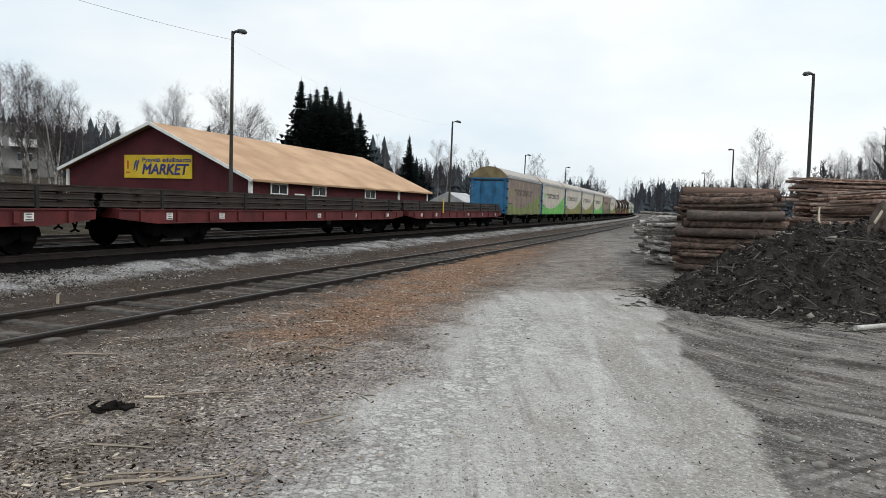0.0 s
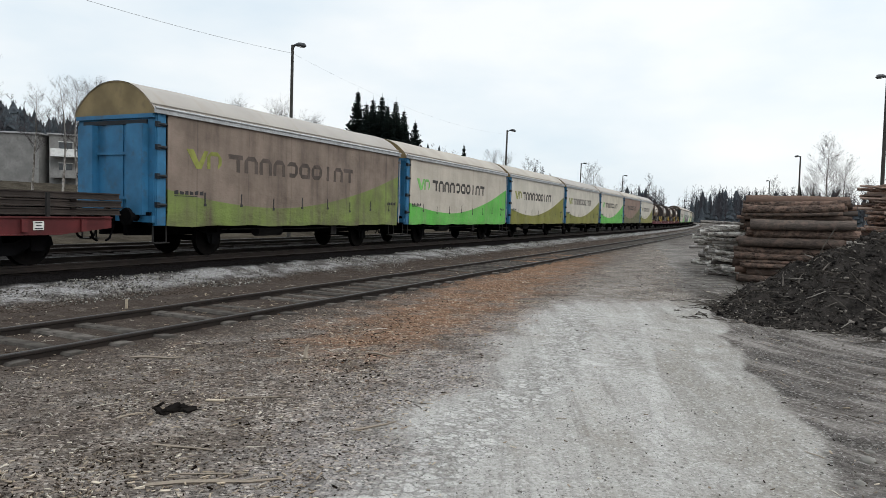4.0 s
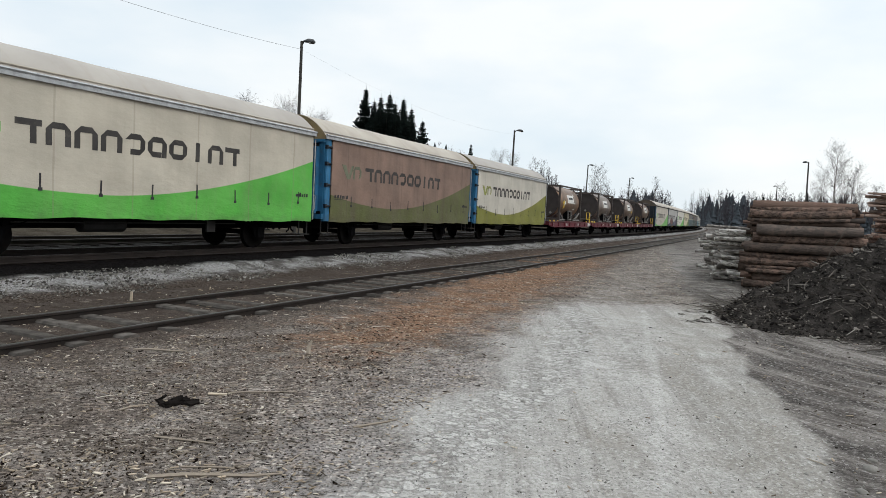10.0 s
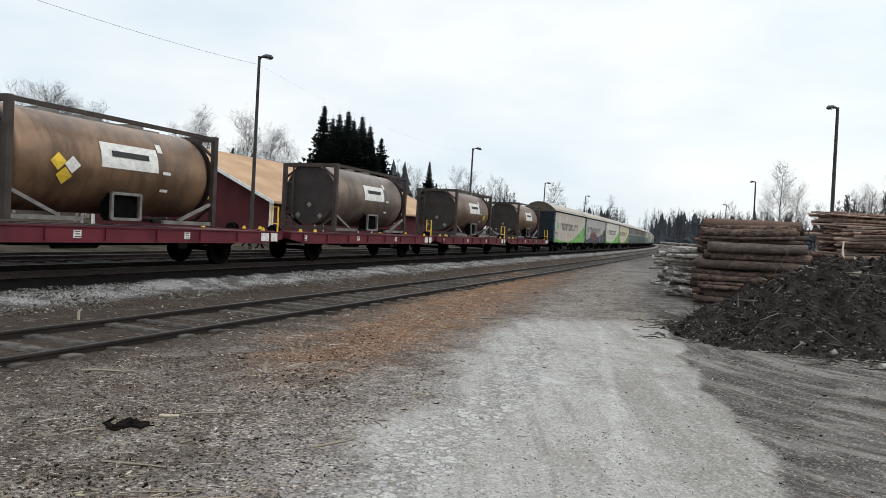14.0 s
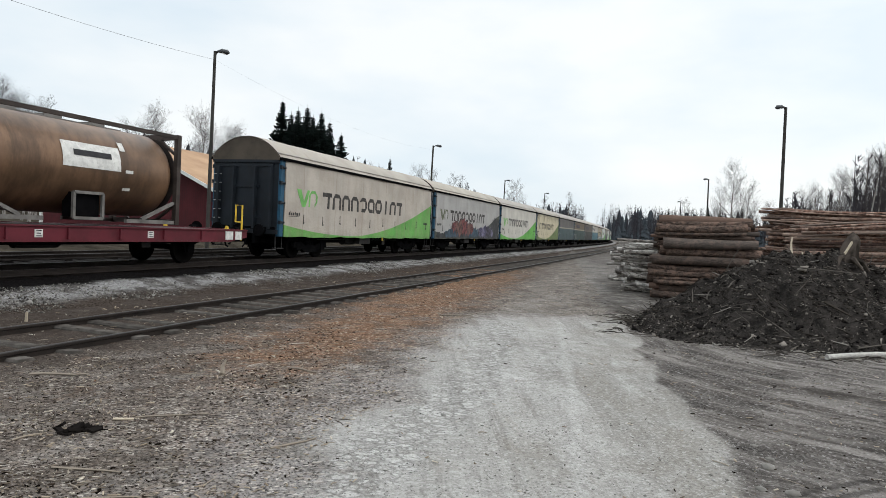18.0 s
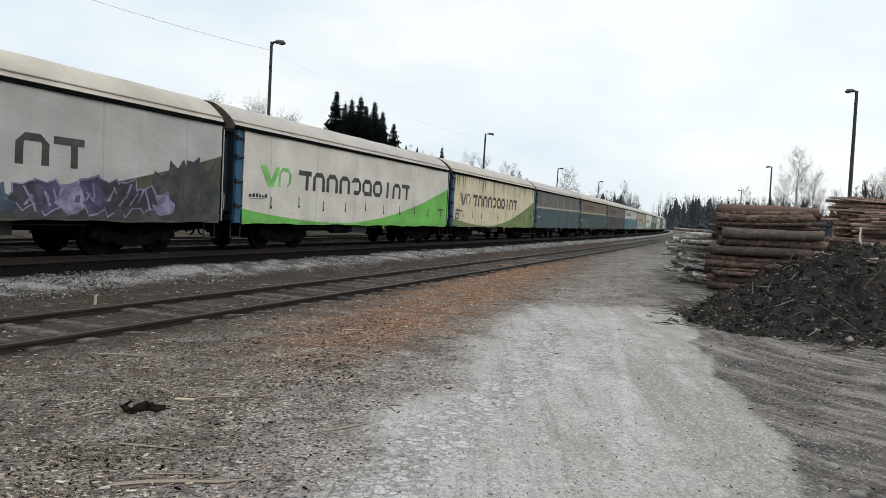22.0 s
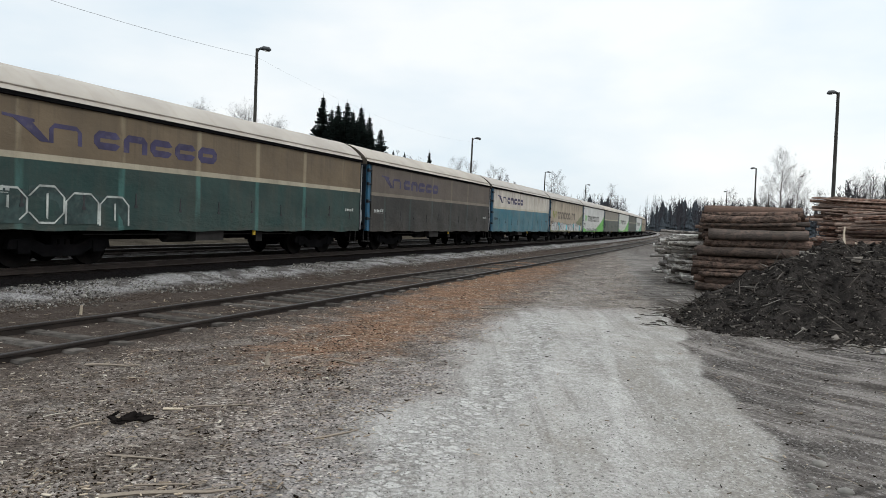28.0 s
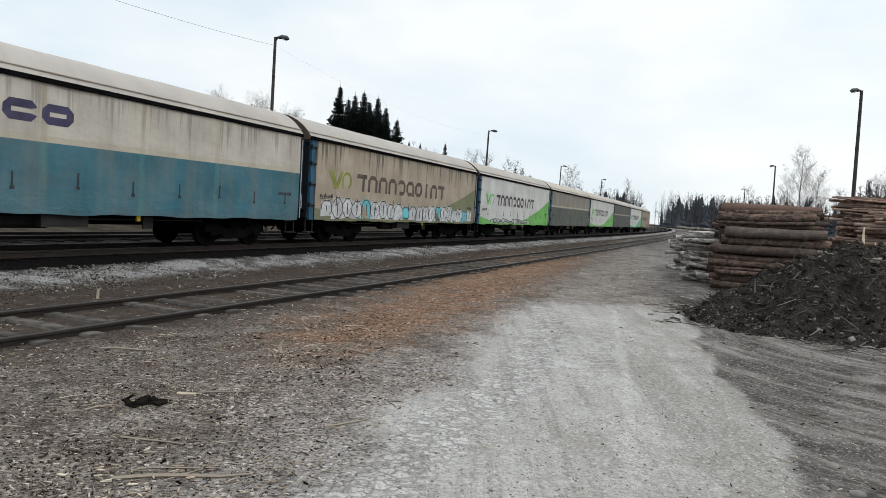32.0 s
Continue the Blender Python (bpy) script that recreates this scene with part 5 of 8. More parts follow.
def build_covered():
    short = covered_wagon(CLOTH_A, False, BLUE, ROOF_END)
    long = covered_wagon(CLOTH_B, True, BLUE_DARK, ROOF_END_DARK)
    for k, (top, low, style, film, film_c, drip, mark, ink, words) in enumerate(LIVERY):
        is_a = k < 7
        cloth, first = (CLOTH_A, short) if is_a else (CLOTH_B, long)
        mid = (FIRST_A + PITCH_A * k if is_a else FIRST_B + PITCH_B * (k - 7)) + cloth / 2
        if k in (0, 7):
            root = first
        else:
            root = copy_wagon(first)
        tagged(root, "%s wagon with %s" % ("short two-axle" if is_a else "long four-axle", words))
        seed = 1.3 * k + 0.4
        mat = tarp_mat("wagon_cloth", cloth, top, low, style, film, film_c, drip)
        for side in (-1, 1):
            cover = part("cover", tarp_mesh(cloth, seed, mat, side), root, words)
            if side < 0:
                if mark is not None:
                    logo_blocks(cover, cloth, seed, mark, ink, not is_a, "cargo" if style == "band" else "row")
                straps(cover, cloth, seed, 8 if is_a else 10)
                tagged(part("small_print", small_print(cloth, seed, S_PALE if style == "band" and max(top) < 0.2 else DARK_MARK), cover), kind="stuff")
                if k == 10:
                    g = Geo()
                    x = -0.468 * cloth
                    plate(g, [(x - 0.2, 1.24), (x + 0.2, 1.24), (x + 0.2, 1.54), (x - 0.2, 1.54)], seed, 0, 0.02)
                    plate(g, [(x - 0.13, 1.29), (x + 0.13, 1.29), (x + 0.13, 1.49), (x - 0.13, 1.49)], seed, 1, 0.026)
                    part("label_holder", g.mesh("label_holder", UNDER_GREY, S_PALE, normals=False), cover, "small framed label holder")
                if k == 8:
                    for x0, x1, z0, z1, count, lift, mats, rim, words_s in (
                            (-7.2, 7.2, 0.70, 1.36, 22, 0.005, (S_CLOUD, S_CLOUD), False, "dark sprayed band"),
                            (-5.6, -3.2, 0.85, 1.5, 4, 0.009, (S_BLUE, S_BLUE), False, "blue-grey sprayed cloud"),
                            (-0.6, 1.6, 0.85, 1.6, 4, 0.009, (S_BLUE, S_CLOUD), False, "blue-grey sprayed cloud"),
                            (5.2, 7.3, 0.85, 2.5, 4, 0.006, (S_CLOUD, S_CLOUD), False, "dark sprayed cloud"),
                            (-4.3, 0.3, 1.02, 2.05, 7, 0.012, (S_RED, S_BRICK, S_RED, S_DARK), True, "red spray paint with black edges"),
                            (1.7, 5.7, 0.98, 1.75, 8, 0.012, (S_DARK, S_MAUVE, S_INDIGO, S_MAUVE), True, "mauve and indigo spray paint")):
                        tagged(part("spray_paint", jagged_spray(seed, x0, x1, z0, z1, count, lift, mats, rim), cover, words_s), words_s, kind="stuff")
                if k == 15:
                    tagged(part("spray_paint", outline_spray(seed, -7.1, 7.1, 0.9, 1.62, 21, (S_SILVER, S_CYAN, S_DARK)), cover), "silver outlined spray paint", kind="stuff")
                if k == 12:
                    tagged(part("spray_paint", outline_spray(seed, -6.9, -3.5, 0.95, 1.7, 4, (S_TEAL, S_TEAL, S_PALE)), cover), "pale outlined spray paint", kind="stuff")
                if k == 16:
                    tagged(part("spray_paint", outline_spray(seed, -5.6, 2.4, 0.9, 1.2, 16, (S_PALE, S_SILVER, S_DARK)), cover), "small spray paint", kind="stuff")
        ROLLING.append((root, mid, 3.75 if is_a else 5.0))


def copy_wagon(first):
    """A further wagon of a kind: the same parts, with wheels that turn."""
    made = copy_thing(first, Matrix.Identity(4))
    for o in made.children_recursive:
        if o.name.startswith("wheelset"):
            p = o.matrix_basis.translation
            SPIN[(round(p.x, 3), round(p.z, 3))].append(o)
    for o in list(made.children_recursive):
        if o.name.split(".")[0] in ("cover", "logo_mark", "logo_block", "strap", "small_print", "spray_paint", "label_holder"):
            bpy.data.objects.remove(o)
    return made


build_covered()


# ---- flat wagons ----
def flat_wagon(name, label, half, paint, four_axle, group="freight train"):
    root = thing(name, label, "freight wagon", group=group)
    g = Geo()
    g.box((0, 0, 0.99), (2 * half - 0.1, 2.5, 0.08))
    for x in np.linspace(-half + 0.5, half - 0.5, 10):
        g.box((x, 0, 0.88), (0.1, 2.4, 0.16))
    part("deck", g.mesh("deck", WAGON_DECK), root)
    for side in (-1, 1):
        g = Geo()
        g.prism([(-half, 1.03), (half, 1.03), (half, 0.80), (half * 0.86, 0.67), (-half * 0.86, 0.67), (-half, 0.80)], side * 1.32, side * 1.40)
        g.box((0, side * 1.38, 1.03), (2 * half, 0.12, 0.03))
        g.box((0, side * 1.38, 0.675), (2 * half * 0.86, 0.12, 0.02))
        beam = part("side_beam", g.mesh("side_beam", paint), root)
        pocket = Geo().box((0, side * 1.43, 0.86), (0.13 if four_axle else 0.05, 0.06, 0.26)).mesh("stake_pocket", paint)
        for x in np.linspace(-half + 0.7, half - 0.7, 13 if four_axle else 8):
            part("stake_pocket", pocket, beam, at=pose(x, 0, 0))
        w = 0.22 if four_axle else 0.2
        g = Geo()
        g.box((0, side * 1.405, 0.86), (w, 0.012, 0.18), None, 0)
        for j in range(3):
            g.box((0, side * 1.414, 0.80 + 0.06 * j), (w * (0.75, 0.5, 0.65)[j], 0.008, 0.022), None, 1)
        plate_me = g.mesh("data_plate", WHITE_MARK, DARK_MARK)
        for x in ((-0.8, -0.55, 0.1, 0.45, 0.8) if four_axle else (-0.86, -0.25, 0.3, 0.88)):
            part("data_plate", plate_me, beam, "white data plate", pose(x * half, 0, 0))
        part("side_sill", Geo().prism([(-half * 0.95, 0.93), (half * 0.95, 0.93), (half * 0.95, 0.7), (half * 0.55, 0.62), (half * 0.45, 0.36 if four_axle else 0.58), (-half * 0.45, 0.36 if four_axle else 0.58), (-half * 0.55, 0.62), (-half * 0.95, 0.7)], side * 0.92, side * 1.02).mesh("side_sill", UNDER), root)
    for sgn in (-1, 1):
        part("end_beam", Geo().box((sgn * (half - 0.06), 0, 0.94), (0.14, 2.7, 0.24)).mesh("end_beam", paint), root)
        for side in (-1, 1):
            part("buffer", buffer_mesh(sgn * half, side * 0.875, sgn), root)
        part("coupling", coupling_mesh(sgn * half, sgn), root)
    part("brake_gear", brake_mesh(half), root)
    if four_axle:
        for x in (-half + 2.4, half - 2.4):
            bogie(root, x)
    else:
        for x in (-3.75, 3.75):
            for side in (-1.0, 1.0):
                axle_gear(root, x, side)
            wheelset(root, x)
    return root


LOAD_STEEL = worn("new_rail_steel", (0.040, 0.031, 0.027), 2, 0.35, (0.025, 0.019, 0.016), 0.5, 0.6, 0.3, 0.2)


def rail_load(half, root_at):
    """Long rusty rails piled in layers, with timber between."""
    load = thing("rail_load", "layers of long rusty steel rails on a flat wagon", "steel rails", group="freight train")
    shape = [(-0.065, 0), (0.065, 0), (0.065, 0.02), (0.012, 0.035), (0.012, 0.11), (0.035, 0.12), (0.035, 0.15), (-0.035, 0.15), (-0.035, 0.12), (-0.012, 0.11), (-0.012, 0.035), (-0.065, 0.02)]
    me = Geo().prism([(a, c) for a, c in shape], -half - 0.25, half + 0.25, 0, "x").mesh("steel_rail", LOAD_STEEL)
    lath = Geo().box((0, 0, 0), (0.12, 2.5, 0.045)).mesh("lath", SLEEPER_DARK)
    for layer in range(3):
        z = 1.075 + 0.175 * layer
        for k in range(15 if layer < 2 else 14):
            y = -1.18 + 0.165 * k + rng.normal(0, 0.008) + 0.04 * layer
            part("steel_rail", me, load, at=pose(rng.normal(0, 0.12), y, z + 0.005))
        for x in np.linspace(-half + 0.8, half - 0.8, 6):
            part("lath", lath, load, at=pose(x, 0, z - 0.022))
    return load


RAIL_LOAD_STAKE = Geo().box((0, 0, 0.26), (0.07, 0.06, 0.52)).mesh("stake", UNDER_GREY)


def build_flats():
    for k, mid in enumerate((43.1, 25.75, 8.4, -8.95)):
        root = flat_wagon("flat_wagon", "red bogie flat wagon carrying long steel rails", 8.35, RED_WAGON, True)
        for x in np.linspace(-6.9, 6.9, 5):
            for side in (-1, 1):
                part("stake", RAIL_LOAD_STAKE, root, at=pose(x, side * 1.36, 1.03))
        if k == 0:
            part("stake", Geo().box((0, 0, 0.4), (0.055, 0.05, 0.8)).mesh("stake", YELLOW), root, "yellow stake", pose(-3.75, -1.47, 0.95))
        load = rail_load(8.35, mid)
        ROLLING.append((root, mid, 5.95))
        ROLLING.append((load, mid, 5.95))


def tank_mats(tone):
    n = Nodes("tank_shell_rusty")
    x, y, z = n.xyz()
    base = n.mix(n.step(n.noise(0.7, 5, 0.6), 0.32, 0.68), scale3(tone, 0.32), scale3(tone, 0.72))
    run = n.noise(1.0, 6, 0.65, n.scaled((1.6, 0.8, 0.5)))
    col = n.mix(n.math("MULTIPLY", n.step(run, 0.40, 0.66), 0.8), base, scale3(tone, 0.16))
    col = n.mix(n.math("MULTIPLY", n.step(n.noise(6, 5, 0.7), 0.6, 0.75), 0.4), col, (0.05, 0.035, 0.028))
    return n.done(col, 0.42, n.noise(40, 2), 0.05, 0.01, 0.25, 0.5)


FRAME_DARK = worn("tank_frame", (0.05, 0.038, 0.033), 1.5, 0.35, (0.015, 0.012, 0.012), 0.5, 0.65, 0.1)
FRAME_GREY = worn("tank_leg_grey", (0.16, 0.15, 0.14), 2, 0.3, (0.05, 0.045, 0.04), 0.6, 0.6)
TANK_END = worn("tank_end_soot", (0.028, 0.022, 0.020), 1.2, 0.35, (0.013, 0.011, 0.010), 0.5, 0.6, 0.1)


def tank_container(tone, seed):
    root = thing("tank_container", "sooty brown tank container in a steel frame", "tank container", group="tank containers")
    L, Wd, Hh, z0 = 3.03, 1.22, 2.55, 1.13
    g = Geo()
    prof = [(-2.94, 0.05), (-2.93, 0.6), (-2.88, 0.92), (-2.78, 1.10), (-2.62, 1.165), (2.62, 1.165), (2.78, 1.10), (2.88, 0.92), (2.93, 0.6), (2.94, 0.05)]
    g.tube([(x, 0, z0 + 1.36) for x, r in prof], [r for x, r in prof], 40)
    part("tank_shell", smoothed(g.mesh("tank_shell", tank_mats(tone))), root, "brown grimy tank shell")
    for sx in (-1, 1):
        g = Geo()
        for sy in (-1, 1):
            g.box((sx * (L - 0.06), sy * (Wd - 0.06), z0 + Hh / 2), (0.14, 0.14, Hh))
            g.bar((sx * (L - 0.1), sy * (Wd - 0.1), z0 + 0.55), (sx * (L - 0.1), sy * 0.5, z0 + 0.12), 0.07, 0.07)
            g.bar((sx * (L - 0.1), sy * (Wd - 0.1), z0 + Hh - 0.55), (sx * (L - 0.1), sy * 0.5, z0 + Hh - 0.1), 0.07, 0.07)
        for z in (0.08, Hh - 0.06):
            g.box((sx * (L - 0.06), 0, z0 + z), (0.12, 2 * Wd, 0.14))
        part("end_frame", g.mesh("end_frame", FRAME_DARK), root)
        plate_m = Geo().tube([(sx * (L - 0.105), 0, z0 + 1.36), (sx * (L - 0.07), 0, z0 + 1.36)], [1.14, 1.14], 32).mesh("end_disc", TANK_END)
        part("end_disc", plate_m, root, "sooty domed tank end")
        for k in range(3):
            g = Geo()
            q = 0.12
            yy, zz = -0.55 + 0.5 * k, z0 + 0.55 + 0.42 * (k % 2)
            g.add([(sx * (L + 0.005), yy - q, zz), (sx * (L + 0.005), yy, zz - q), (sx * (L + 0.005), yy + q, zz), (sx * (L + 0.005), yy, zz + q)], [(0, 1, 2, 3)])
            part("hazard_label", g.mesh("hazard_label", FRAME_GREY), root, "grimy hazard diamond")

    g = Geo()
    for y in (0.72, 1.02):
        g.box((-L - 0.03, y, z0 + Hh / 2), (0.04, 0.05, Hh - 0.2))
    for z in np.arange(0.3, Hh - 0.2, 0.3):
        g.box((-L - 0.03, 0.87, z0 + z), (0.03, 0.30, 0.03))
    part("ladder", g.mesh("ladder", FRAME_DARK), root)
    for sy in (-1, 1):
        g = Geo()
        g.box((0, sy * (Wd - 0.05), z0 + Hh - 0.06), (2 * L - 0.2, 0.09, 0.1))
        part("top_rail", g.mesh("top_rail", FRAME_DARK), root)
        for sx in (-1, 1):
            g = Geo().bar((sx * (L - 0.15), sy * (Wd - 0.08), z0 + 0.62), (sx * 1.75, sy * (Wd - 0.12), z0 + 0.12), 0.09, 0.08)
            part("leg_brace", g.mesh("leg_brace", FRAME_GREY if sy < 0 else FRAME_DARK), root)
            g = Geo().bar((sx * (L - 0.12), sy * (Wd - 0.08), z0 + 0.07), (sx * 1.2, sy * (Wd - 0.1), z0 + 0.07), 0.09, 0.1)
            part("bottom_rail", g.mesh("bottom_rail", FRAME_GREY if sy < 0 else FRAME_DARK), root)
    g = Geo()
    g.box((0, 0, z0 + Hh - 0.05), (3.6, 0.5, 0.05))
    for x in (-1.4, -0.2, 1.1):
        g.box((x, 0.1, z0 + Hh + 0.0), (0.5, 0.5, 0.1))
    part("walkway", g.mesh("walkway", FRAME_GREY), root)
    g = Geo()
    for a, b in (((-0.42, 0.1), (-0.42, 0.72)), ((0.42, 0.1), (0.42, 0.72)), ((-0.42, 0.72), (0.42, 0.72)), ((-0.42, 0.1), (0.42, 0.1))):
        g.bar((a[0], -Wd + 0.06, z0 + a[1]), (b[0], -Wd + 0.06, z0 + b[1]), 0.07, 0.07)
    part("valve_frame", g.mesh("valve_frame", FRAME_GREY), root, "grey valve box frame")
    g = Geo()
    g.box((0, -Wd + 0.3, z0 + 0.42), (0.8, 0.3, 0.6))
    part("valve_box", g.mesh("valve_box", UNDER), root)
    g = Geo()
    # maker's panel: plain pale sheet with a dark bar on the curve of the shell
    def shell_y(z):
        return -math.sqrt(max(0.01, 1.175 ** 2 - (z - z0 - 1.36) ** 2)) - 0.006
    def patch(gg, x0, x1, za, zb, mi, lift):
        gg.grid(4, 5, lambda a, b: (x0 + a * (x1 - x0), shell_y(za + b * (zb - za)) - lift, za + b * (zb - za)), mi, True)
    patch(g, -0.75, 0.95, z0 + 1.32, z0 + 1.92, 0, 0.0)
    patch(g, -0.45, 0.66, z0 + 1.60, z0 + 1.74, 1, 0.012)
    patch(g, 0.99, 1.16, z0 + 1.86, z0 + 2.08, 0, 0.002)
    patch(g, 1.1, 1.35, z0 + 1.3, z0 + 1.38, 0, 0.002)
    patch(g, 1.1, 1.35, z0 + 0.85, z0 + 0.92, 0, 0.002)
    part("name_panel", g.mesh("name_panel", WHITE_MARK, DARK_MARK, normals=False), root, "white panel with a dark bar")
    for cx, cz, mi in (((-1.85, 1.32, 0), (-1.5, 1.28, 1), (-1.68, 1.02, 0)), (), ((1.75, 1.15, 0),), ())[seed]:
        g = Geo()
        q = 0.2
        z = z0 + cz
        g.add([(cx - q, shell_y(z) - 0.012, z), (cx, shell_y(z - q) - 0.012, z - q), (cx + q, shell_y(z) - 0.012, z), (cx, shell_y(z + q) - 0.012, z + q)], [(0, 1, 2, 3)])
        part("hazard_label", g.mesh("hazard_label", (YELLOW, WHITE_MARK, STEEL)[mi], normals=False), root, "small hazard diamond")
    return root


def build_tanks():
    tones = ((0.34, 0.20, 0.115), (0.30, 0.22, 0.17), (0.28, 0.17, 0.11), (0.30, 0.17, 0.095))
    for k, mid in enumerate((145.75, 158.2, 170.65, 183.1)):
        root = flat_wagon("container_wagon", "wine-red two-axle container wagon with one tank container", 6.0, WINE_WAGON, False)
        for x in (-5.2, -4.3, 5.2):
            for side in (-1, 1):
                part("container_pin", Geo().box((x, side * 1.22, 1.11), (0.10, 0.10, 0.10), None, 0, 0.6).mesh("container_pin", YELLOW), root, "yellow container pin")
        g = Geo()
        g.tube([(5.85, -1.3, 0.7), (5.85, -1.3, 1.85), (5.85, -1.05, 1.85), (5.85, -1.05, 1.3), (5.85, -1.3, 1.3)], [0.03] * 5, 6)
        part("grab_rail", g.mesh("grab_rail", YELLOW), root, "yellow grab rail")
        part("brake_panel", Geo().box((5.3, -1.415, 0.86), (0.8, 0.015, 0.26)).mesh("brake_panel", WHITE_MARK), root, "white instruction panel")
        tank = tank_container(tones[k], k)
        ROLLING.append((root, mid, 3.75))
        ROLLING.append((tank, mid, 3.75))


build_flats()
build_tanks()


# ---- the red market hall behind the line ----
def rot2(a):
    return math.cos(radians(a)), math.sin(radians(a))


def market_hall():
    root = thing("market_hall", "long dark-red timber hall with tan roof and yellow gable sign", "building", pose(-13.2, 45.3, 0.2, 0, 0, 69.2))
    # local: x along the long wall, y to the left away from the line
    Ln, Wd, eave, ridge, far_eave = 31.8, 16.9, 2.95, 6.75, 3.55
    t = 0.2
    g = Geo()
    g.box((Ln / 2, t / 2, eave / 2), (Ln, t, eave))
    wall = part("long_wall", g.mesh("long_wall", RED_BOARD), root)
    g = Geo()
    g.box((Ln / 2, Wd - t / 2, far_eave / 2), (Ln, t, far_eave))
    part("long_wall", g.mesh("long_wall", RED_BOARD), root)
    gable = [(t, 0), (Wd - t, 0), (Wd - t, far_eave), (Wd / 2, ridge - 0.1), (t, eave)]
    for x0 in (0.0, Ln - t):
        ob = part("gable_wall", Geo().prism(gable, x0, x0 + t, 0, "x").mesh("gable_wall", RED_BOARD), root)
        if x0 == 0.0:
            front = ob
    # roof sheets with overhang
    for name, y0, z0, y1, z1 in (("near", -0.55, eave - 0.18, Wd / 2, ridge), ("far", Wd + 0.6, far_eave - 0.18, Wd / 2, ridge)):
        g = Geo()
        n = 24

        def at(a, b, lift):
            return (-0.5 + a * (Ln + 1.0), y0 + b * (y1 - y0), z0 + b * (z1 - z0) + lift + 0.02 * math.sin(a * 40) * (1 - b))

        g.grid(n, 6, lambda a, b: at(a, b, 0.12))
        g.grid(n, 6, lambda a, b: at(a, b, 0.0))
        for k in (0, 1):
            g.grid(1, 6, lambda a, b: at(k, b, 0.12 * a))
        g.grid(n, 1, lambda a, b: at(a, 0, 0.12 * b))
        part("roof_slope", g.mesh("roof_slope", ROOF_TAN, normals=False), root)
        g = Geo()
        g.bar((-0.53, y0, z0 + 0.02), (-0.53, y1, z1 + 0.02), 0.05, 0.22)
        part("barge_board", g.mesh("barge_board", WHITE_TRIM), root, "white barge board")
        g = Geo()
        g.box((Ln / 2, y0 + (0.02 if name == "near" else -0.02), z0 + 0.03), (Ln + 0.9, 0.03, 0.12))
        part("fascia", g.mesh("fascia", ROOF_TAN), root)
    for x, y, h in ((-0.03, -0.03, eave - 0.1), (Ln + 0.03, -0.03, eave - 0.1), (-0.03, Wd + 0.03, far_eave - 0.1)):
        part("corner_board", Geo().box((x, y, h / 2), (0.22, 0.22, h)).mesh("corner_board", WHITE_TRIM), root, "white corner board")
    # windows and doors on the long wall
    for x, w, z0, h in ((3.3, 2.0, 1.95, 0.75), (8.8, 2.0, 1.95, 0.75), (17.8, 2.0, 1.95, 0.75), (24.2, 0.3, 1.9, 0.8)):
        win = part("window", Geo().box((x, -0.02, z0 + h / 2), (w, 0.06, h)).mesh("window", GLASS_DARK), wall)
        g = Geo()
        for dx in (-w / 2, w / 2):
            g.box((x + dx, -0.06, z0 + h / 2), (0.13, 0.06, h + 0.13))
        for dz in (0, h):
            g.box((x, -0.06, z0 + dz), (w - 0.13, 0.06, 0.13))
        g.box((x, -0.05, z0 + h / 2), (0.06, 0.05, h - 0.13))
        part("window_frame", g.mesh("window_frame", WHITE_TRIM), win)
    for x, w, h in ((5.9, 1.2, 1.9), (13.2, 2.4, 1.7)):
        door = part("door", Geo().box((x, -0.03, 0.1 + h / 2), (w, 0.08, h)).mesh("door", RED_BOARD), wall)
        g = Geo()
        for dx in (-w / 2, w / 2):
            g.box((x + dx, -0.08, 0.1 + h / 2), (0.11, 0.06, h + 0.11))
        g.box((x, -0.08, 0.1 + h), (w - 0.11, 0.06, 0.11))
        part("door_frame", g.mesh("door_frame", WHITE_TRIM), door, "pale door frame")
    # the yellow sign
    sy0, sy1, sz0, sz1 = 4.95, 11.2, 2.85, 4.53
    up = lambda z: sz0 + (z - 2.05) * 0.8
    m = Nodes("sign_yellow")
    col = m.mix(m.step(m.noise(0.8, 4), 0.3, 0.7), (0.50, 0.345, 0.012), (0.62, 0.43, 0.02))
    sign_y = m.done(col, 0.5)
    sign_b = worn("sign_blue", (0.03, 0.035, 0.17), 1, 0.2, (0.05, 0.05, 0.1), 0.2, 0.5)
    sign_r = worn("sign_red", (0.45, 0.05, 0.03), 1, 0.2, (0.2, 0.05, 0.03), 0.2, 0.5)
    sign = part("sign_board", Geo().box((-0.05, (sy0 + sy1) / 2, (sz0 + sz1) / 2), (0.06, sy1 - sy0, sz1 - sz0)).mesh("sign_board", sign_y), root, "yellow sign board with blue lettering")

    def words(text, size, y, z, mat, shear=0.0, wide=1.0):
        cu = bpy.data.curves.new("lettering", "FONT")
        cu.body, cu.size, cu.extrude, cu.shear, cu.bevel_depth, cu.bevel_resolution = text, size, 0.008, shear, 0.028 if size > 1 else 0.008, 0
        tmp = bpy.data.objects.new("lettering", cu)
        scene.collection.objects.link(tmp)
        me = bpy.data.meshes.new_from_object(tmp)
        bpy.data.objects.remove(tmp)
        me.materials.clear()
        me.materials.append(mat)
        span = max(v.co.x for v in me.vertices)
        k = wide / span
        for v in me.vertices:
            v.co = Vector((-0.09 - v.co.z, y - v.co.x * k, z + v.co.y))
        part("lettering", me, sign)

    words("MARKET", 1.06, 9.55, up(2.42), sign_b, 0.2, 4.35)
    words("Pysyvää edullisuutta", 0.44, 9.5, up(3.52), sign_b, 0.0, 4.5)
    g = Geo()
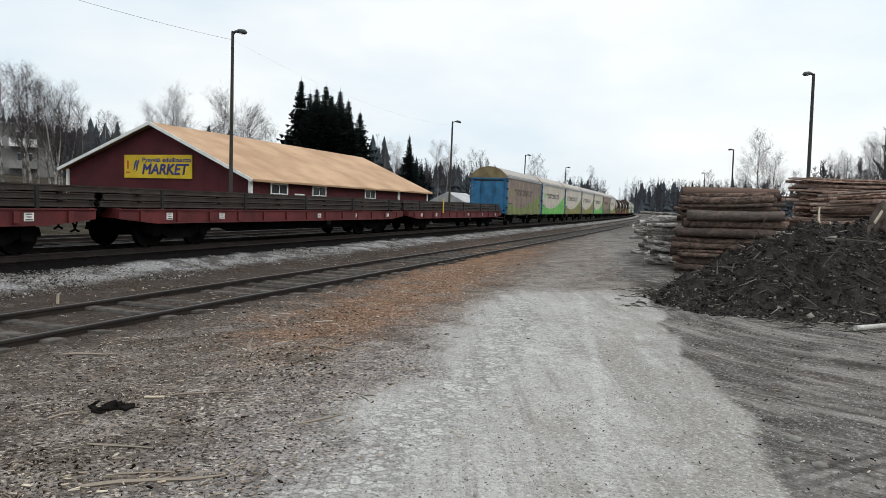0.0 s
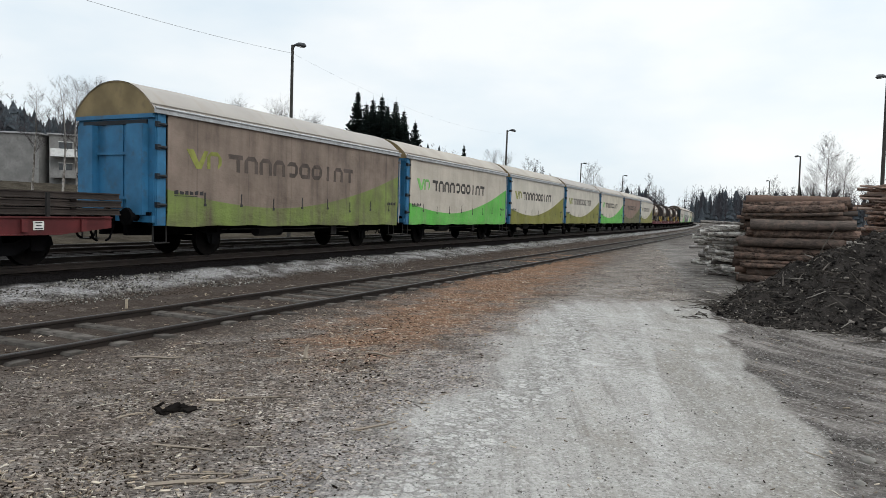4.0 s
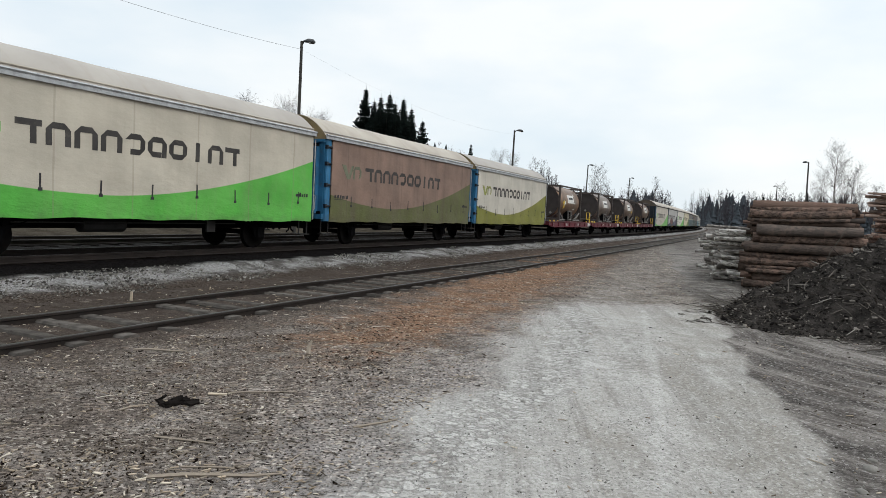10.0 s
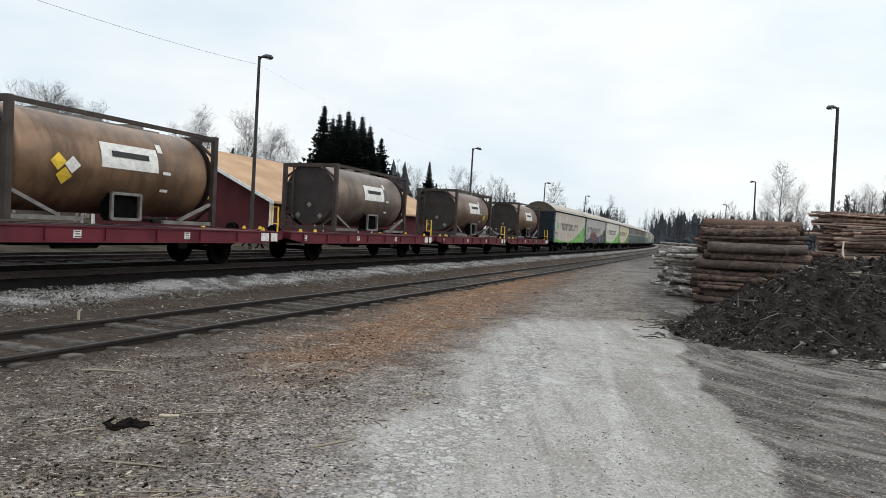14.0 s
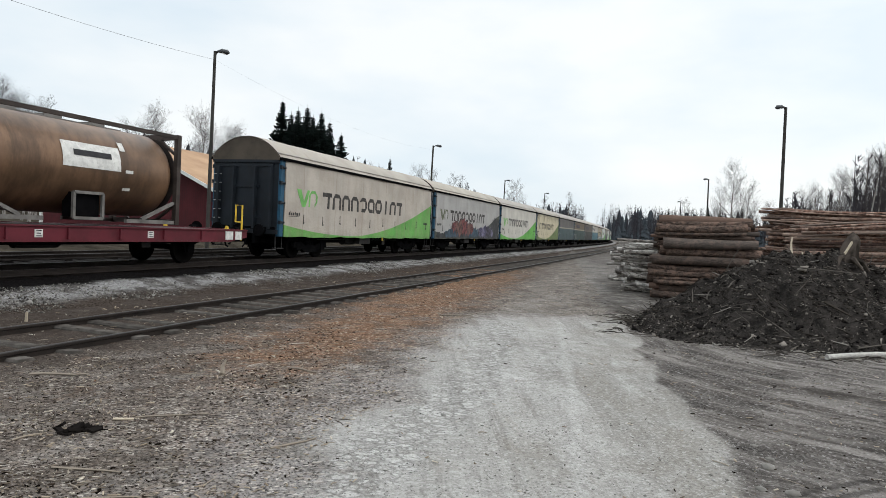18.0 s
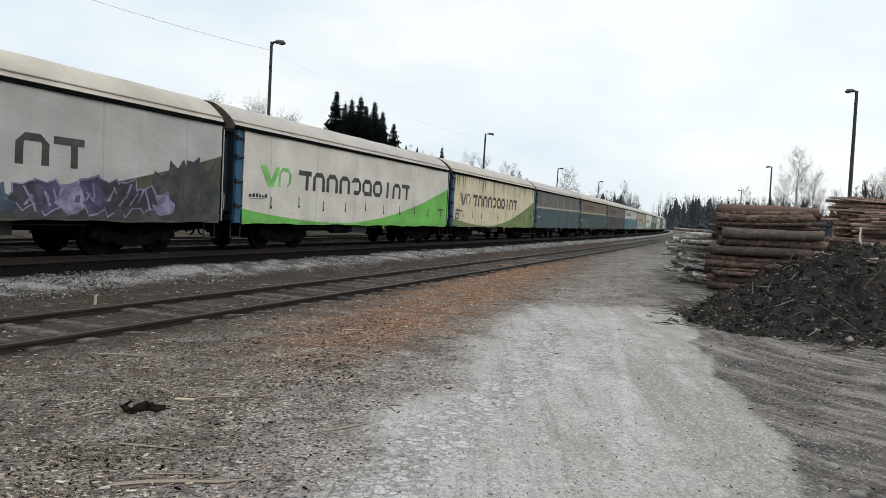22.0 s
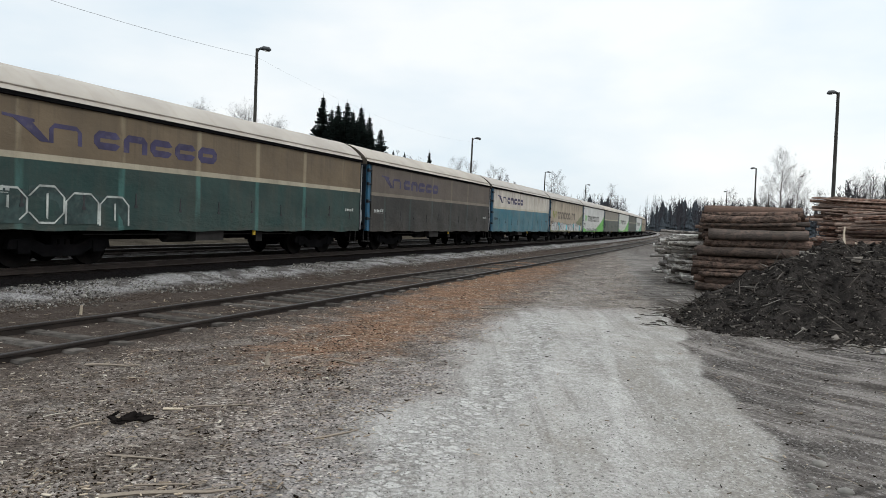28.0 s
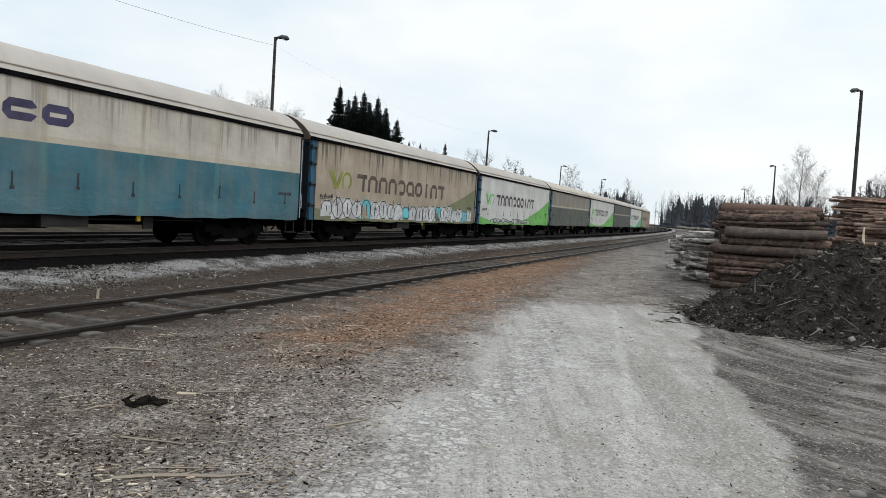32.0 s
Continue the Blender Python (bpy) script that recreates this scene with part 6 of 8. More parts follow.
    for poly in ([(10.25, 2.55), (10.05, 2.75), (10.05, 3.25), (9.85, 3.7), (9.75, 3.6), (9.9, 3.2), (9.95, 2.75)],
                 [(10.42, 2.7), (10.28, 2.9), (10.25, 3.3), (10.05, 3.75), (9.98, 3.6), (10.12, 3.2), (10.18, 2.85)]):
        g.prism([(y, up(z)) for y, z in poly], -0.1, -0.085, 0, "x")
    part("emblem", g.mesh("emblem", sign_b), sign)
    g = Geo()
    g.box((-0.09, 10.85, up(3.25)), (0.015, 0.14, 0.6))
    g.box((-0.09, 10.85, up(2.55)), (0.015, 0.35, 0.1))
    part("emblem", g.mesh("emblem", sign_r), sign, "red bar")
    return root


market_hall()


def shed():
    root = thing("shed", "small grey-roofed shed behind the track", "shed", pose(3.0, 96, 0.1, 0, 0, 69))
    g = Geo()
    g.box((4, 2.5, 1.1), (8, 5, 2.2))
    part("wall", g.mesh("wall", CONCRETE), root)
    part("roof", Geo().prism([(-0.4, 2.15), (5.4, 2.15), (2.5, 3.6)], -0.4, 8.4, 0, "x").mesh("roof", GREY_ROOF), root)


shed()


def apartment_block(at, Ln, storeys, base, columns):
    root = thing("apartment_block", "grey concrete apartment block among bare birches", "apartment building", at)
    h = storeys * 2.9 + 0.6
    part("wall", Geo().box((Ln / 2, 6, h / 2 - base), (Ln, 12, h + 2 * base)).mesh("wall", CONCRETE), root)
    part("roof", Geo().box((Ln / 2, 6, h + 0.1 - base + base), (Ln + 0.5, 12.5, 0.2)).mesh("roof", GREY_ROOF), root)
    for f in range(storeys):
        z = 0.5 + f * 2.9
        for k in columns:
            x = 2 + 4 * k
            win = part("window", Geo().box((x, -0.02, z + 1.4), (1.6, 0.08, 1.3)).mesh("window", GLASS_DARK), root)
            g = Geo()
            g.box((x, -0.05, z + 2.08), (1.75, 0.06, 0.1))
            g.box((x, -0.05, z + 0.72), (1.75, 0.06, 0.1))
            g.box((x, -0.05, z + 1.4), (0.08, 0.06, 1.3))
            part("window_frame", g.mesh("window_frame", WHITE_TRIM), win)
            if columns[-1] == 1:
                g = Geo()
                g.box((x, -0.75, z + 0.05), (3.2, 1.4, 0.15))
                g.box((x, -1.42, z + 0.6), (3.2, 0.06, 0.9))
                part("balcony", g.mesh("balcony", WHITE_TRIM if f % 2 else CONCRETE), root)
    return root


apartment_block(pose(-78, 82, 4.3, 0, 0, 12), 16, 2, 0.6, (0, 0.95))
apartment_block(pose(-61.6, 86.4, 4.4, 0, 0, 25), 8.4, 2, 0.6, (0, 1))


# ---- lamp poles and the overhead wire ----
def lamp_pole(x, y, top, lean_x, lean_y, arm, thick=1.0, label="tall tarred wooden lamp pole with a grey lamp head"):
    z0 = float(ground_z(x, y)) - 0.3
    root = thing("lamp_pole", label, "lamp pole", pose(x, y, z0), "lamp poles")
    h = top - z0
    tip = Vector((lean_x * h, lean_y * h, h))
    g = Geo()
    g.tube([tip * f for f in (0, 0.25, 0.5, 0.75, 1)], [0.125 * thick, 0.115 * thick, 0.105 * thick, 0.095 * thick, 0.085 * thick], 10)
    part("pole", smoothed(g.mesh("pole", POLE_WOOD)), root)
    a = Vector((arm * 0.75, -0.08, 0))
    g = Geo()
    g.tube([tip - Vector((0, 0, 0.25)), tip + 0.5 * a + Vector((0, 0, 0.02)), tip + a], [0.03, 0.03, 0.03], 6)
    part("bracket", g.mesh("bracket", LAMP_GREY), root)
    g = Geo()
    c = tip + a
    g.tube([c - 0.3 * a.normalized() + Vector((0, 0, -0.02)), c, c + 0.3 * a.normalized() + Vector((0, 0, -0.06)), c + 0.42 * a.normalized() + Vector((0, 0, -0.1))], [0.04, 0.12, 0.13, 0.05], 10)
    lamp = part("lamp_head", smoothed(g.mesh("lamp_head", LAMP_GREY)), root)
    g = Geo()
    g.box(c + 0.2 * a.normalized() + Vector((0, 0, -0.13)), (0.26, 0.15, 0.05))
    part("lamp_glass", g.mesh("lamp_glass", WHITE_MARK), lamp)
    return root


lamp_pole(-11.30, 35.15, 10.45, 0.004, 0, 0.5, 0.88)
lamp_pole(0.62, 69.3, 10.45, 0.012, 0, 0.62)
lamp_pole(13.2, 109.1, 10.4, 0.012, 0, 0.6)
lamp_pole(25.2, 137.8, 10.4, 0.012, 0, 0.6)
lamp_pole(22.53, 40.85, 10.4, -0.014, 0, -0.45)
lamp_pole(39.05, 89.5, 10.4, -0.012, 0, -0.5)
lamp_pole(56.5, 143.2, 10.4, -0.01, 0, -0.5)
lamp_pole(-23.3, 0.5, 10.4, 0.0, 0, 0.5)


def wire(a, b, sag, thick):
    a, b = Vector(a), Vector(b)
    pts = [a.lerp(b, k / 24) - Vector((0, 0, 4 * sag * (k / 24) * (1 - k / 24))) for k in range(25)]
    me = Geo().tube(pts, [thick] * 25, 4).mesh("overhead_wire", STEEL)
    thing("overhead_wire", "thin overhead wire between lamp poles", "wire", data=me)


wire((-11.24, 35.1, 10.0), (-23.3, 0.5, 9.95), 1.0, 0.008)
wire((-11.24, 35.2, 10.0), (1.2, 69.2, 10.0), 0.9, 0.0028)


# ---- timber stacks ----
def log_mesh(length, r0, r1, mat, seed, n=10):
    r = np.random.default_rng(seed)
    g = Geo()
    m = 6
    pts, rad = [], []
    bend = r.normal(0, 0.012, 2) * length
    for k in range(m + 1):
        f = k / m
        pts.append(((f - 0.5) * length, bend[0] * 4 * f * (1 - f), bend[1] * 4 * f * (1 - f)))
        rad.append((r0 + (r1 - r0) * f) * (1 + r.normal(0, 0.035)))
    vs, fs, mi = [], [], []
    for (x, y, z), q in zip(pts, rad):
        for k in range(n):
            w = 2 * math.pi * k / n
            d = q * (1 + r.normal(0, 0.025))
            vs.append((x, y + d * math.cos(w), z + d * math.sin(w)))
    for i in range(m):
        for k in range(n):
            fs.append((i * n + k, i * n + (k + 1) % n, (i + 1) * n + (k + 1) % n, (i + 1) * n + k))
            mi.append(0)
    fs += [tuple(range(n)), tuple(reversed(range(m * n, (m + 1) * n)))]
    mi += [1, 1]
    g.v, g.f, g.m = vs, fs, mi
    me = g.mesh("log", mat, CUT_WOOD)
    me.polygons.foreach_set("use_smooth", [len(p.vertices) == 4 for p in me.polygons])
    return me


def log_stack(label, at, turn, length, r_lo, r_hi, height, columns, mat, seed, jitter=0.15, shrink=0.0, tilt=0.0, lean=0.0, messy=0.8, rough=0.02):
    """Logs laid side by side along local x, piled up; columns go back along local y."""
    r = np.random.default_rng(seed)
    root = thing("log_stack", label, "log stack", pose(at[0], at[1], float(ground_z(*at)) - 0.02, 0, 0, turn))
    shapes = [(log_mesh(length * (1 + r.normal(0, 0.035)), q, q * r.uniform(0.8, 0.98), mat, seed * 31 + k), q)
              for k, q in enumerate(r_lo + (r_hi - r_lo) * np.linspace(0, 1, 9) ** 1.3)]
    step = r_lo + r_hi
    for c in range(columns):
        z = 0.0
        row = 0
        while z < height * (1 - shrink * c) - 0.05:
            me, q = shapes[r.integers(0, 9)]
            y = (c + 0.5 * (row % 2)) * step * 0.98 + r.normal(0, rough) + lean * z
            x = r.normal(0, jitter)
            part("log", me, root, at=pose(x, y, z + q, 0, r.normal(0, 0.6 * messy) + tilt * z, r.normal(0, messy)) @ Matrix.Rotation(r.uniform(0, 6.28), 4, "X"))
            z += q * 1.83
            row += 1
    return root


log_stack("stack of thick dark pine logs beside the road", (8.33, 19.2), -21, 2.62, 0.055, 0.155, 2.3, 7, PINE_BARK, 5, 0.11, 0.0, -0.5, 0.05, 1.2, 0.05)
log_stack("messy stack of thin pale birch logs behind the pine logs", (8.3, 20.75), -21, 2.9, 0.032, 0.066, 1.74, 20, BIRCH_LOG, 6, 0.22, 0.012, 0.0, 0.06, 3.6, 0.04)
log_stack("low stack of thin pale logs", (9.4, 25.6), -21, 3.0, 0.06, 0.10, 1.5, 6, BIRCH_LOG, 16, 0.2, 0.02, 0.0, 0.0, 2.0)
log_stack("tall stack of thin dark pine logs with ragged ends", (13.62, 21.75), -31, 3.3, 0.03, 0.062, 3.02, 5, RED_BARK, 7, 0.26, 0.0, 0.7, 0.0, 1.4, 0.06)
log_stack("long stack of thin reddish pine logs with pale worn bark", (14.35, 19.5), -31, 5.0, 0.03, 0.060, 2.5, 9, RED_BARK, 9, 0.30, 0.0, -1.0, 0.0, 1.6, 0.06)
log_stack("tall stack of thin reddish pine logs", (19.6, 18.6), -33, 5.6, 0.04, 0.085, 2.72, 5, RED_BARK, 8, 0.4, 0.0, 0.3, 0.0, 1.2)


# ---- the mound of bark and soil ----
def mound_z(x, y):
    """Height of the heap: a crest that bends back towards the yard and sinks."""
    z = np.zeros_like(np.asarray(x, float))
    reach = 2.75 + 0.6 * (lattice(x, y, 35, 1.1) - 0.5)
    for ax, ay, ah, bx, by, bh in ((6.85, 12.75, 1.70, 8.6, 13.3, 1.62), (8.6, 13.3, 1.62, 10.6, 12.9, 0.95), (8.6, 13.3, 1.5, 12.6, 16.0, 1.1)):
        ex, ey = bx - ax, by - ay
        f = np.clip(((x - ax) * ex + (y - ay) * ey) / (ex * ex + ey * ey), 0, 1)
        d = np.hypot(x - ax - f * ex, y - ay - f * ey)
        z = np.maximum(z, (ah + (bh - ah) * f) * np.clip(1 - d / reach, 0, 1) ** 1.08)
    z = z * ease((y - 9.70) - 0.35 * (x - 6.23), 0.0, 0.9)
    return z + (z > 0.02) * (0.40 * (lattice(x, y, 31, 0.75) - 0.5) + 0.26 * (lattice(x, y, 32, 0.30) - 0.5) + 0.14 * (lattice(x, y, 33, 0.13) - 0.5)) * np.clip(z * 2.2, 0, 1)


def make_mound():
    gx, gy = np.arange(2.8, 19, 0.055), np.arange(8.5, 21, 0.065)
    X, Y = np.meshgrid(gx, gy)
    Z = ground_z(X, Y) + mound_z(X, Y) - 0.05
    nx, ny = len(gx), len(gy)
    keep = mound_z(X, Y) > 0.005
    i, j = np.meshgrid(np.arange(nx - 1), np.arange(ny - 1))
    i, j = i.ravel(), j.ravel()
    on = keep[j, i] | keep[j, i + 1] | keep[j + 1, i] | keep[j + 1, i + 1]
    a = (j * nx + i)[on]
    quads = np.stack([a, a + 1, a + nx + 1, a + nx], 1)
    used, back = np.unique(quads, return_inverse=True)
    P = np.stack([X.ravel(), Y.ravel(), Z.ravel()], 1)[used]
    me = bpy.data.meshes.new("soil_mound")
    me.from_pydata(P.tolist(), [], back.reshape(-1, 4).tolist())
    me.polygons.foreach_set("use_smooth", [True] * len(me.polygons))
    me.materials.append(MOUND)
    thing("soil_mound", "dark mound of bark waste, soil and broken branches", "mound", data=me)


make_mound()


# ---- trees ----
def birch_mesh(seed, h, spread, twigs, mat_trunk=BIRCH_TRUNK, levels=3, bare=0.30):
    """A bare birch: tapered trunk, rising limbs, and thin drooping twigs."""
    r = np.random.default_rng(seed)
    trunk, crown = Geo(), Geo()
    pts = [Vector((0, 0, -0.3))]
    d = Vector((r.normal(0, 0.04), r.normal(0, 0.04), 1))
    m = 9
    for k in range(m):
        d = (d + Vector((r.normal(0, 0.05), r.normal(0, 0.05), 0.12))).normalized()
        pts.append(pts[-1] + d * h / m)
    base = 0.011 * h + 0.02
    rad = [base * (1 - 0.93 * (k / m)) for k in range(m + 1)]
    trunk.tube(pts, rad, 7)

    def twig(p, d, length, rad0, level):
        q, n = [p], 3
        for k in range(n):
            droop = -0.04 if level >= 2 else 0.07
            d = (d + Vector((r.normal(0, 0.05), r.normal(0, 0.05), droop + r.normal(0, 0.03)))).normalized()
            q.append(q[-1] + d * length / n)
        crown.tube(q, [rad0, rad0 * 0.75, rad0 * 0.5, rad0 * 0.2], 3 if level else 4, False)
        if level < levels:
            count = (8, 4, 2)[min(level, 2)]
            for k in range(count):
                i = r.integers(1, n + 1)
                a = r.uniform(0, 6.28)
                e = (d * 0.8 + Vector((math.cos(a), math.sin(a), r.uniform(-0.1, 0.7))) * 0.7).normalized()
                twig(q[i], e, length * r.uniform(0.4, 0.68), max(rad0 * 0.5, 0.0055), level + 1)

    for k in range(twigs):
        f = bare + (0.98 - bare) * (k + r.random()) / twigs
        i = min(m - 1, int(f * m))
        p = pts[i].lerp(pts[i + 1], f * m - i)
        a = r.uniform(0, 6.28)
        up = 0.45 + 0.95 * f
        d = Vector((math.cos(a), math.sin(a), up)).normalized()
        twig(p, d, spread * (1.05 - 0.7 * f) * r.uniform(0.7, 1.15) + 0.3, max(0.011, base * 0.26 * (1.1 - f)), 0)
    return smoothed(trunk.mesh("trunk", mat_trunk, normals=False)), crown.mesh("crown", TWIG, normals=False)


def spruce_mesh(seed, h, width):
    r = np.random.default_rng(seed)
    trunk, crown = Geo(), Geo()
    trunk.tube([(0, 0, -0.3), (0, 0, h * 0.5), (0, 0, h)], [0.016 * h, 0.01 * h, 0.01], 7)
    z = h * 0.06
    while z < h * 0.985:
        f = z / h
        reach = (width * (1 - f) ** 1.08) * r.uniform(0.72, 1.16) + 0.10
        count = max(6, int(14 * (1 - 0.5 * f)))
        a0 = r.uniform(0, 6.28)
        for k in range(count):
            a = a0 + 6.283 * k / count + r.normal(0, 0.16)
            L = reach * r.uniform(0.55, 1.2)
            ca, sa = math.cos(a), math.sin(a)
            segs = max(3, int(L / 0.42))
            for s in range(segs):
                g0, g1 = s / segs, (s + 1) / segs
                sag = lambda g: z + r.normal(0, 0.015) - 0.42 * L * g * (0.55 + 0.45 * f) + 0.30 * L * g ** 2.2
                w = (0.26 + 0.17 * L) * (1.05 - 0.7 * g0) * r.uniform(0.7, 1.3)
                p0, p1 = Vector((ca * L * g0, sa * L * g0, sag(g0))), Vector((ca * L * g1, sa * L * g1, sag(g1)))
                side = Vector((-sa, ca, 0)) * w
                hang = Vector((0, 0, -w * r.uniform(0.5, 1.1)))
                m = (p0 + p1) / 2
                crown.add([p0, m + side + hang * 0.5, p1, m + Vector((0, 0, 0.05))], [(0, 1, 3), (1, 2, 3)])
                crown.add([p0, m - side + hang * 0.5, p1, m + Vector((0, 0, 0.05))], [(0, 3, 1), (1, 3, 2)])
                crown.add([p0, p1, m + hang * 1.5 + side * r.uniform(-0.3, 0.3)], [(0, 1, 2)])
        z += (0.20 + 0.009 * h * (1 - f)) * r.uniform(0.75, 1.3)
    crown.add([(0.03, 0, h - 0.5), (-0.02, 0.03, h - 0.5), (-0.02, -0.03, h - 0.5), (0, 0, h + 0.35)], [(0, 1, 3), (1, 2, 3), (2, 0, 3)])
    return trunk.mesh("trunk", DARK_BARK), crown.mesh("crown", NEEDLE, normals=False)


def plant(kind, label, shapes, x, y, z=None, size=1.0, turn=0.0, group="", broad=1.0):
    z = float(ground_z(x, y)) if z is None else z
    root = thing(kind, label, "tree", pose(x, y, z, 0, 0, turn), group)
    part("trunk", shapes[0], root, at=Matrix.Scale(size, 4))
    part("crown", shapes[1], root, at=Matrix.Diagonal((size * broad, size * broad, size, 1)))
    return root


BIRCHES = [birch_mesh(100 + k, 12.0, 3.0, 36) for k in range(5)]
THIN = [birch_mesh(140 + k, 12.0, 2.1, 24, bare=0.44) for k in range(3)]
ALDERS = [birch_mesh(170 + k, 9.0, 3.0, 22, DARK_BARK) for k in range(3)]
SPRUCES = [spruce_mesh(200 + k, 16.0, 4.0 + 0.3 * k) for k in range(4)]


def polar(az, d):
    return d * math.sin(radians(az)), d * math.cos(radians(az))


def top_to(az, d, el):
    """Ground place in that direction, and the height that reaches that elevation."""
    x, y = polar(az, d)
    z = float(ground_z(x, y))
    return x, y, z, EYE + d * math.tan(radians(el)) - z


def plant_named():
    r = np.random.default_rng(17)
    # spruce clump behind the hall
    clump = [(-12.25, 96, 10.3), (-11.5, 98, 9.3), (-10.95, 94, 9.75), (-10.2, 97, 10.0), (-9.7, 95, 9.2), (-9.0, 96, 9.65), (-8.3, 93, 8.9), (-7.3, 94, 7.9),
             (-12.0, 92, 7.4), (-11.2, 91, 8.6), (-10.4, 91, 8.8), (-9.6, 90, 8.5), (-8.8, 91, 8.2), (-8.0, 90, 7.2), (-7.1, 95, 5.8), (-12.7, 97, 6.2)]
    for k, (az, d, el) in enumerate(clump):
        x, y, z, h = top_to(az, d, el)
        plant("spruce", "tall dense dark spruce behind the red hall", SPRUCES[k % 4], x, y, z, h / 16.3, 40 * k, "spruce clump", 1.3 if k < 8 else 1.6)
    for az, d, el in ((-3.05, 112, 6.1), (-1.9, 150, 3.7), (23.6, 170, 2.9), (24.5, 165, 2.8), (20.6, 180, 2.5), (38.4, 80, 6.4), (36.9, 84, 5.4), (35.4, 95, 4.6), (1.2, 190, 3.0), (-2.4, 140, 4.2), (-1.2, 160, 3.4)):
        x, y, z, h = top_to(az, d, el)
        plant("spruce", "single dark spruce standing among bare birches", SPRUCES[int(r.integers(0, 4))], x, y, z, h / 16.3, r.uniform(0, 360))
    # bare birches beyond the hall and on the bank
    named = [(-22.7, 86, 8.6), (-21.9, 90, 7.6), (-23.2, 92, 6.9), (-18.9, 84, 8.0), (-18.0, 86, 8.4), (-17.2, 88, 7.6), (-16.3, 92, 7.2), (-14.9, 96, 6.8),
             (-27.4, 120, 6.2), (-26.2, 130, 6.0), (-21.5, 120, 6.0), (-5.2, 150, 5.2), (-4.4, 160, 5.0), (-0.7, 140, 5.2), (0.3, 130, 5.0), (2.2, 125, 4.8), (3.1, 140, 4.6),
             (7.7, 130, 4.3), (8.3, 128, 4.6), (12.6, 190, 3.6), (10.4, 200, 3.2), (25.5, 80, 6.2), (26.4, 96, 4.6), (24.9, 92, 4.2), (22.0, 150, 3.5), (28.0, 120, 3.4),
             (30.6, 90, 4.3), (31.5, 92, 4.6), (32.6, 84, 5.4), (33.5, 80, 5.8)]
    for k, (az, d, el) in enumerate(named):
        x, y, z, h = top_to(az, d, el)
        pick = THIN if el < 4.9 and d > 120 else BIRCHES
        plant("birch", "bare leafless birch with fine twigs", pick[k % len(pick)], x, y, z, h / 12.3, 57 * k)
    for k in range(13):
        az, d = -34.8 + 7.4 * r.random(), r.uniform(70, 84)
        x, y, z, h = top_to(az, d, 10.2 - 0.55 * abs(az + 33.0) - r.uniform(0, 1.8))
        plant("birch", "slender bare birch on the bank", (THIN + BIRCHES)[k % 8], x, y, z, h / 12.3, 31 * k, "birches on the bank", 0.95)
    for k, (az, d, el) in enumerate(((-40.9, 60, 12.5), (-39.4, 72, 10.0), (-36.6, 78, 8.0))):
        x, y, z, h = top_to(az, d, el)
        plant("birch", "tall bare birch by the concrete block", THIN[k % 3], x, y, z, h / 12.3, 77 * k)
    for k in range(34):
        az, d = 32.8 + 9.5 * r.random() ** 0.75, r.uniform(55, 92)
        el = 5.2 + 1.15 * (az - 33.0) * r.uniform(0.55, 1.08) if az < 39 else r.uniform(7.5, 11.0)
        x, y, z, h = top_to(az, d, max(4.6, el))
        plant("birch", "tall bare tree at the wood's edge", (THIN + BIRCHES[:2])[k % 5], x, y, z, h / 12.3, 47 * k, "edge of the wood", 0.75)


plant_named()


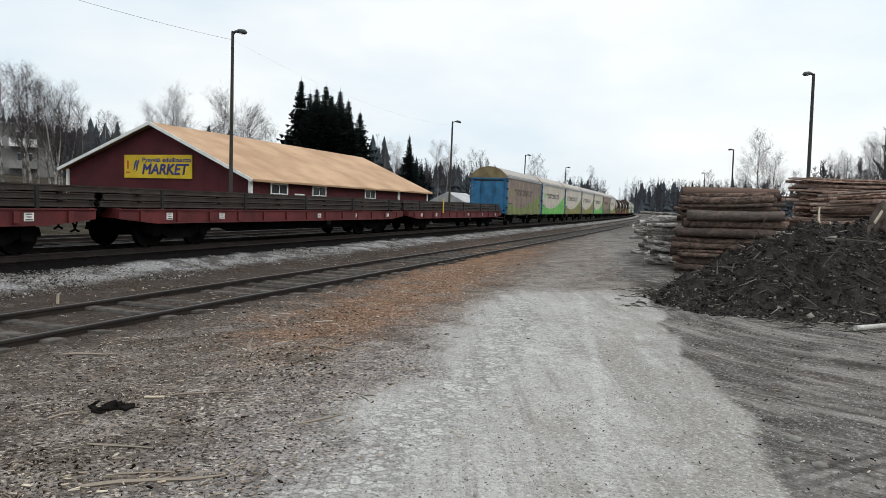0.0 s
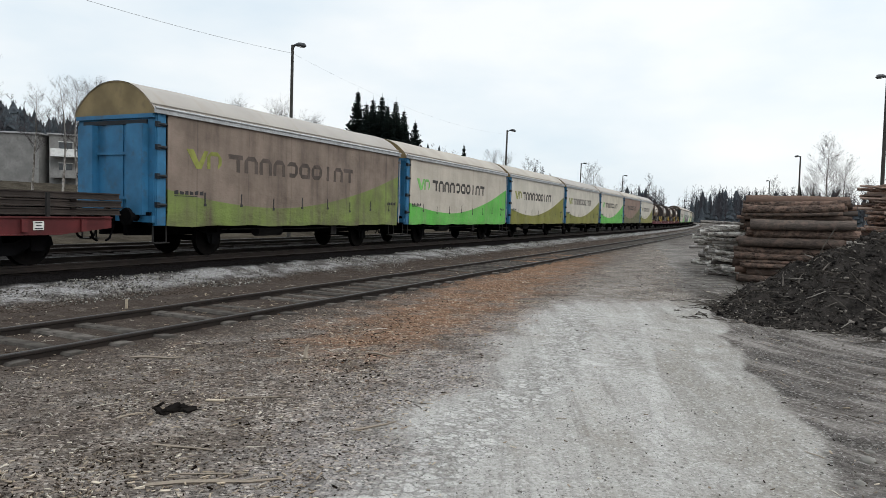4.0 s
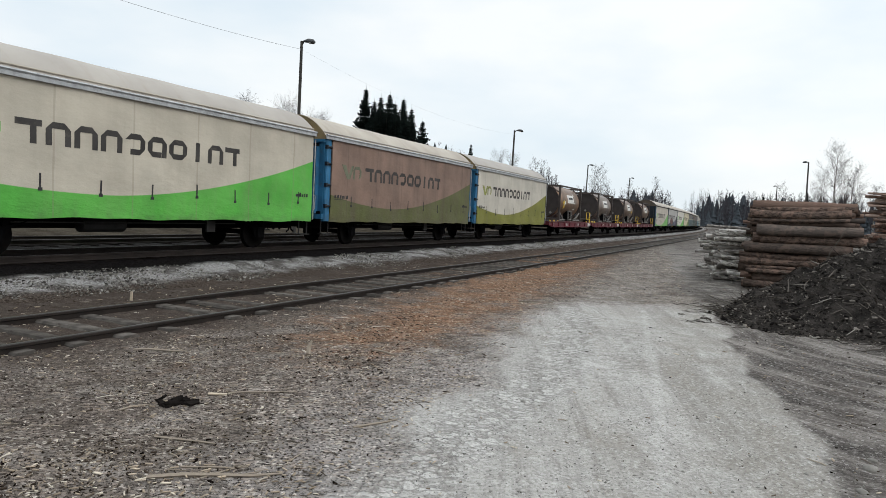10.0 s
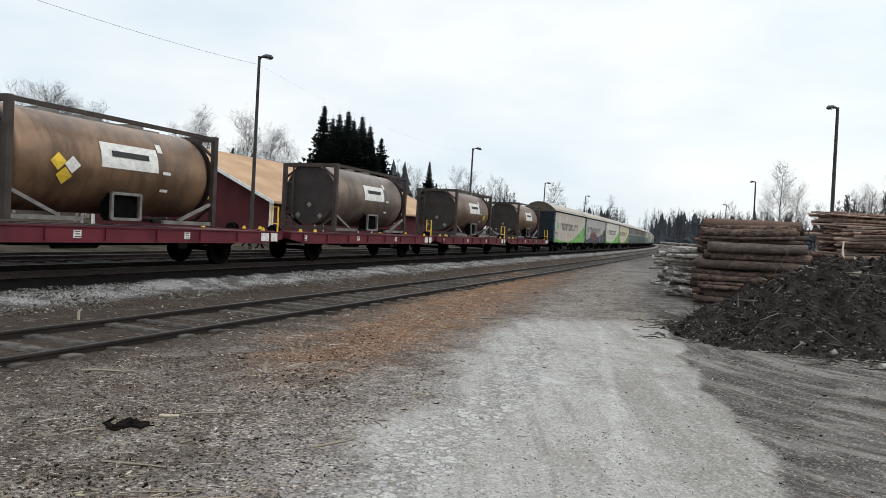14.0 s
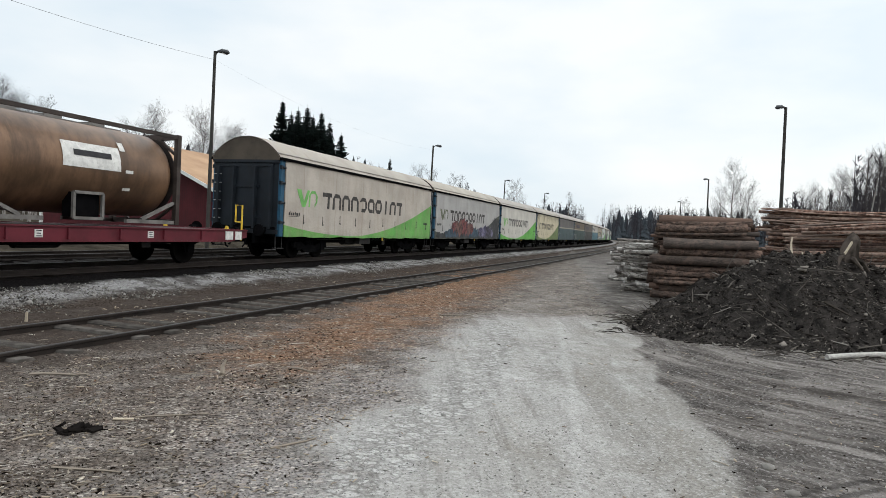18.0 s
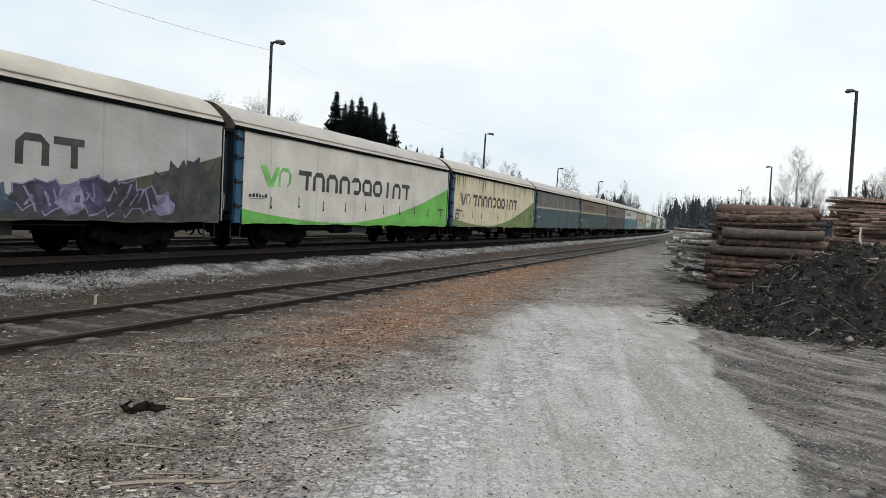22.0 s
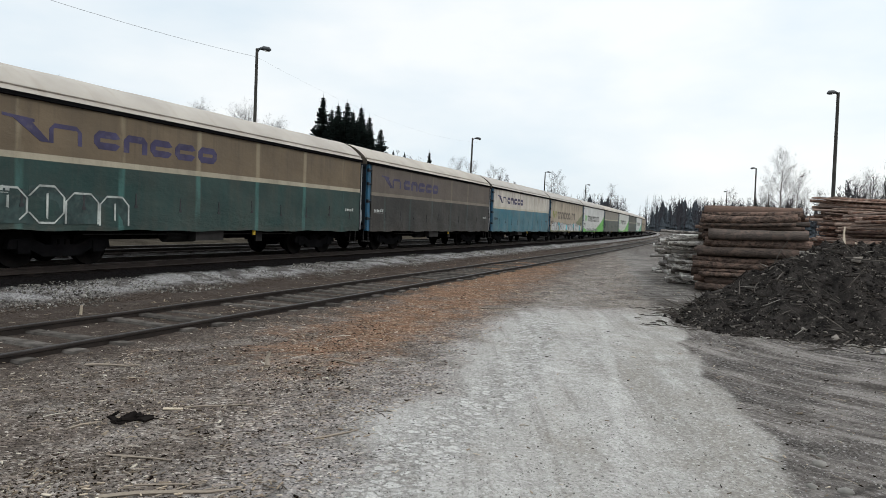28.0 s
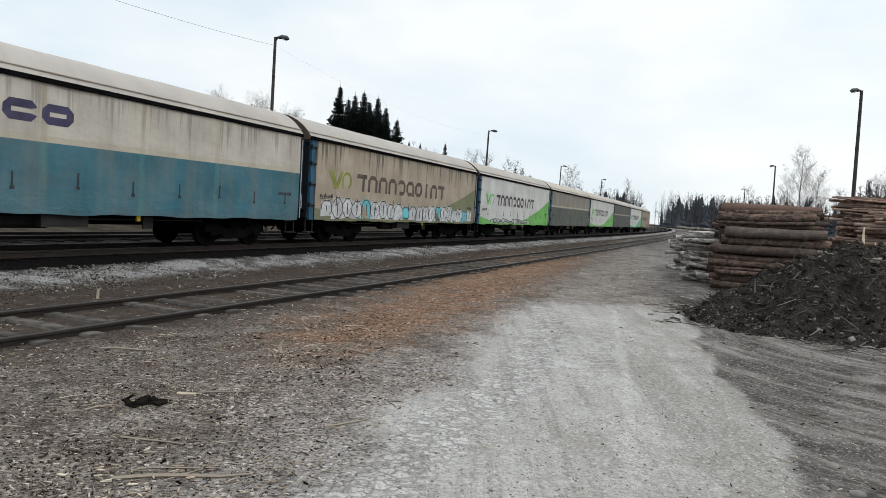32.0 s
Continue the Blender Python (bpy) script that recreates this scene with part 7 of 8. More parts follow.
def far_woods():
    """Mixed woodland along the horizon and on the hill, as one mass of small trees."""
    r = np.random.default_rng(23)
    dark, bare = Geo(), Geo()

    def conifer(x, y, z, h):
        w = h * r.uniform(0.17, 0.30)
        for k in range(6):
            f0, f1 = 0.08 + 0.15 * k, 0.08 + 0.15 * k + 0.26
            a0 = r.uniform(0, 6.28)
            n = 6
            ring_v = [(x + w * (1.05 - f0) * r.uniform(0.7, 1.3) * math.cos(a0 + 6.283 * j / n), y + w * (1.05 - f0) * r.uniform(0.7, 1.3) * math.sin(a0 + 6.283 * j / n), z + h * f0 + r.normal(0, 0.02) * h) for j in range(n)]
            dark.add(ring_v + [(x, y, z + h * min(1.0, f1))], [(j, (j + 1) % n, n) for j in range(n)])

    def leafless(x, y, z, h):
        bare.tube([(x, y, z), (x + r.normal(0, 0.2), y, z + h)], [0.012 * h, 0.02], 3, False)
        for k in range(26):
            f = r.uniform(0.25, 0.97)
            a = r.uniform(0, 6.28)
            L = h * 0.26 * (1.15 - f) * r.uniform(0.6, 1.3)
            p = Vector((x, y, z + h * f))
            e = Vector((math.cos(a), math.sin(a), r.uniform(0.9, 2.4))).normalized()
            q = p + e * L
            bare.tube([p, q], [0.05, 0.025], 3, False)
            for j in range(3):
                b = p.lerp(q, r.uniform(0.3, 1))
                bare.tube([b, b + (e + Vector((r.normal(0, 0.6), r.normal(0, 0.6), r.normal(0, 0.4)))).normalized() * L * 0.5], [0.03, 0.012], 3, False)

    def place(az, d, el_lo, el_hi, share):
        x, y = polar(az, d)
        if abs(offset_of(x, y)) < 11:
            return
        z = float(ground_z(x, y))
        h = max(3.5, EYE + d * math.tan(radians(r.uniform(el_lo, el_hi))) - z)
        if r.random() < share:
            conifer(x, y, z - 0.2, h)
        else:
            leafless(x, y, z - 0.2, h * 1.08)

    for k in range(700):
        az = r.uniform(-6, 44)
        place(az, r.uniform(260, 420), 1.2, 2.5 if az > 12 else 2.1, 0.12)
    for k in range(640):
        place(r.uniform(6, 27), r.uniform(470, 640), 1.0, 2.7, 0.12)
    for k in range(520):
        place(r.uniform(4, 44), r.uniform(430, 600), 0.7, 1.7, 0.5)
    for k in range(150):
        place(r.uniform(-6, 4.5), r.uniform(150, 230), 2.2, 3.9, 0.3)
    for k in range(90):
        place(r.uniform(33.5, 45), r.uniform(70, 110), 3.5, 7.0, 0.0)
    for k in range(300):
        place(r.uniform(-48, -5), r.uniform(150, 330), 3.2, 6.0, 0.6)
    for k in range(620):
        az = r.uniform(-50, -21)
        top = float(np.interp(az, [-50, -41, -36, -32, -27, -21], [8.6, 8.0, 6.9, 5.6, 4.7, 4.3]))
        place(az, r.uniform(125, 230), top - 2.2, top, 0.72)
    for k in range(170):
        place(r.uniform(-33, -20), r.uniform(115, 150), 3.4, 4.9, 0.85)
    for k in range(130):
        place(r.uniform(29, 46), r.uniform(75, 130), 2.2, 4.3, 0.0)
    for k in range(130):
        place(r.uniform(46, 312), r.uniform(150, 300), 3, 5, 0.5)
    thing("far_conifers", "distant conifers along the horizon, paled by haze in the colour", "woods", kind="stuff", data=dark.mesh("far_conifers", FAR_NEEDLE_HAZED, normals=False))
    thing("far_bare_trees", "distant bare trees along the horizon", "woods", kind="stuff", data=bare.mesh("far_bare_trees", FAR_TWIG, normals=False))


far_woods()


# ---- litter on the ground ----
def fast_mesh(name, verts, faces, mat):
    """A mesh from arrays: verts n x 3, faces m x k."""
    me = bpy.data.meshes.new(name)
    m, k = faces.shape
    me.vertices.add(len(verts))
    me.vertices.foreach_set("co", verts.astype(np.float32).ravel())
    me.loops.add(m * k)
    me.loops.foreach_set("vertex_index", faces.astype(np.int32).ravel())
    me.polygons.add(m)
    me.polygons.foreach_set("loop_start", np.arange(0, m * k, k, dtype=np.int32))
    me.update(calc_edges=True)
    me.materials.append(mat)
    return me


BOX_V = np.array([(-1, -1, -1), (1, -1, -1), (1, 1, -1), (-1, 1, -1), (-1, -1, 1), (1, -1, 1), (1, 1, 1), (-1, 1, 1)], float) / 2
BOX_F = np.array([(3, 2, 1, 0), (4, 5, 6, 7), (0, 1, 5, 4), (1, 2, 6, 5), (2, 3, 7, 6), (3, 0, 4, 7)])
OCT_V = np.array([(1, 0, 0), (-1, 0, 0), (0, 1, 0), (0, -1, 0), (0, 0, 1), (0, 0, -1)], float)
OCT_F = np.array([(0, 2, 4), (2, 1, 4), (1, 3, 4), (3, 0, 4), (2, 0, 5), (1, 2, 5), (3, 1, 5), (0, 3, 5)])


def scatter(name, base_v, base_f, xs, ys, zs, sizes, tilt, mat, r, jitter=0.2):
    n = len(xs)
    yaw, t1, t2 = r.uniform(0, 2 * np.pi, n), r.normal(0, tilt, n), r.normal(0, tilt, n)
    v = base_v[None] * sizes[:, None, :] * (1 + r.normal(0, jitter, (n, len(base_v), 1)))
    c, s = np.cos(t1), np.sin(t1)
    v = np.stack([v[..., 0] * c[:, None] - v[..., 2] * s[:, None], v[..., 1], v[..., 0] * s[:, None] + v[..., 2] * c[:, None]], -1)
    c, s = np.cos(t2), np.sin(t2)
    v = np.stack([v[..., 0], v[..., 1] * c[:, None] - v[..., 2] * s[:, None], v[..., 1] * s[:, None] + v[..., 2] * c[:, None]], -1)
    c, s = np.cos(yaw), np.sin(yaw)
    v = np.stack([v[..., 0] * c[:, None] - v[..., 1] * s[:, None], v[..., 0] * s[:, None] + v[..., 1] * c[:, None], v[..., 2]], -1)
    v = v + np.stack([xs, ys, zs], -1)[:, None, :]
    f = base_f[None] + (np.arange(n) * len(base_v))[:, None, None]
    return fast_mesh(name, v.reshape(-1, 3), f.reshape(-1, base_f.shape[1]), mat)


def spread_points(n, r, d0, d1, az0=-44, az1=46, power=1.0):
    """Places before the viewer, denser close by."""
    q = r.random(n)
    d = d0 * (d1 / d0) ** (q ** power)
    az = np.radians(r.uniform(az0, az1, n))
    return d * np.sin(az), d * np.cos(az)


def zone(x, y):
    """1 on the packed road, 2 on the churned soil to its right, 0 on the litter."""
    left, right = -1.75 + 0.23 * y, 1.42 + 0.208 * y
    k = np.zeros(len(x), int)
    k[(x > left) & (x < right) & (y < 15)] = 1
    k[x >= right] = 2
    return k


def make_litter():
    r = np.random.default_rng(41)
    # bark chips
    x, y = spread_points(80000, r, 3.2, 34)
    u, k = offset_of(x, y), zone(x, y)
    gap = (-1.75 + 0.23 * y) - x
    keep = (u > 4.4) & (r.random(len(x)) < np.where(k == 0, (0.08 + 0.5 * ease(gap, 0.0, 2.2)) * (0.30 + 0.70 * ease(u, 7.6, 9.6)) * np.clip(2.6 * lattice(x, y, 63, 0.8) - 0.55, 0.1, 1.3), np.where(k == 1, 0.008, 0.06)))
    keep &= ~((np.abs(u - SIDING_U) < 0.75) & (r.random(len(x)) < 0.5))
    x, y, u = x[keep], y[keep], u[keep]
    d = np.hypot(x, y)
    L = np.minimum(np.exp(r.normal(-4.4, 0.6, len(x))), 0.035) * (0.85 + 0.05 * d)
    size = np.stack([L, L * r.uniform(0.10, 0.4, len(x)), np.full(len(x), 0.006) + 0.05 * L], -1)
    z = ground_z(x, y) + 0.004
    rust = np.exp(-((x - (-3.6 + 0.23 * y)) / (1.0 + 0.05 * y)) ** 2) * ease(y, 5, 11)
    orange = r.random(len(x)) < 0.75 * rust
    black = r.random(len(x)) < 0.3
    dark_mat = chips_mat("dark_wet_bark", (0.008, 0.006, 0.005), (0.03, 0.023, 0.018), (0.06, 0.046, 0.036))
    thing("dark_bark_litter", "dark wet bark flakes strewn over the yard", "bark litter", kind="stuff",
          data=scatter("dark_bark_litter", BOX_V, BOX_F, x[black], y[black], z[black], size[black] * 1.15, 0.25, dark_mat, r))
    x, y, z, size, orange = x[~black], y[~black], z[~black], size[~black], orange[~black]
    for name, pick, mat, label in (("bark_litter", ~orange, CHIP, "grey-brown bark chips strewn over the yard"),
                                   ("orange_bark_litter", orange, CHIP_RUST, "orange-brown bark chips strewn by the siding")):
        thing(name, label, "bark litter", kind="stuff", data=scatter(name, BOX_V, BOX_F, x[pick], y[pick], z[pick], size[pick], 0.25, mat, r))
    # pale splinters, thickest by the siding
    x, y = spread_points(12000, r, 3.2, 40)
    u, k = offset_of(x, y), zone(x, y)
    clump = lattice(x, y, 61, 0.9) + 0.6 * lattice(x, y, 62, 0.3)
    keep = (u > 4.6) & (clump > 0.75) & (r.random(len(x)) < np.where(k == 0, 0.75, np.where(k == 1, 0.02, 0.10))) & (mound_z(x, y) < 0.05)
    x, y = x[keep], y[keep]
    L = np.minimum(np.exp(r.normal(-3.75, 0.6, len(x))), 0.055) * (0.75 + 0.075 * np.hypot(x, y))
    thing("wood_splinters", "thin pale wood splinters strewn over the litter", "splinters", kind="stuff",
          data=scatter("wood_splinters", BOX_V, BOX_F, x, y, ground_z(x, y) + 0.012, np.stack([L, L * r.uniform(0.05, 0.22, len(x)) + 0.003, np.full(len(x), 0.005)], -1), 0.12, SPLINTER, r, 0.1))
    # pebbles on the road and the churned soil
    x, y = spread_points(26000, r, 3.0, 20)
    k = zone(x, y)
    keep = (k > 0) & (offset_of(x, y) > 9) & (mound_z(x, y) < 0.05)
    x, y = x[keep], y[keep]
    q = np.exp(r.normal(-5.65, 0.5, len(x))) * (1 + 0.04 * np.hypot(x, y))
    thing("road_pebbles", "small grey pebbles on the gravel road", "pebbles", kind="stuff",
          data=scatter("road_pebbles", OCT_V, OCT_F, x, y, ground_z(x, y), np.stack([q * 1.2, q, q * 0.6], -1), 0.3, PEBBLE, r, 0.25))
    # ballast stones along the shoulder
    n = 42000
    s, u = 5 + 70 * r.random(n) ** 1.6, r.uniform(2.1, 4.6, n)
    x, y, _ = along(s, u)
    patch = (lattice(x, y, 51, 1.3) + 0.5 * lattice(x, y, 52, 0.4)) * (1 - 0.8 * np.abs(u - 3.2) / 1.4) > 0.42
    x, y, s, u = x[patch], y[patch], s[patch], u[patch]
    n = len(x)
    z = np.interp(u, [1.6, 2.0, 2.4, 2.8, 3.3, 3.8, 4.3, 4.9], [0.175, 0.165, 0.135, 0.09, 0.03, -0.02, -0.075, -0.11])
    q = np.exp(r.normal(-4.35, 0.4, n))
    thing("ballast_stones", "loose pale crushed stone on the ballast shoulder", "stones", kind="stuff",
          data=scatter("ballast_stones", OCT_V, OCT_F, x, y, z, np.stack([q * 1.2, q, q * 0.8], -1), 0.6, SHOULDER, r, 0.3))


make_litter()


def stick_geo(g, p, yaw, length, rad, r, lift=0.0, bend=0.12, pitch=0.0):
    n = 4
    q, a = [Vector(p)], yaw
    for k in range(n):
        a += r.normal(0, bend)
        q.append(q[-1] + Vector((math.cos(a) * math.cos(pitch), math.sin(a) * math.cos(pitch), math.sin(pitch))) * length / n)
    if pitch == 0.0:
        q = [Vector((v.x, v.y, float(ground_z(v.x, v.y)) + rad * 0.7 + lift * abs(math.sin(k)))) for k, v in enumerate(q)]
    g.tube(q, [rad, rad * 1.05, rad * 0.9, rad * 0.75, rad * 0.5], 5)


PALE_WOOD = worn("pale_split_wood", (0.44, 0.37, 0.28), 5, 0.2, (0.2, 0.16, 0.12), 0.4, 0.85)


def make_sticks():
    r = np.random.default_rng(43)
    g = Geo()
    xs, ys = spread_points(3400, r, 3.2, 26)
    us, ks = offset_of(xs, ys), zone(xs, ys)
    for x, y, u, k in zip(xs, ys, us, ks):
        if u < 4.8 or (k == 1 and r.random() < 0.985) or (k == 2 and r.random() < 0.9) or float(mound_z(np.array(x), np.array(y))) > 0.02:
            continue
        stick_geo(g, (x, y, 0), r.uniform(0, 6.28), float(np.exp(r.normal(-2.6, 0.55))), float(r.uniform(0.0018, 0.005)), r, 0.006, 0.05)
    thing("scattered_twigs", "dry twigs and bark strips strewn over the yard", "twigs", kind="stuff", data=g.mesh("scattered_twigs", STICK))
    # sticks that can be told apart
    for x, y, yaw, L, rad, label in (
            (-2.05, 3.72, 0.45, 0.8, 0.014, "grey broken branch lying on bark litter"), (-1.95, 3.95, 0.15, 0.42, 0.007, "pale dry stick on a broken branch"),
            (-1.75, 3.8, 0.9, 0.32, 0.006, "pale dry stick on a broken branch"), (-2.35, 5.62, 0.02, 0.6, 0.008, "thin dry branch beside a wood chip"),
            (-4.15, 7.2, 0.12, 0.6, 0.015, "flat grey slab of wood by the siding"), (-1.45, 7.7, -0.5, 0.4, 0.014, "short dark stick on orange chips"),
            (-3.0, 5.0, 1.0, 0.24, 0.009, "pale stick beside a dark bark clump"), (-1.05, 4.9, 0.7, 0.4, 0.009, "pale dry twig at the road's edge"),
            (0.4, 13.2, 0.05, 0.7, 0.01, "dark thin stick across the road"), (-2.4, 4.45, -0.2, 0.5, 0.009, "pale dry twig on bark litter")):
        g = Geo()
        stick_geo(g, (x, y, 0), yaw, L, rad, r, 0.004, 0.14)
        thing("stick", label, "stick", data=g.mesh("stick", STICK), group="loose sticks")
    g = Geo()
    g.tube([(0, 0, 0), (0.03, 0.0, 0.05), (0.02, 0.02, 0.12), (0.05, 0.03, 0.19)], [0.028, 0.035, 0.024, 0.012], 6)
    g.tube([(0.02, 0, 0.05), (-0.05, 0.01, 0.08)], [0.015, 0.006], 5)
    thing("splinter", "upright pale splinter of wood in the litter", "stick", pose(-2.12, 7.2, float(ground_z(-2.12, 7.2)) - 0.02), data=g.mesh("splinter", STICK))
    g = Geo()
    g.box((0, 0, 0.010), (0.16, 0.032, 0.010), Euler((0.1, 0.05, 0.3)).to_matrix())
    thing("wood_chip", "large pale wood chip lying on bark litter", "wood chip", pose(-2.42, 5.55, float(ground_z(-2.42, 5.55))), data=g.mesh("wood_chip", PALE_WOOD))
    # dark clump of bark
    r2 = np.random.default_rng(5)
    g = Geo()
    for k in range(22):
        g.box((r2.normal(0, 0.085), r2.normal(0, 0.04), r2.uniform(-0.005, 0.03)), (r2.uniform(0.06, 0.16), r2.uniform(0.03, 0.07), 0.02), Euler((r2.normal(0, 0.22), r2.normal(0, 0.22), r2.uniform(0, 6))).to_matrix())
    thing("bark_clump", "dark clump of wet bark on the litter", "bark", kind="stuff", at= pose(-2.66, 5.25, float(ground_z(-2.66, 5.25)) + 0.005, 0, 0, 10), data=g.mesh("bark_clump", SLEEPER_DARK))
    g = Geo()
    g.box((0, 0, 0.10), (0.04, 0.025, 0.20), Euler((0.05, 0.08, 0)).to_matrix(), 0, 0.8)
    thing("marker_peg", "short pale wooden marker peg beside the siding", "peg", pose(-6.2, 10.62, -0.12), data=g.mesh("marker_peg", PALE_WOOD))
    for k, (x, y, q) in enumerate(((2.96, 5.57, 0.026), (2.77, 4.98, 0.05), (2.48, 4.53, 0.036), (2.89, 5.18, 0.030), (2.66, 4.45, 0.045))):
        b = np.random.default_rng(60 + k)
        bm = bmesh.new()
        bmesh.ops.create_icosphere(bm, subdivisions=2, radius=q)
        for v in bm.verts:
            v.co = Vector((v.co.x * 1.3, v.co.y, v.co.z * 0.6)) * (1 + b.normal(0, 0.06))
        me = bpy.data.meshes.new("rock")
        bm.to_mesh(me)
        bm.free()
        me.materials.append(STONE)
        thing("rock", "grey fist-sized rock in the churned soil", "rock", pose(x, y, float(ground_z(x, y)) + q * 0.05, 0, 0, 50 * k), "loose rocks", data=smoothed(me, 60))


make_sticks()


def on_mound(x, y):
    return float(ground_z(x, y) + mound_z(np.array(x), np.array(y))) - 0.05


BRANCH = chips_mat("grey_broken_branches", (0.04, 0.035, 0.031), (0.135, 0.12, 0.105), (0.34, 0.315, 0.28))


DARK_BRANCH = chips_mat("dark_broken_branches", (0.018, 0.015, 0.013), (0.075, 0.064, 0.055), (0.16, 0.14, 0.12))
STUMP_BARK = tree_bark("stump_bark", (0.085, 0.07, 0.06), (0.025, 0.021, 0.018))


def make_mound_waste():
    r = np.random.default_rng(47)
    # branches sticking out
    n = 0
    while n < 46:
        x, y = r.uniform(4.2, 11.5), r.uniform(9.8, 14.2)
        if float(mound_z(np.array(x), np.array(y))) < 0.12:
            continue
        g = Geo()
        L, rad = float(np.exp(r.normal(-1.0, 0.4))), float(r.uniform(0.006, 0.014))
        a = r.uniform(0, 6.28)
        pitch = r.normal(0.05, 0.22) if n % 5 else r.uniform(0.5, 1.2)
        stick_geo(g, (0, 0, 0), a, L, rad, r, 0, 0.3, pitch if abs(pitch) > 0.01 else 0.05)
        thing("branch", "broken bare branch sticking out of the bark mound", "branch", pose(x, y, on_mound(x, y) + rad), "branches in the mound", data=g.mesh("branch", BRANCH))
        n += 1
    # larger sticks along the crest and the slope
    for x, y, a, L, rad, pitch, mat in ((7.75, 13.6, 1.1, 0.75, 0.03, 1.0, PALE_WOOD), (8.0, 13.5, 1.4, 0.3, 0.02, 0.9, PALE_WOOD), (7.0, 12.2, -0.4, 1.1, 0.014, -0.05, BRANCH),
                                        (6.2, 12.0, 0.35, 1.0, 0.014, 0.3, BRANCH), (7.1, 11.3, -1.2, 0.5, 0.026, -0.4, DARK_BRANCH), (5.3, 12.6, 1.1, 0.45, 0.013, 0.6, BRANCH),
                                        (5.5, 12.4, 1.2, 0.4, 0.012, 0.5, BRANCH), (5.5, 11.5, 0.1, 0.9, 0.014, 0.03, BRANCH), (4.6, 12.7, 0.3, 0.8, 0.016, 0.05, DARK_BRANCH),
                                        (7.2, 10.5, 0.35, 0.6, 0.016, 0.15, BRANCH), (8.3, 10.9, 0.5, 0.6, 0.016, 0.2, DARK_BRANCH), (9.1, 12.3, 1.7, 0.7, 0.014, 1.2, BRANCH), (9.4, 11.6, 1.5, 0.6, 0.012, 1.3, BRANCH)):
        g = Geo()
        stick_geo(g, (0, 0, 0), a, L, rad, r, 0, 0.16, pitch)
        thing("branch", "thick broken stick lying on the bark mound", "branch", pose(x, y, on_mound(x, y) + rad), "branches in the mound", data=g.mesh("branch", mat))
    g, dark_g = Geo(), Geo()
    n = 0
    while n < 3600:
        x, y = r.uniform(3.6, 12.5), r.uniform(9.4, 14.6)
        n += 1
        if float(mound_z(np.array(x), np.array(y))) < 0.03:
            continue
        stick_geo(dark_g if n % 3 else g, (x, y, on_mound(x, y) + 0.01), r.uniform(0, 6.28), float(np.exp(r.normal(-1.75, 0.5))), float(r.uniform(0.003, 0.010)), r, 0, 0.25, r.normal(0.02, 0.3) + 0.011)
    n = 0
    while n < 260:
        f = r.random()
        a, q = r.uniform(2.6, 5.2), 2.55 + abs(r.normal(0, 0.35))
        x, y = 7.0 + q * math.cos(a) + 2 * max(0, f - 0.7), 12.75 + q * math.sin(a)
        n += 1
        if float(mound_z(np.array(x), np.array(y))) > 0.15:
            continue
        stick_geo(g, (x, y, 0), r.uniform(0, 6.28), float(np.exp(r.normal(-1.5, 0.6))), float(r.uniform(0.004, 0.012)), r, 0.02, 0.2)
    thing("mound_twigs", "tangled pale twigs and roots over the mound", "twigs", kind="stuff", data=g.mesh("mound_twigs", BRANCH))
    thing("mound_dark_twigs", "tangled dark brown twigs over the mound", "twigs", kind="stuff", data=dark_g.mesh("mound_dark_twigs", DARK_BRANCH))
    x, y = r.uniform(3.2, 15, 90000), r.uniform(8.5, 17, 90000)
    k = mound_z(x, y) + 0.16 * (lattice(x, y, 71, 0.4) - 0.45) * (np.hypot(x - 7.0, y - 12.75) < 3.6) > 0.01
    x, y = x[k], y[k]
    L = np.exp(r.normal(-4.2, 0.7, len(x)))
    z = ground_z(x, y) + mound_z(x, y) - 0.045
    m = chips_mat("dark_bark_waste", (0.010, 0.009, 0.0085), (0.055, 0.049, 0.045), (0.27, 0.24, 0.21))
    thing("mound_bark", "dark lumps of bark and soil on the mound", "bark litter", kind="stuff",
          data=scatter("mound_bark", BOX_V, BOX_F, x, y, z, np.stack([L, L * r.uniform(0.25, 0.8, len(x)), L * r.uniform(0.15, 0.5, len(x))], -1), 0.6, m, r))
    # stump on the ridge
    x, y = 8.72, 13.2
    root = thing("stump", "torn dark tree stump with roots on the mound", "stump", pose(x, y, on_mound(x, y) - 0.02, 0, 10, 20))
    g = Geo()
    g.tube([(0, 0, -0.3), (0.0, 0, 0.0), (0.03, 0.02, 0.25), (0.07, 0.02, 0.42), (0.06, 0.03, 0.52), (0.02, 0.03, 0.60)], [0.26, 0.21, 0.17, 0.15, 0.10, 0.02], 9)
    part("trunk", g.mesh("trunk", STUMP_BARK), root)
    for k in range(6):
        a = k * 1.05
        g = Geo()
        g.tube([(0.05 * math.cos(a), 0.05 * math.sin(a), 0.05), (0.26 * math.cos(a), 0.26 * math.sin(a), 0.0), (0.45 * math.cos(a + 0.3), 0.45 * math.sin(a + 0.3), -0.2)], [0.09, 0.05, 0.02], 6)
        part("stump_root", g.mesh("stump_root", STUMP_BARK), root)
    g = Geo()
    g.bar((-0.34, -0.16, 0.08), (-0.16, -0.14, 0.36), 0.02, 0.05)
    part("torn_splinter", g.mesh("torn_splinter", PALE_WOOD), root, "pale torn splinter")
    # birch pole at the foot
    g = Geo()
    a, b = Vector((6.25, 9.80, 0)), Vector((10.3, 11.22, 0))
    pts = []
    for k in range(9):
        v = a.lerp(b, k / 8)
        pts.append((v.x, v.y, float(ground_z(v.x, v.y)) + 0.04 + 0.01 * math.sin(k)))
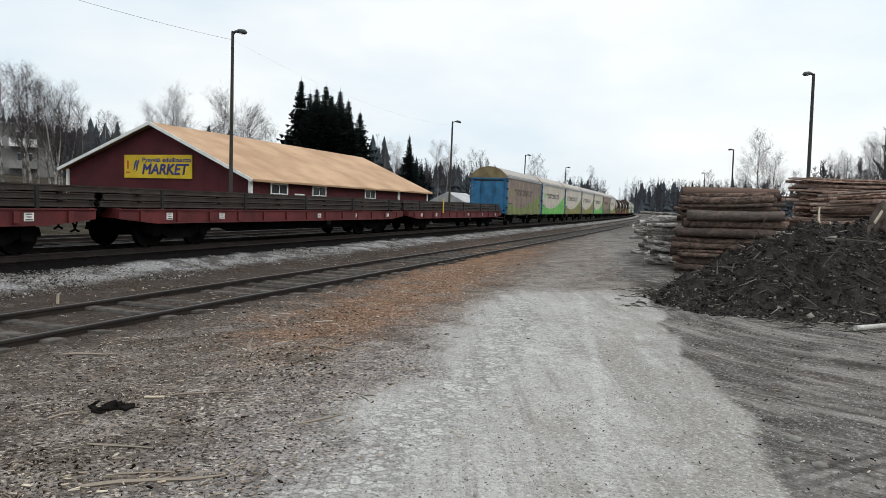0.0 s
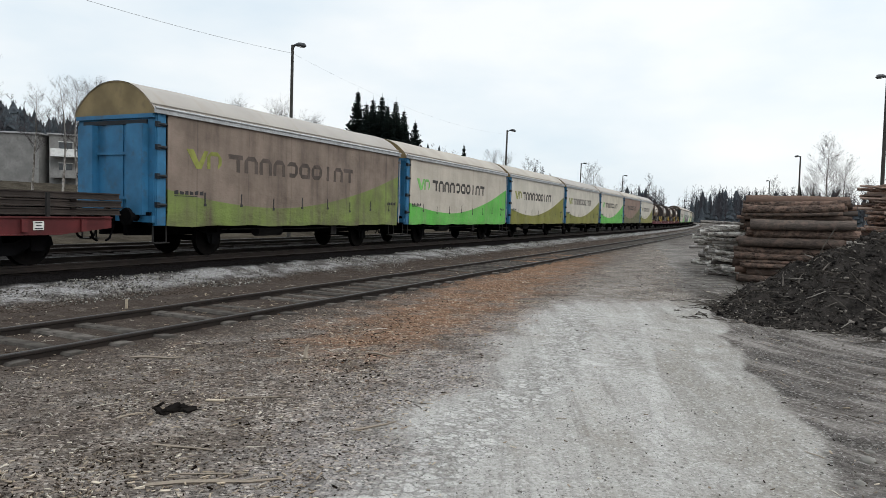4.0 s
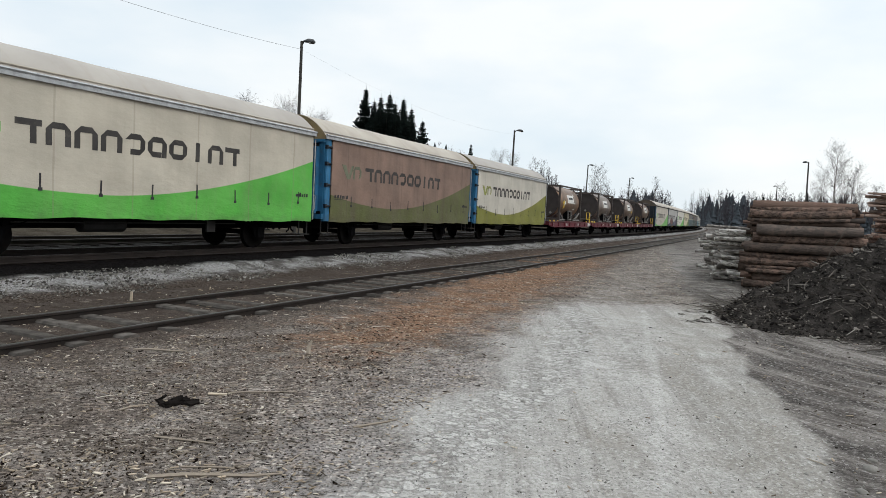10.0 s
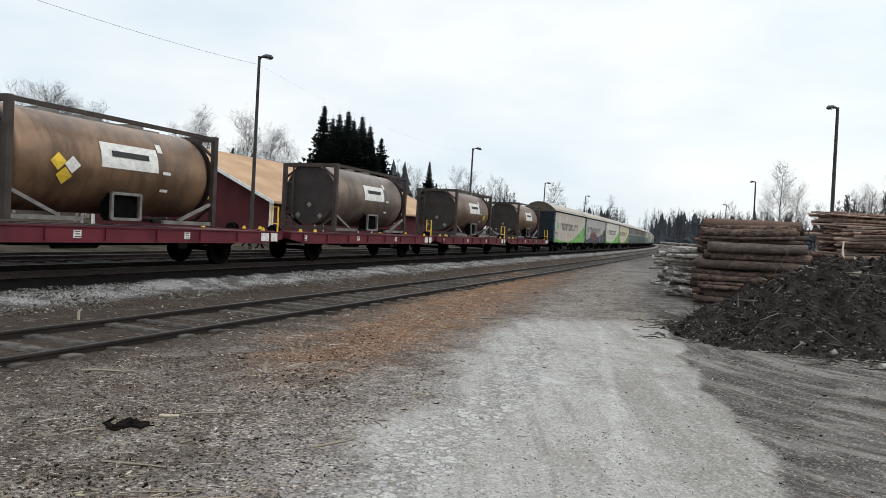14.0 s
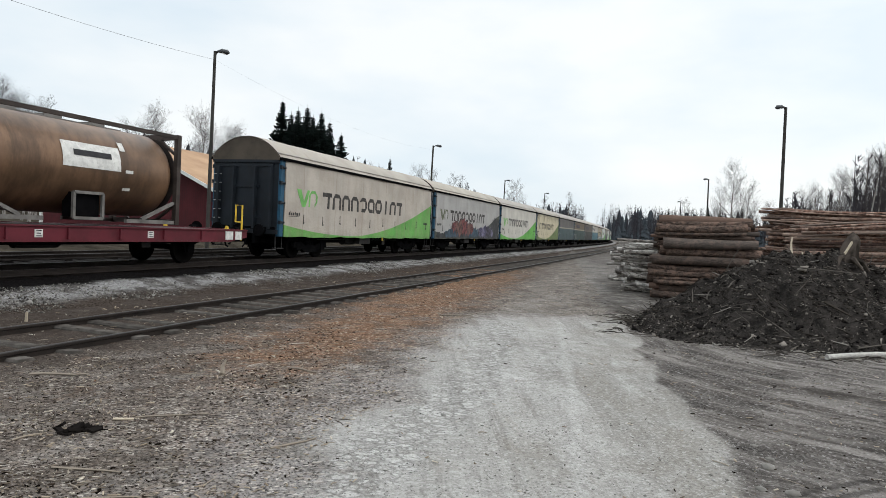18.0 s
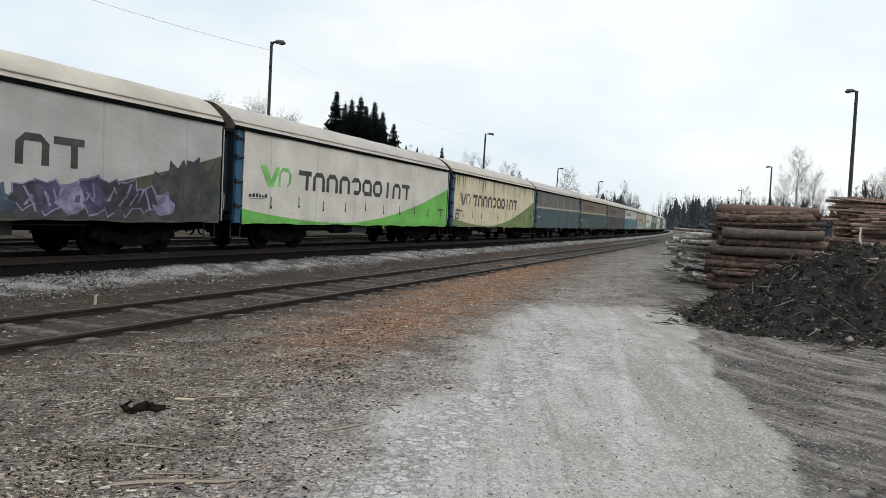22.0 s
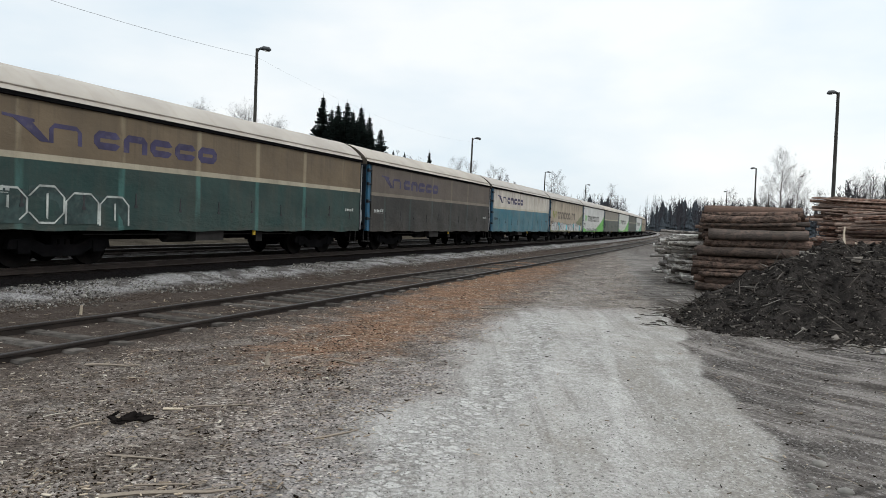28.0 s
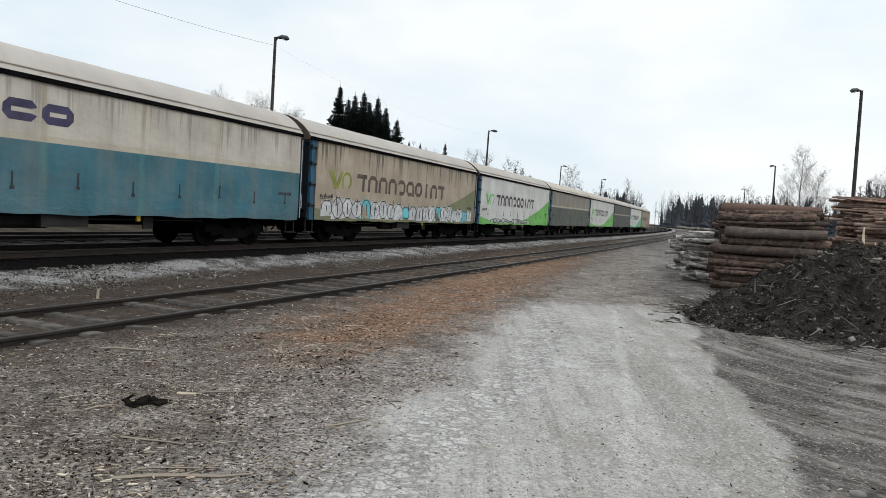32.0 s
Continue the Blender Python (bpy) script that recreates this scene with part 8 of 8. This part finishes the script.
    g.tube(pts, [0.042, 0.041, 0.041, 0.04, 0.04, 0.038, 0.037, 0.036, 0.034], 10)
    thing("birch_pole", "white birch trunk lying at the mound's foot", "log", data=smoothed(g.mesh("birch_pole", BIRCH_LOG)))
    # warning sign
    x, y = 8.75, 11.68
    z = on_mound(x, y)
    root = thing("warning_sign", "yellow-green warning sign on a thin dark post", "sign", pose(x, y, z - 0.1, 0, 0, -37))
    top = 1.34 - z + 0.1
    part("post", Geo().cyl((0, 0.03, 0), (0, 0.03, top + 0.1), 0.025, n=8).mesh("post", UNDER_GREY), root)
    m = worn("sign_lime", (0.36, 0.37, 0.05), 3, 0.15, (0.2, 0.2, 0.06), 0.3, 0.5)
    board = part("board", Geo().prism([(-0.24, top - 0.2), (0.23, top - 0.2), (0.23, top + 0.2), (-0.12, top + 0.2), (-0.24, top + 0.11)], -0.012, 0.0).mesh("board", m), root)
    for k, w in enumerate((0.3, 0.16, 0.3)):
        part("text_bar", Geo().box((0.0, -0.016, top - 0.02 - 0.07 * k), (w, 0.006, 0.028)).mesh("text_bar", DARK_MARK), board)
    part("text_bar", Geo().box((0.02, -0.016, top + 0.11), (0.1, 0.006, 0.07)).mesh("text_bar", DARK_MARK), board)


make_mound_waste()


# ---- movement ----
def travelled(t):
    return float(np.interp(t, (0, 3, 6, 9, 13, 19, 23, 24.2, 28, 32), (0, 26.93, 54.46, 82.2, 119.37, 174.88, 211.72, 222.91, 257.7, 294.42)))


def motions():
    for ob, mid, reach in ROLLING:
        rows = []
        for k in range(33):
            s = mid - travelled(k)
            xa, ya, _ = along(s - reach)
            xb, yb, _ = along(s + reach)
            rows.append((float(k), pose((xa + xb) / 2, (ya + yb) / 2, RAIL_Z, 0, 0, math.degrees(math.atan2(yb - ya, xb - xa)))))
        walk(ob, rows)
    for (x, z), sets in SPIN.items():
        rows = []
        for k in range(481):
            t = k / 15.0
            rows.append((t, pose(x, 0, z, 0, 0, 0) @ Matrix.Rotation(-travelled(t) / 0.455, 4, "Y")))
        walk(sets[0], rows)
        keys = sets[0].animation_data
        for ob in sets[1:]:
            ob.rotation_mode = "QUATERNION"
            ob.animation_data_create()
            ob.animation_data.action, ob.animation_data.action_slot = keys.action, keys.action_slot


motions()
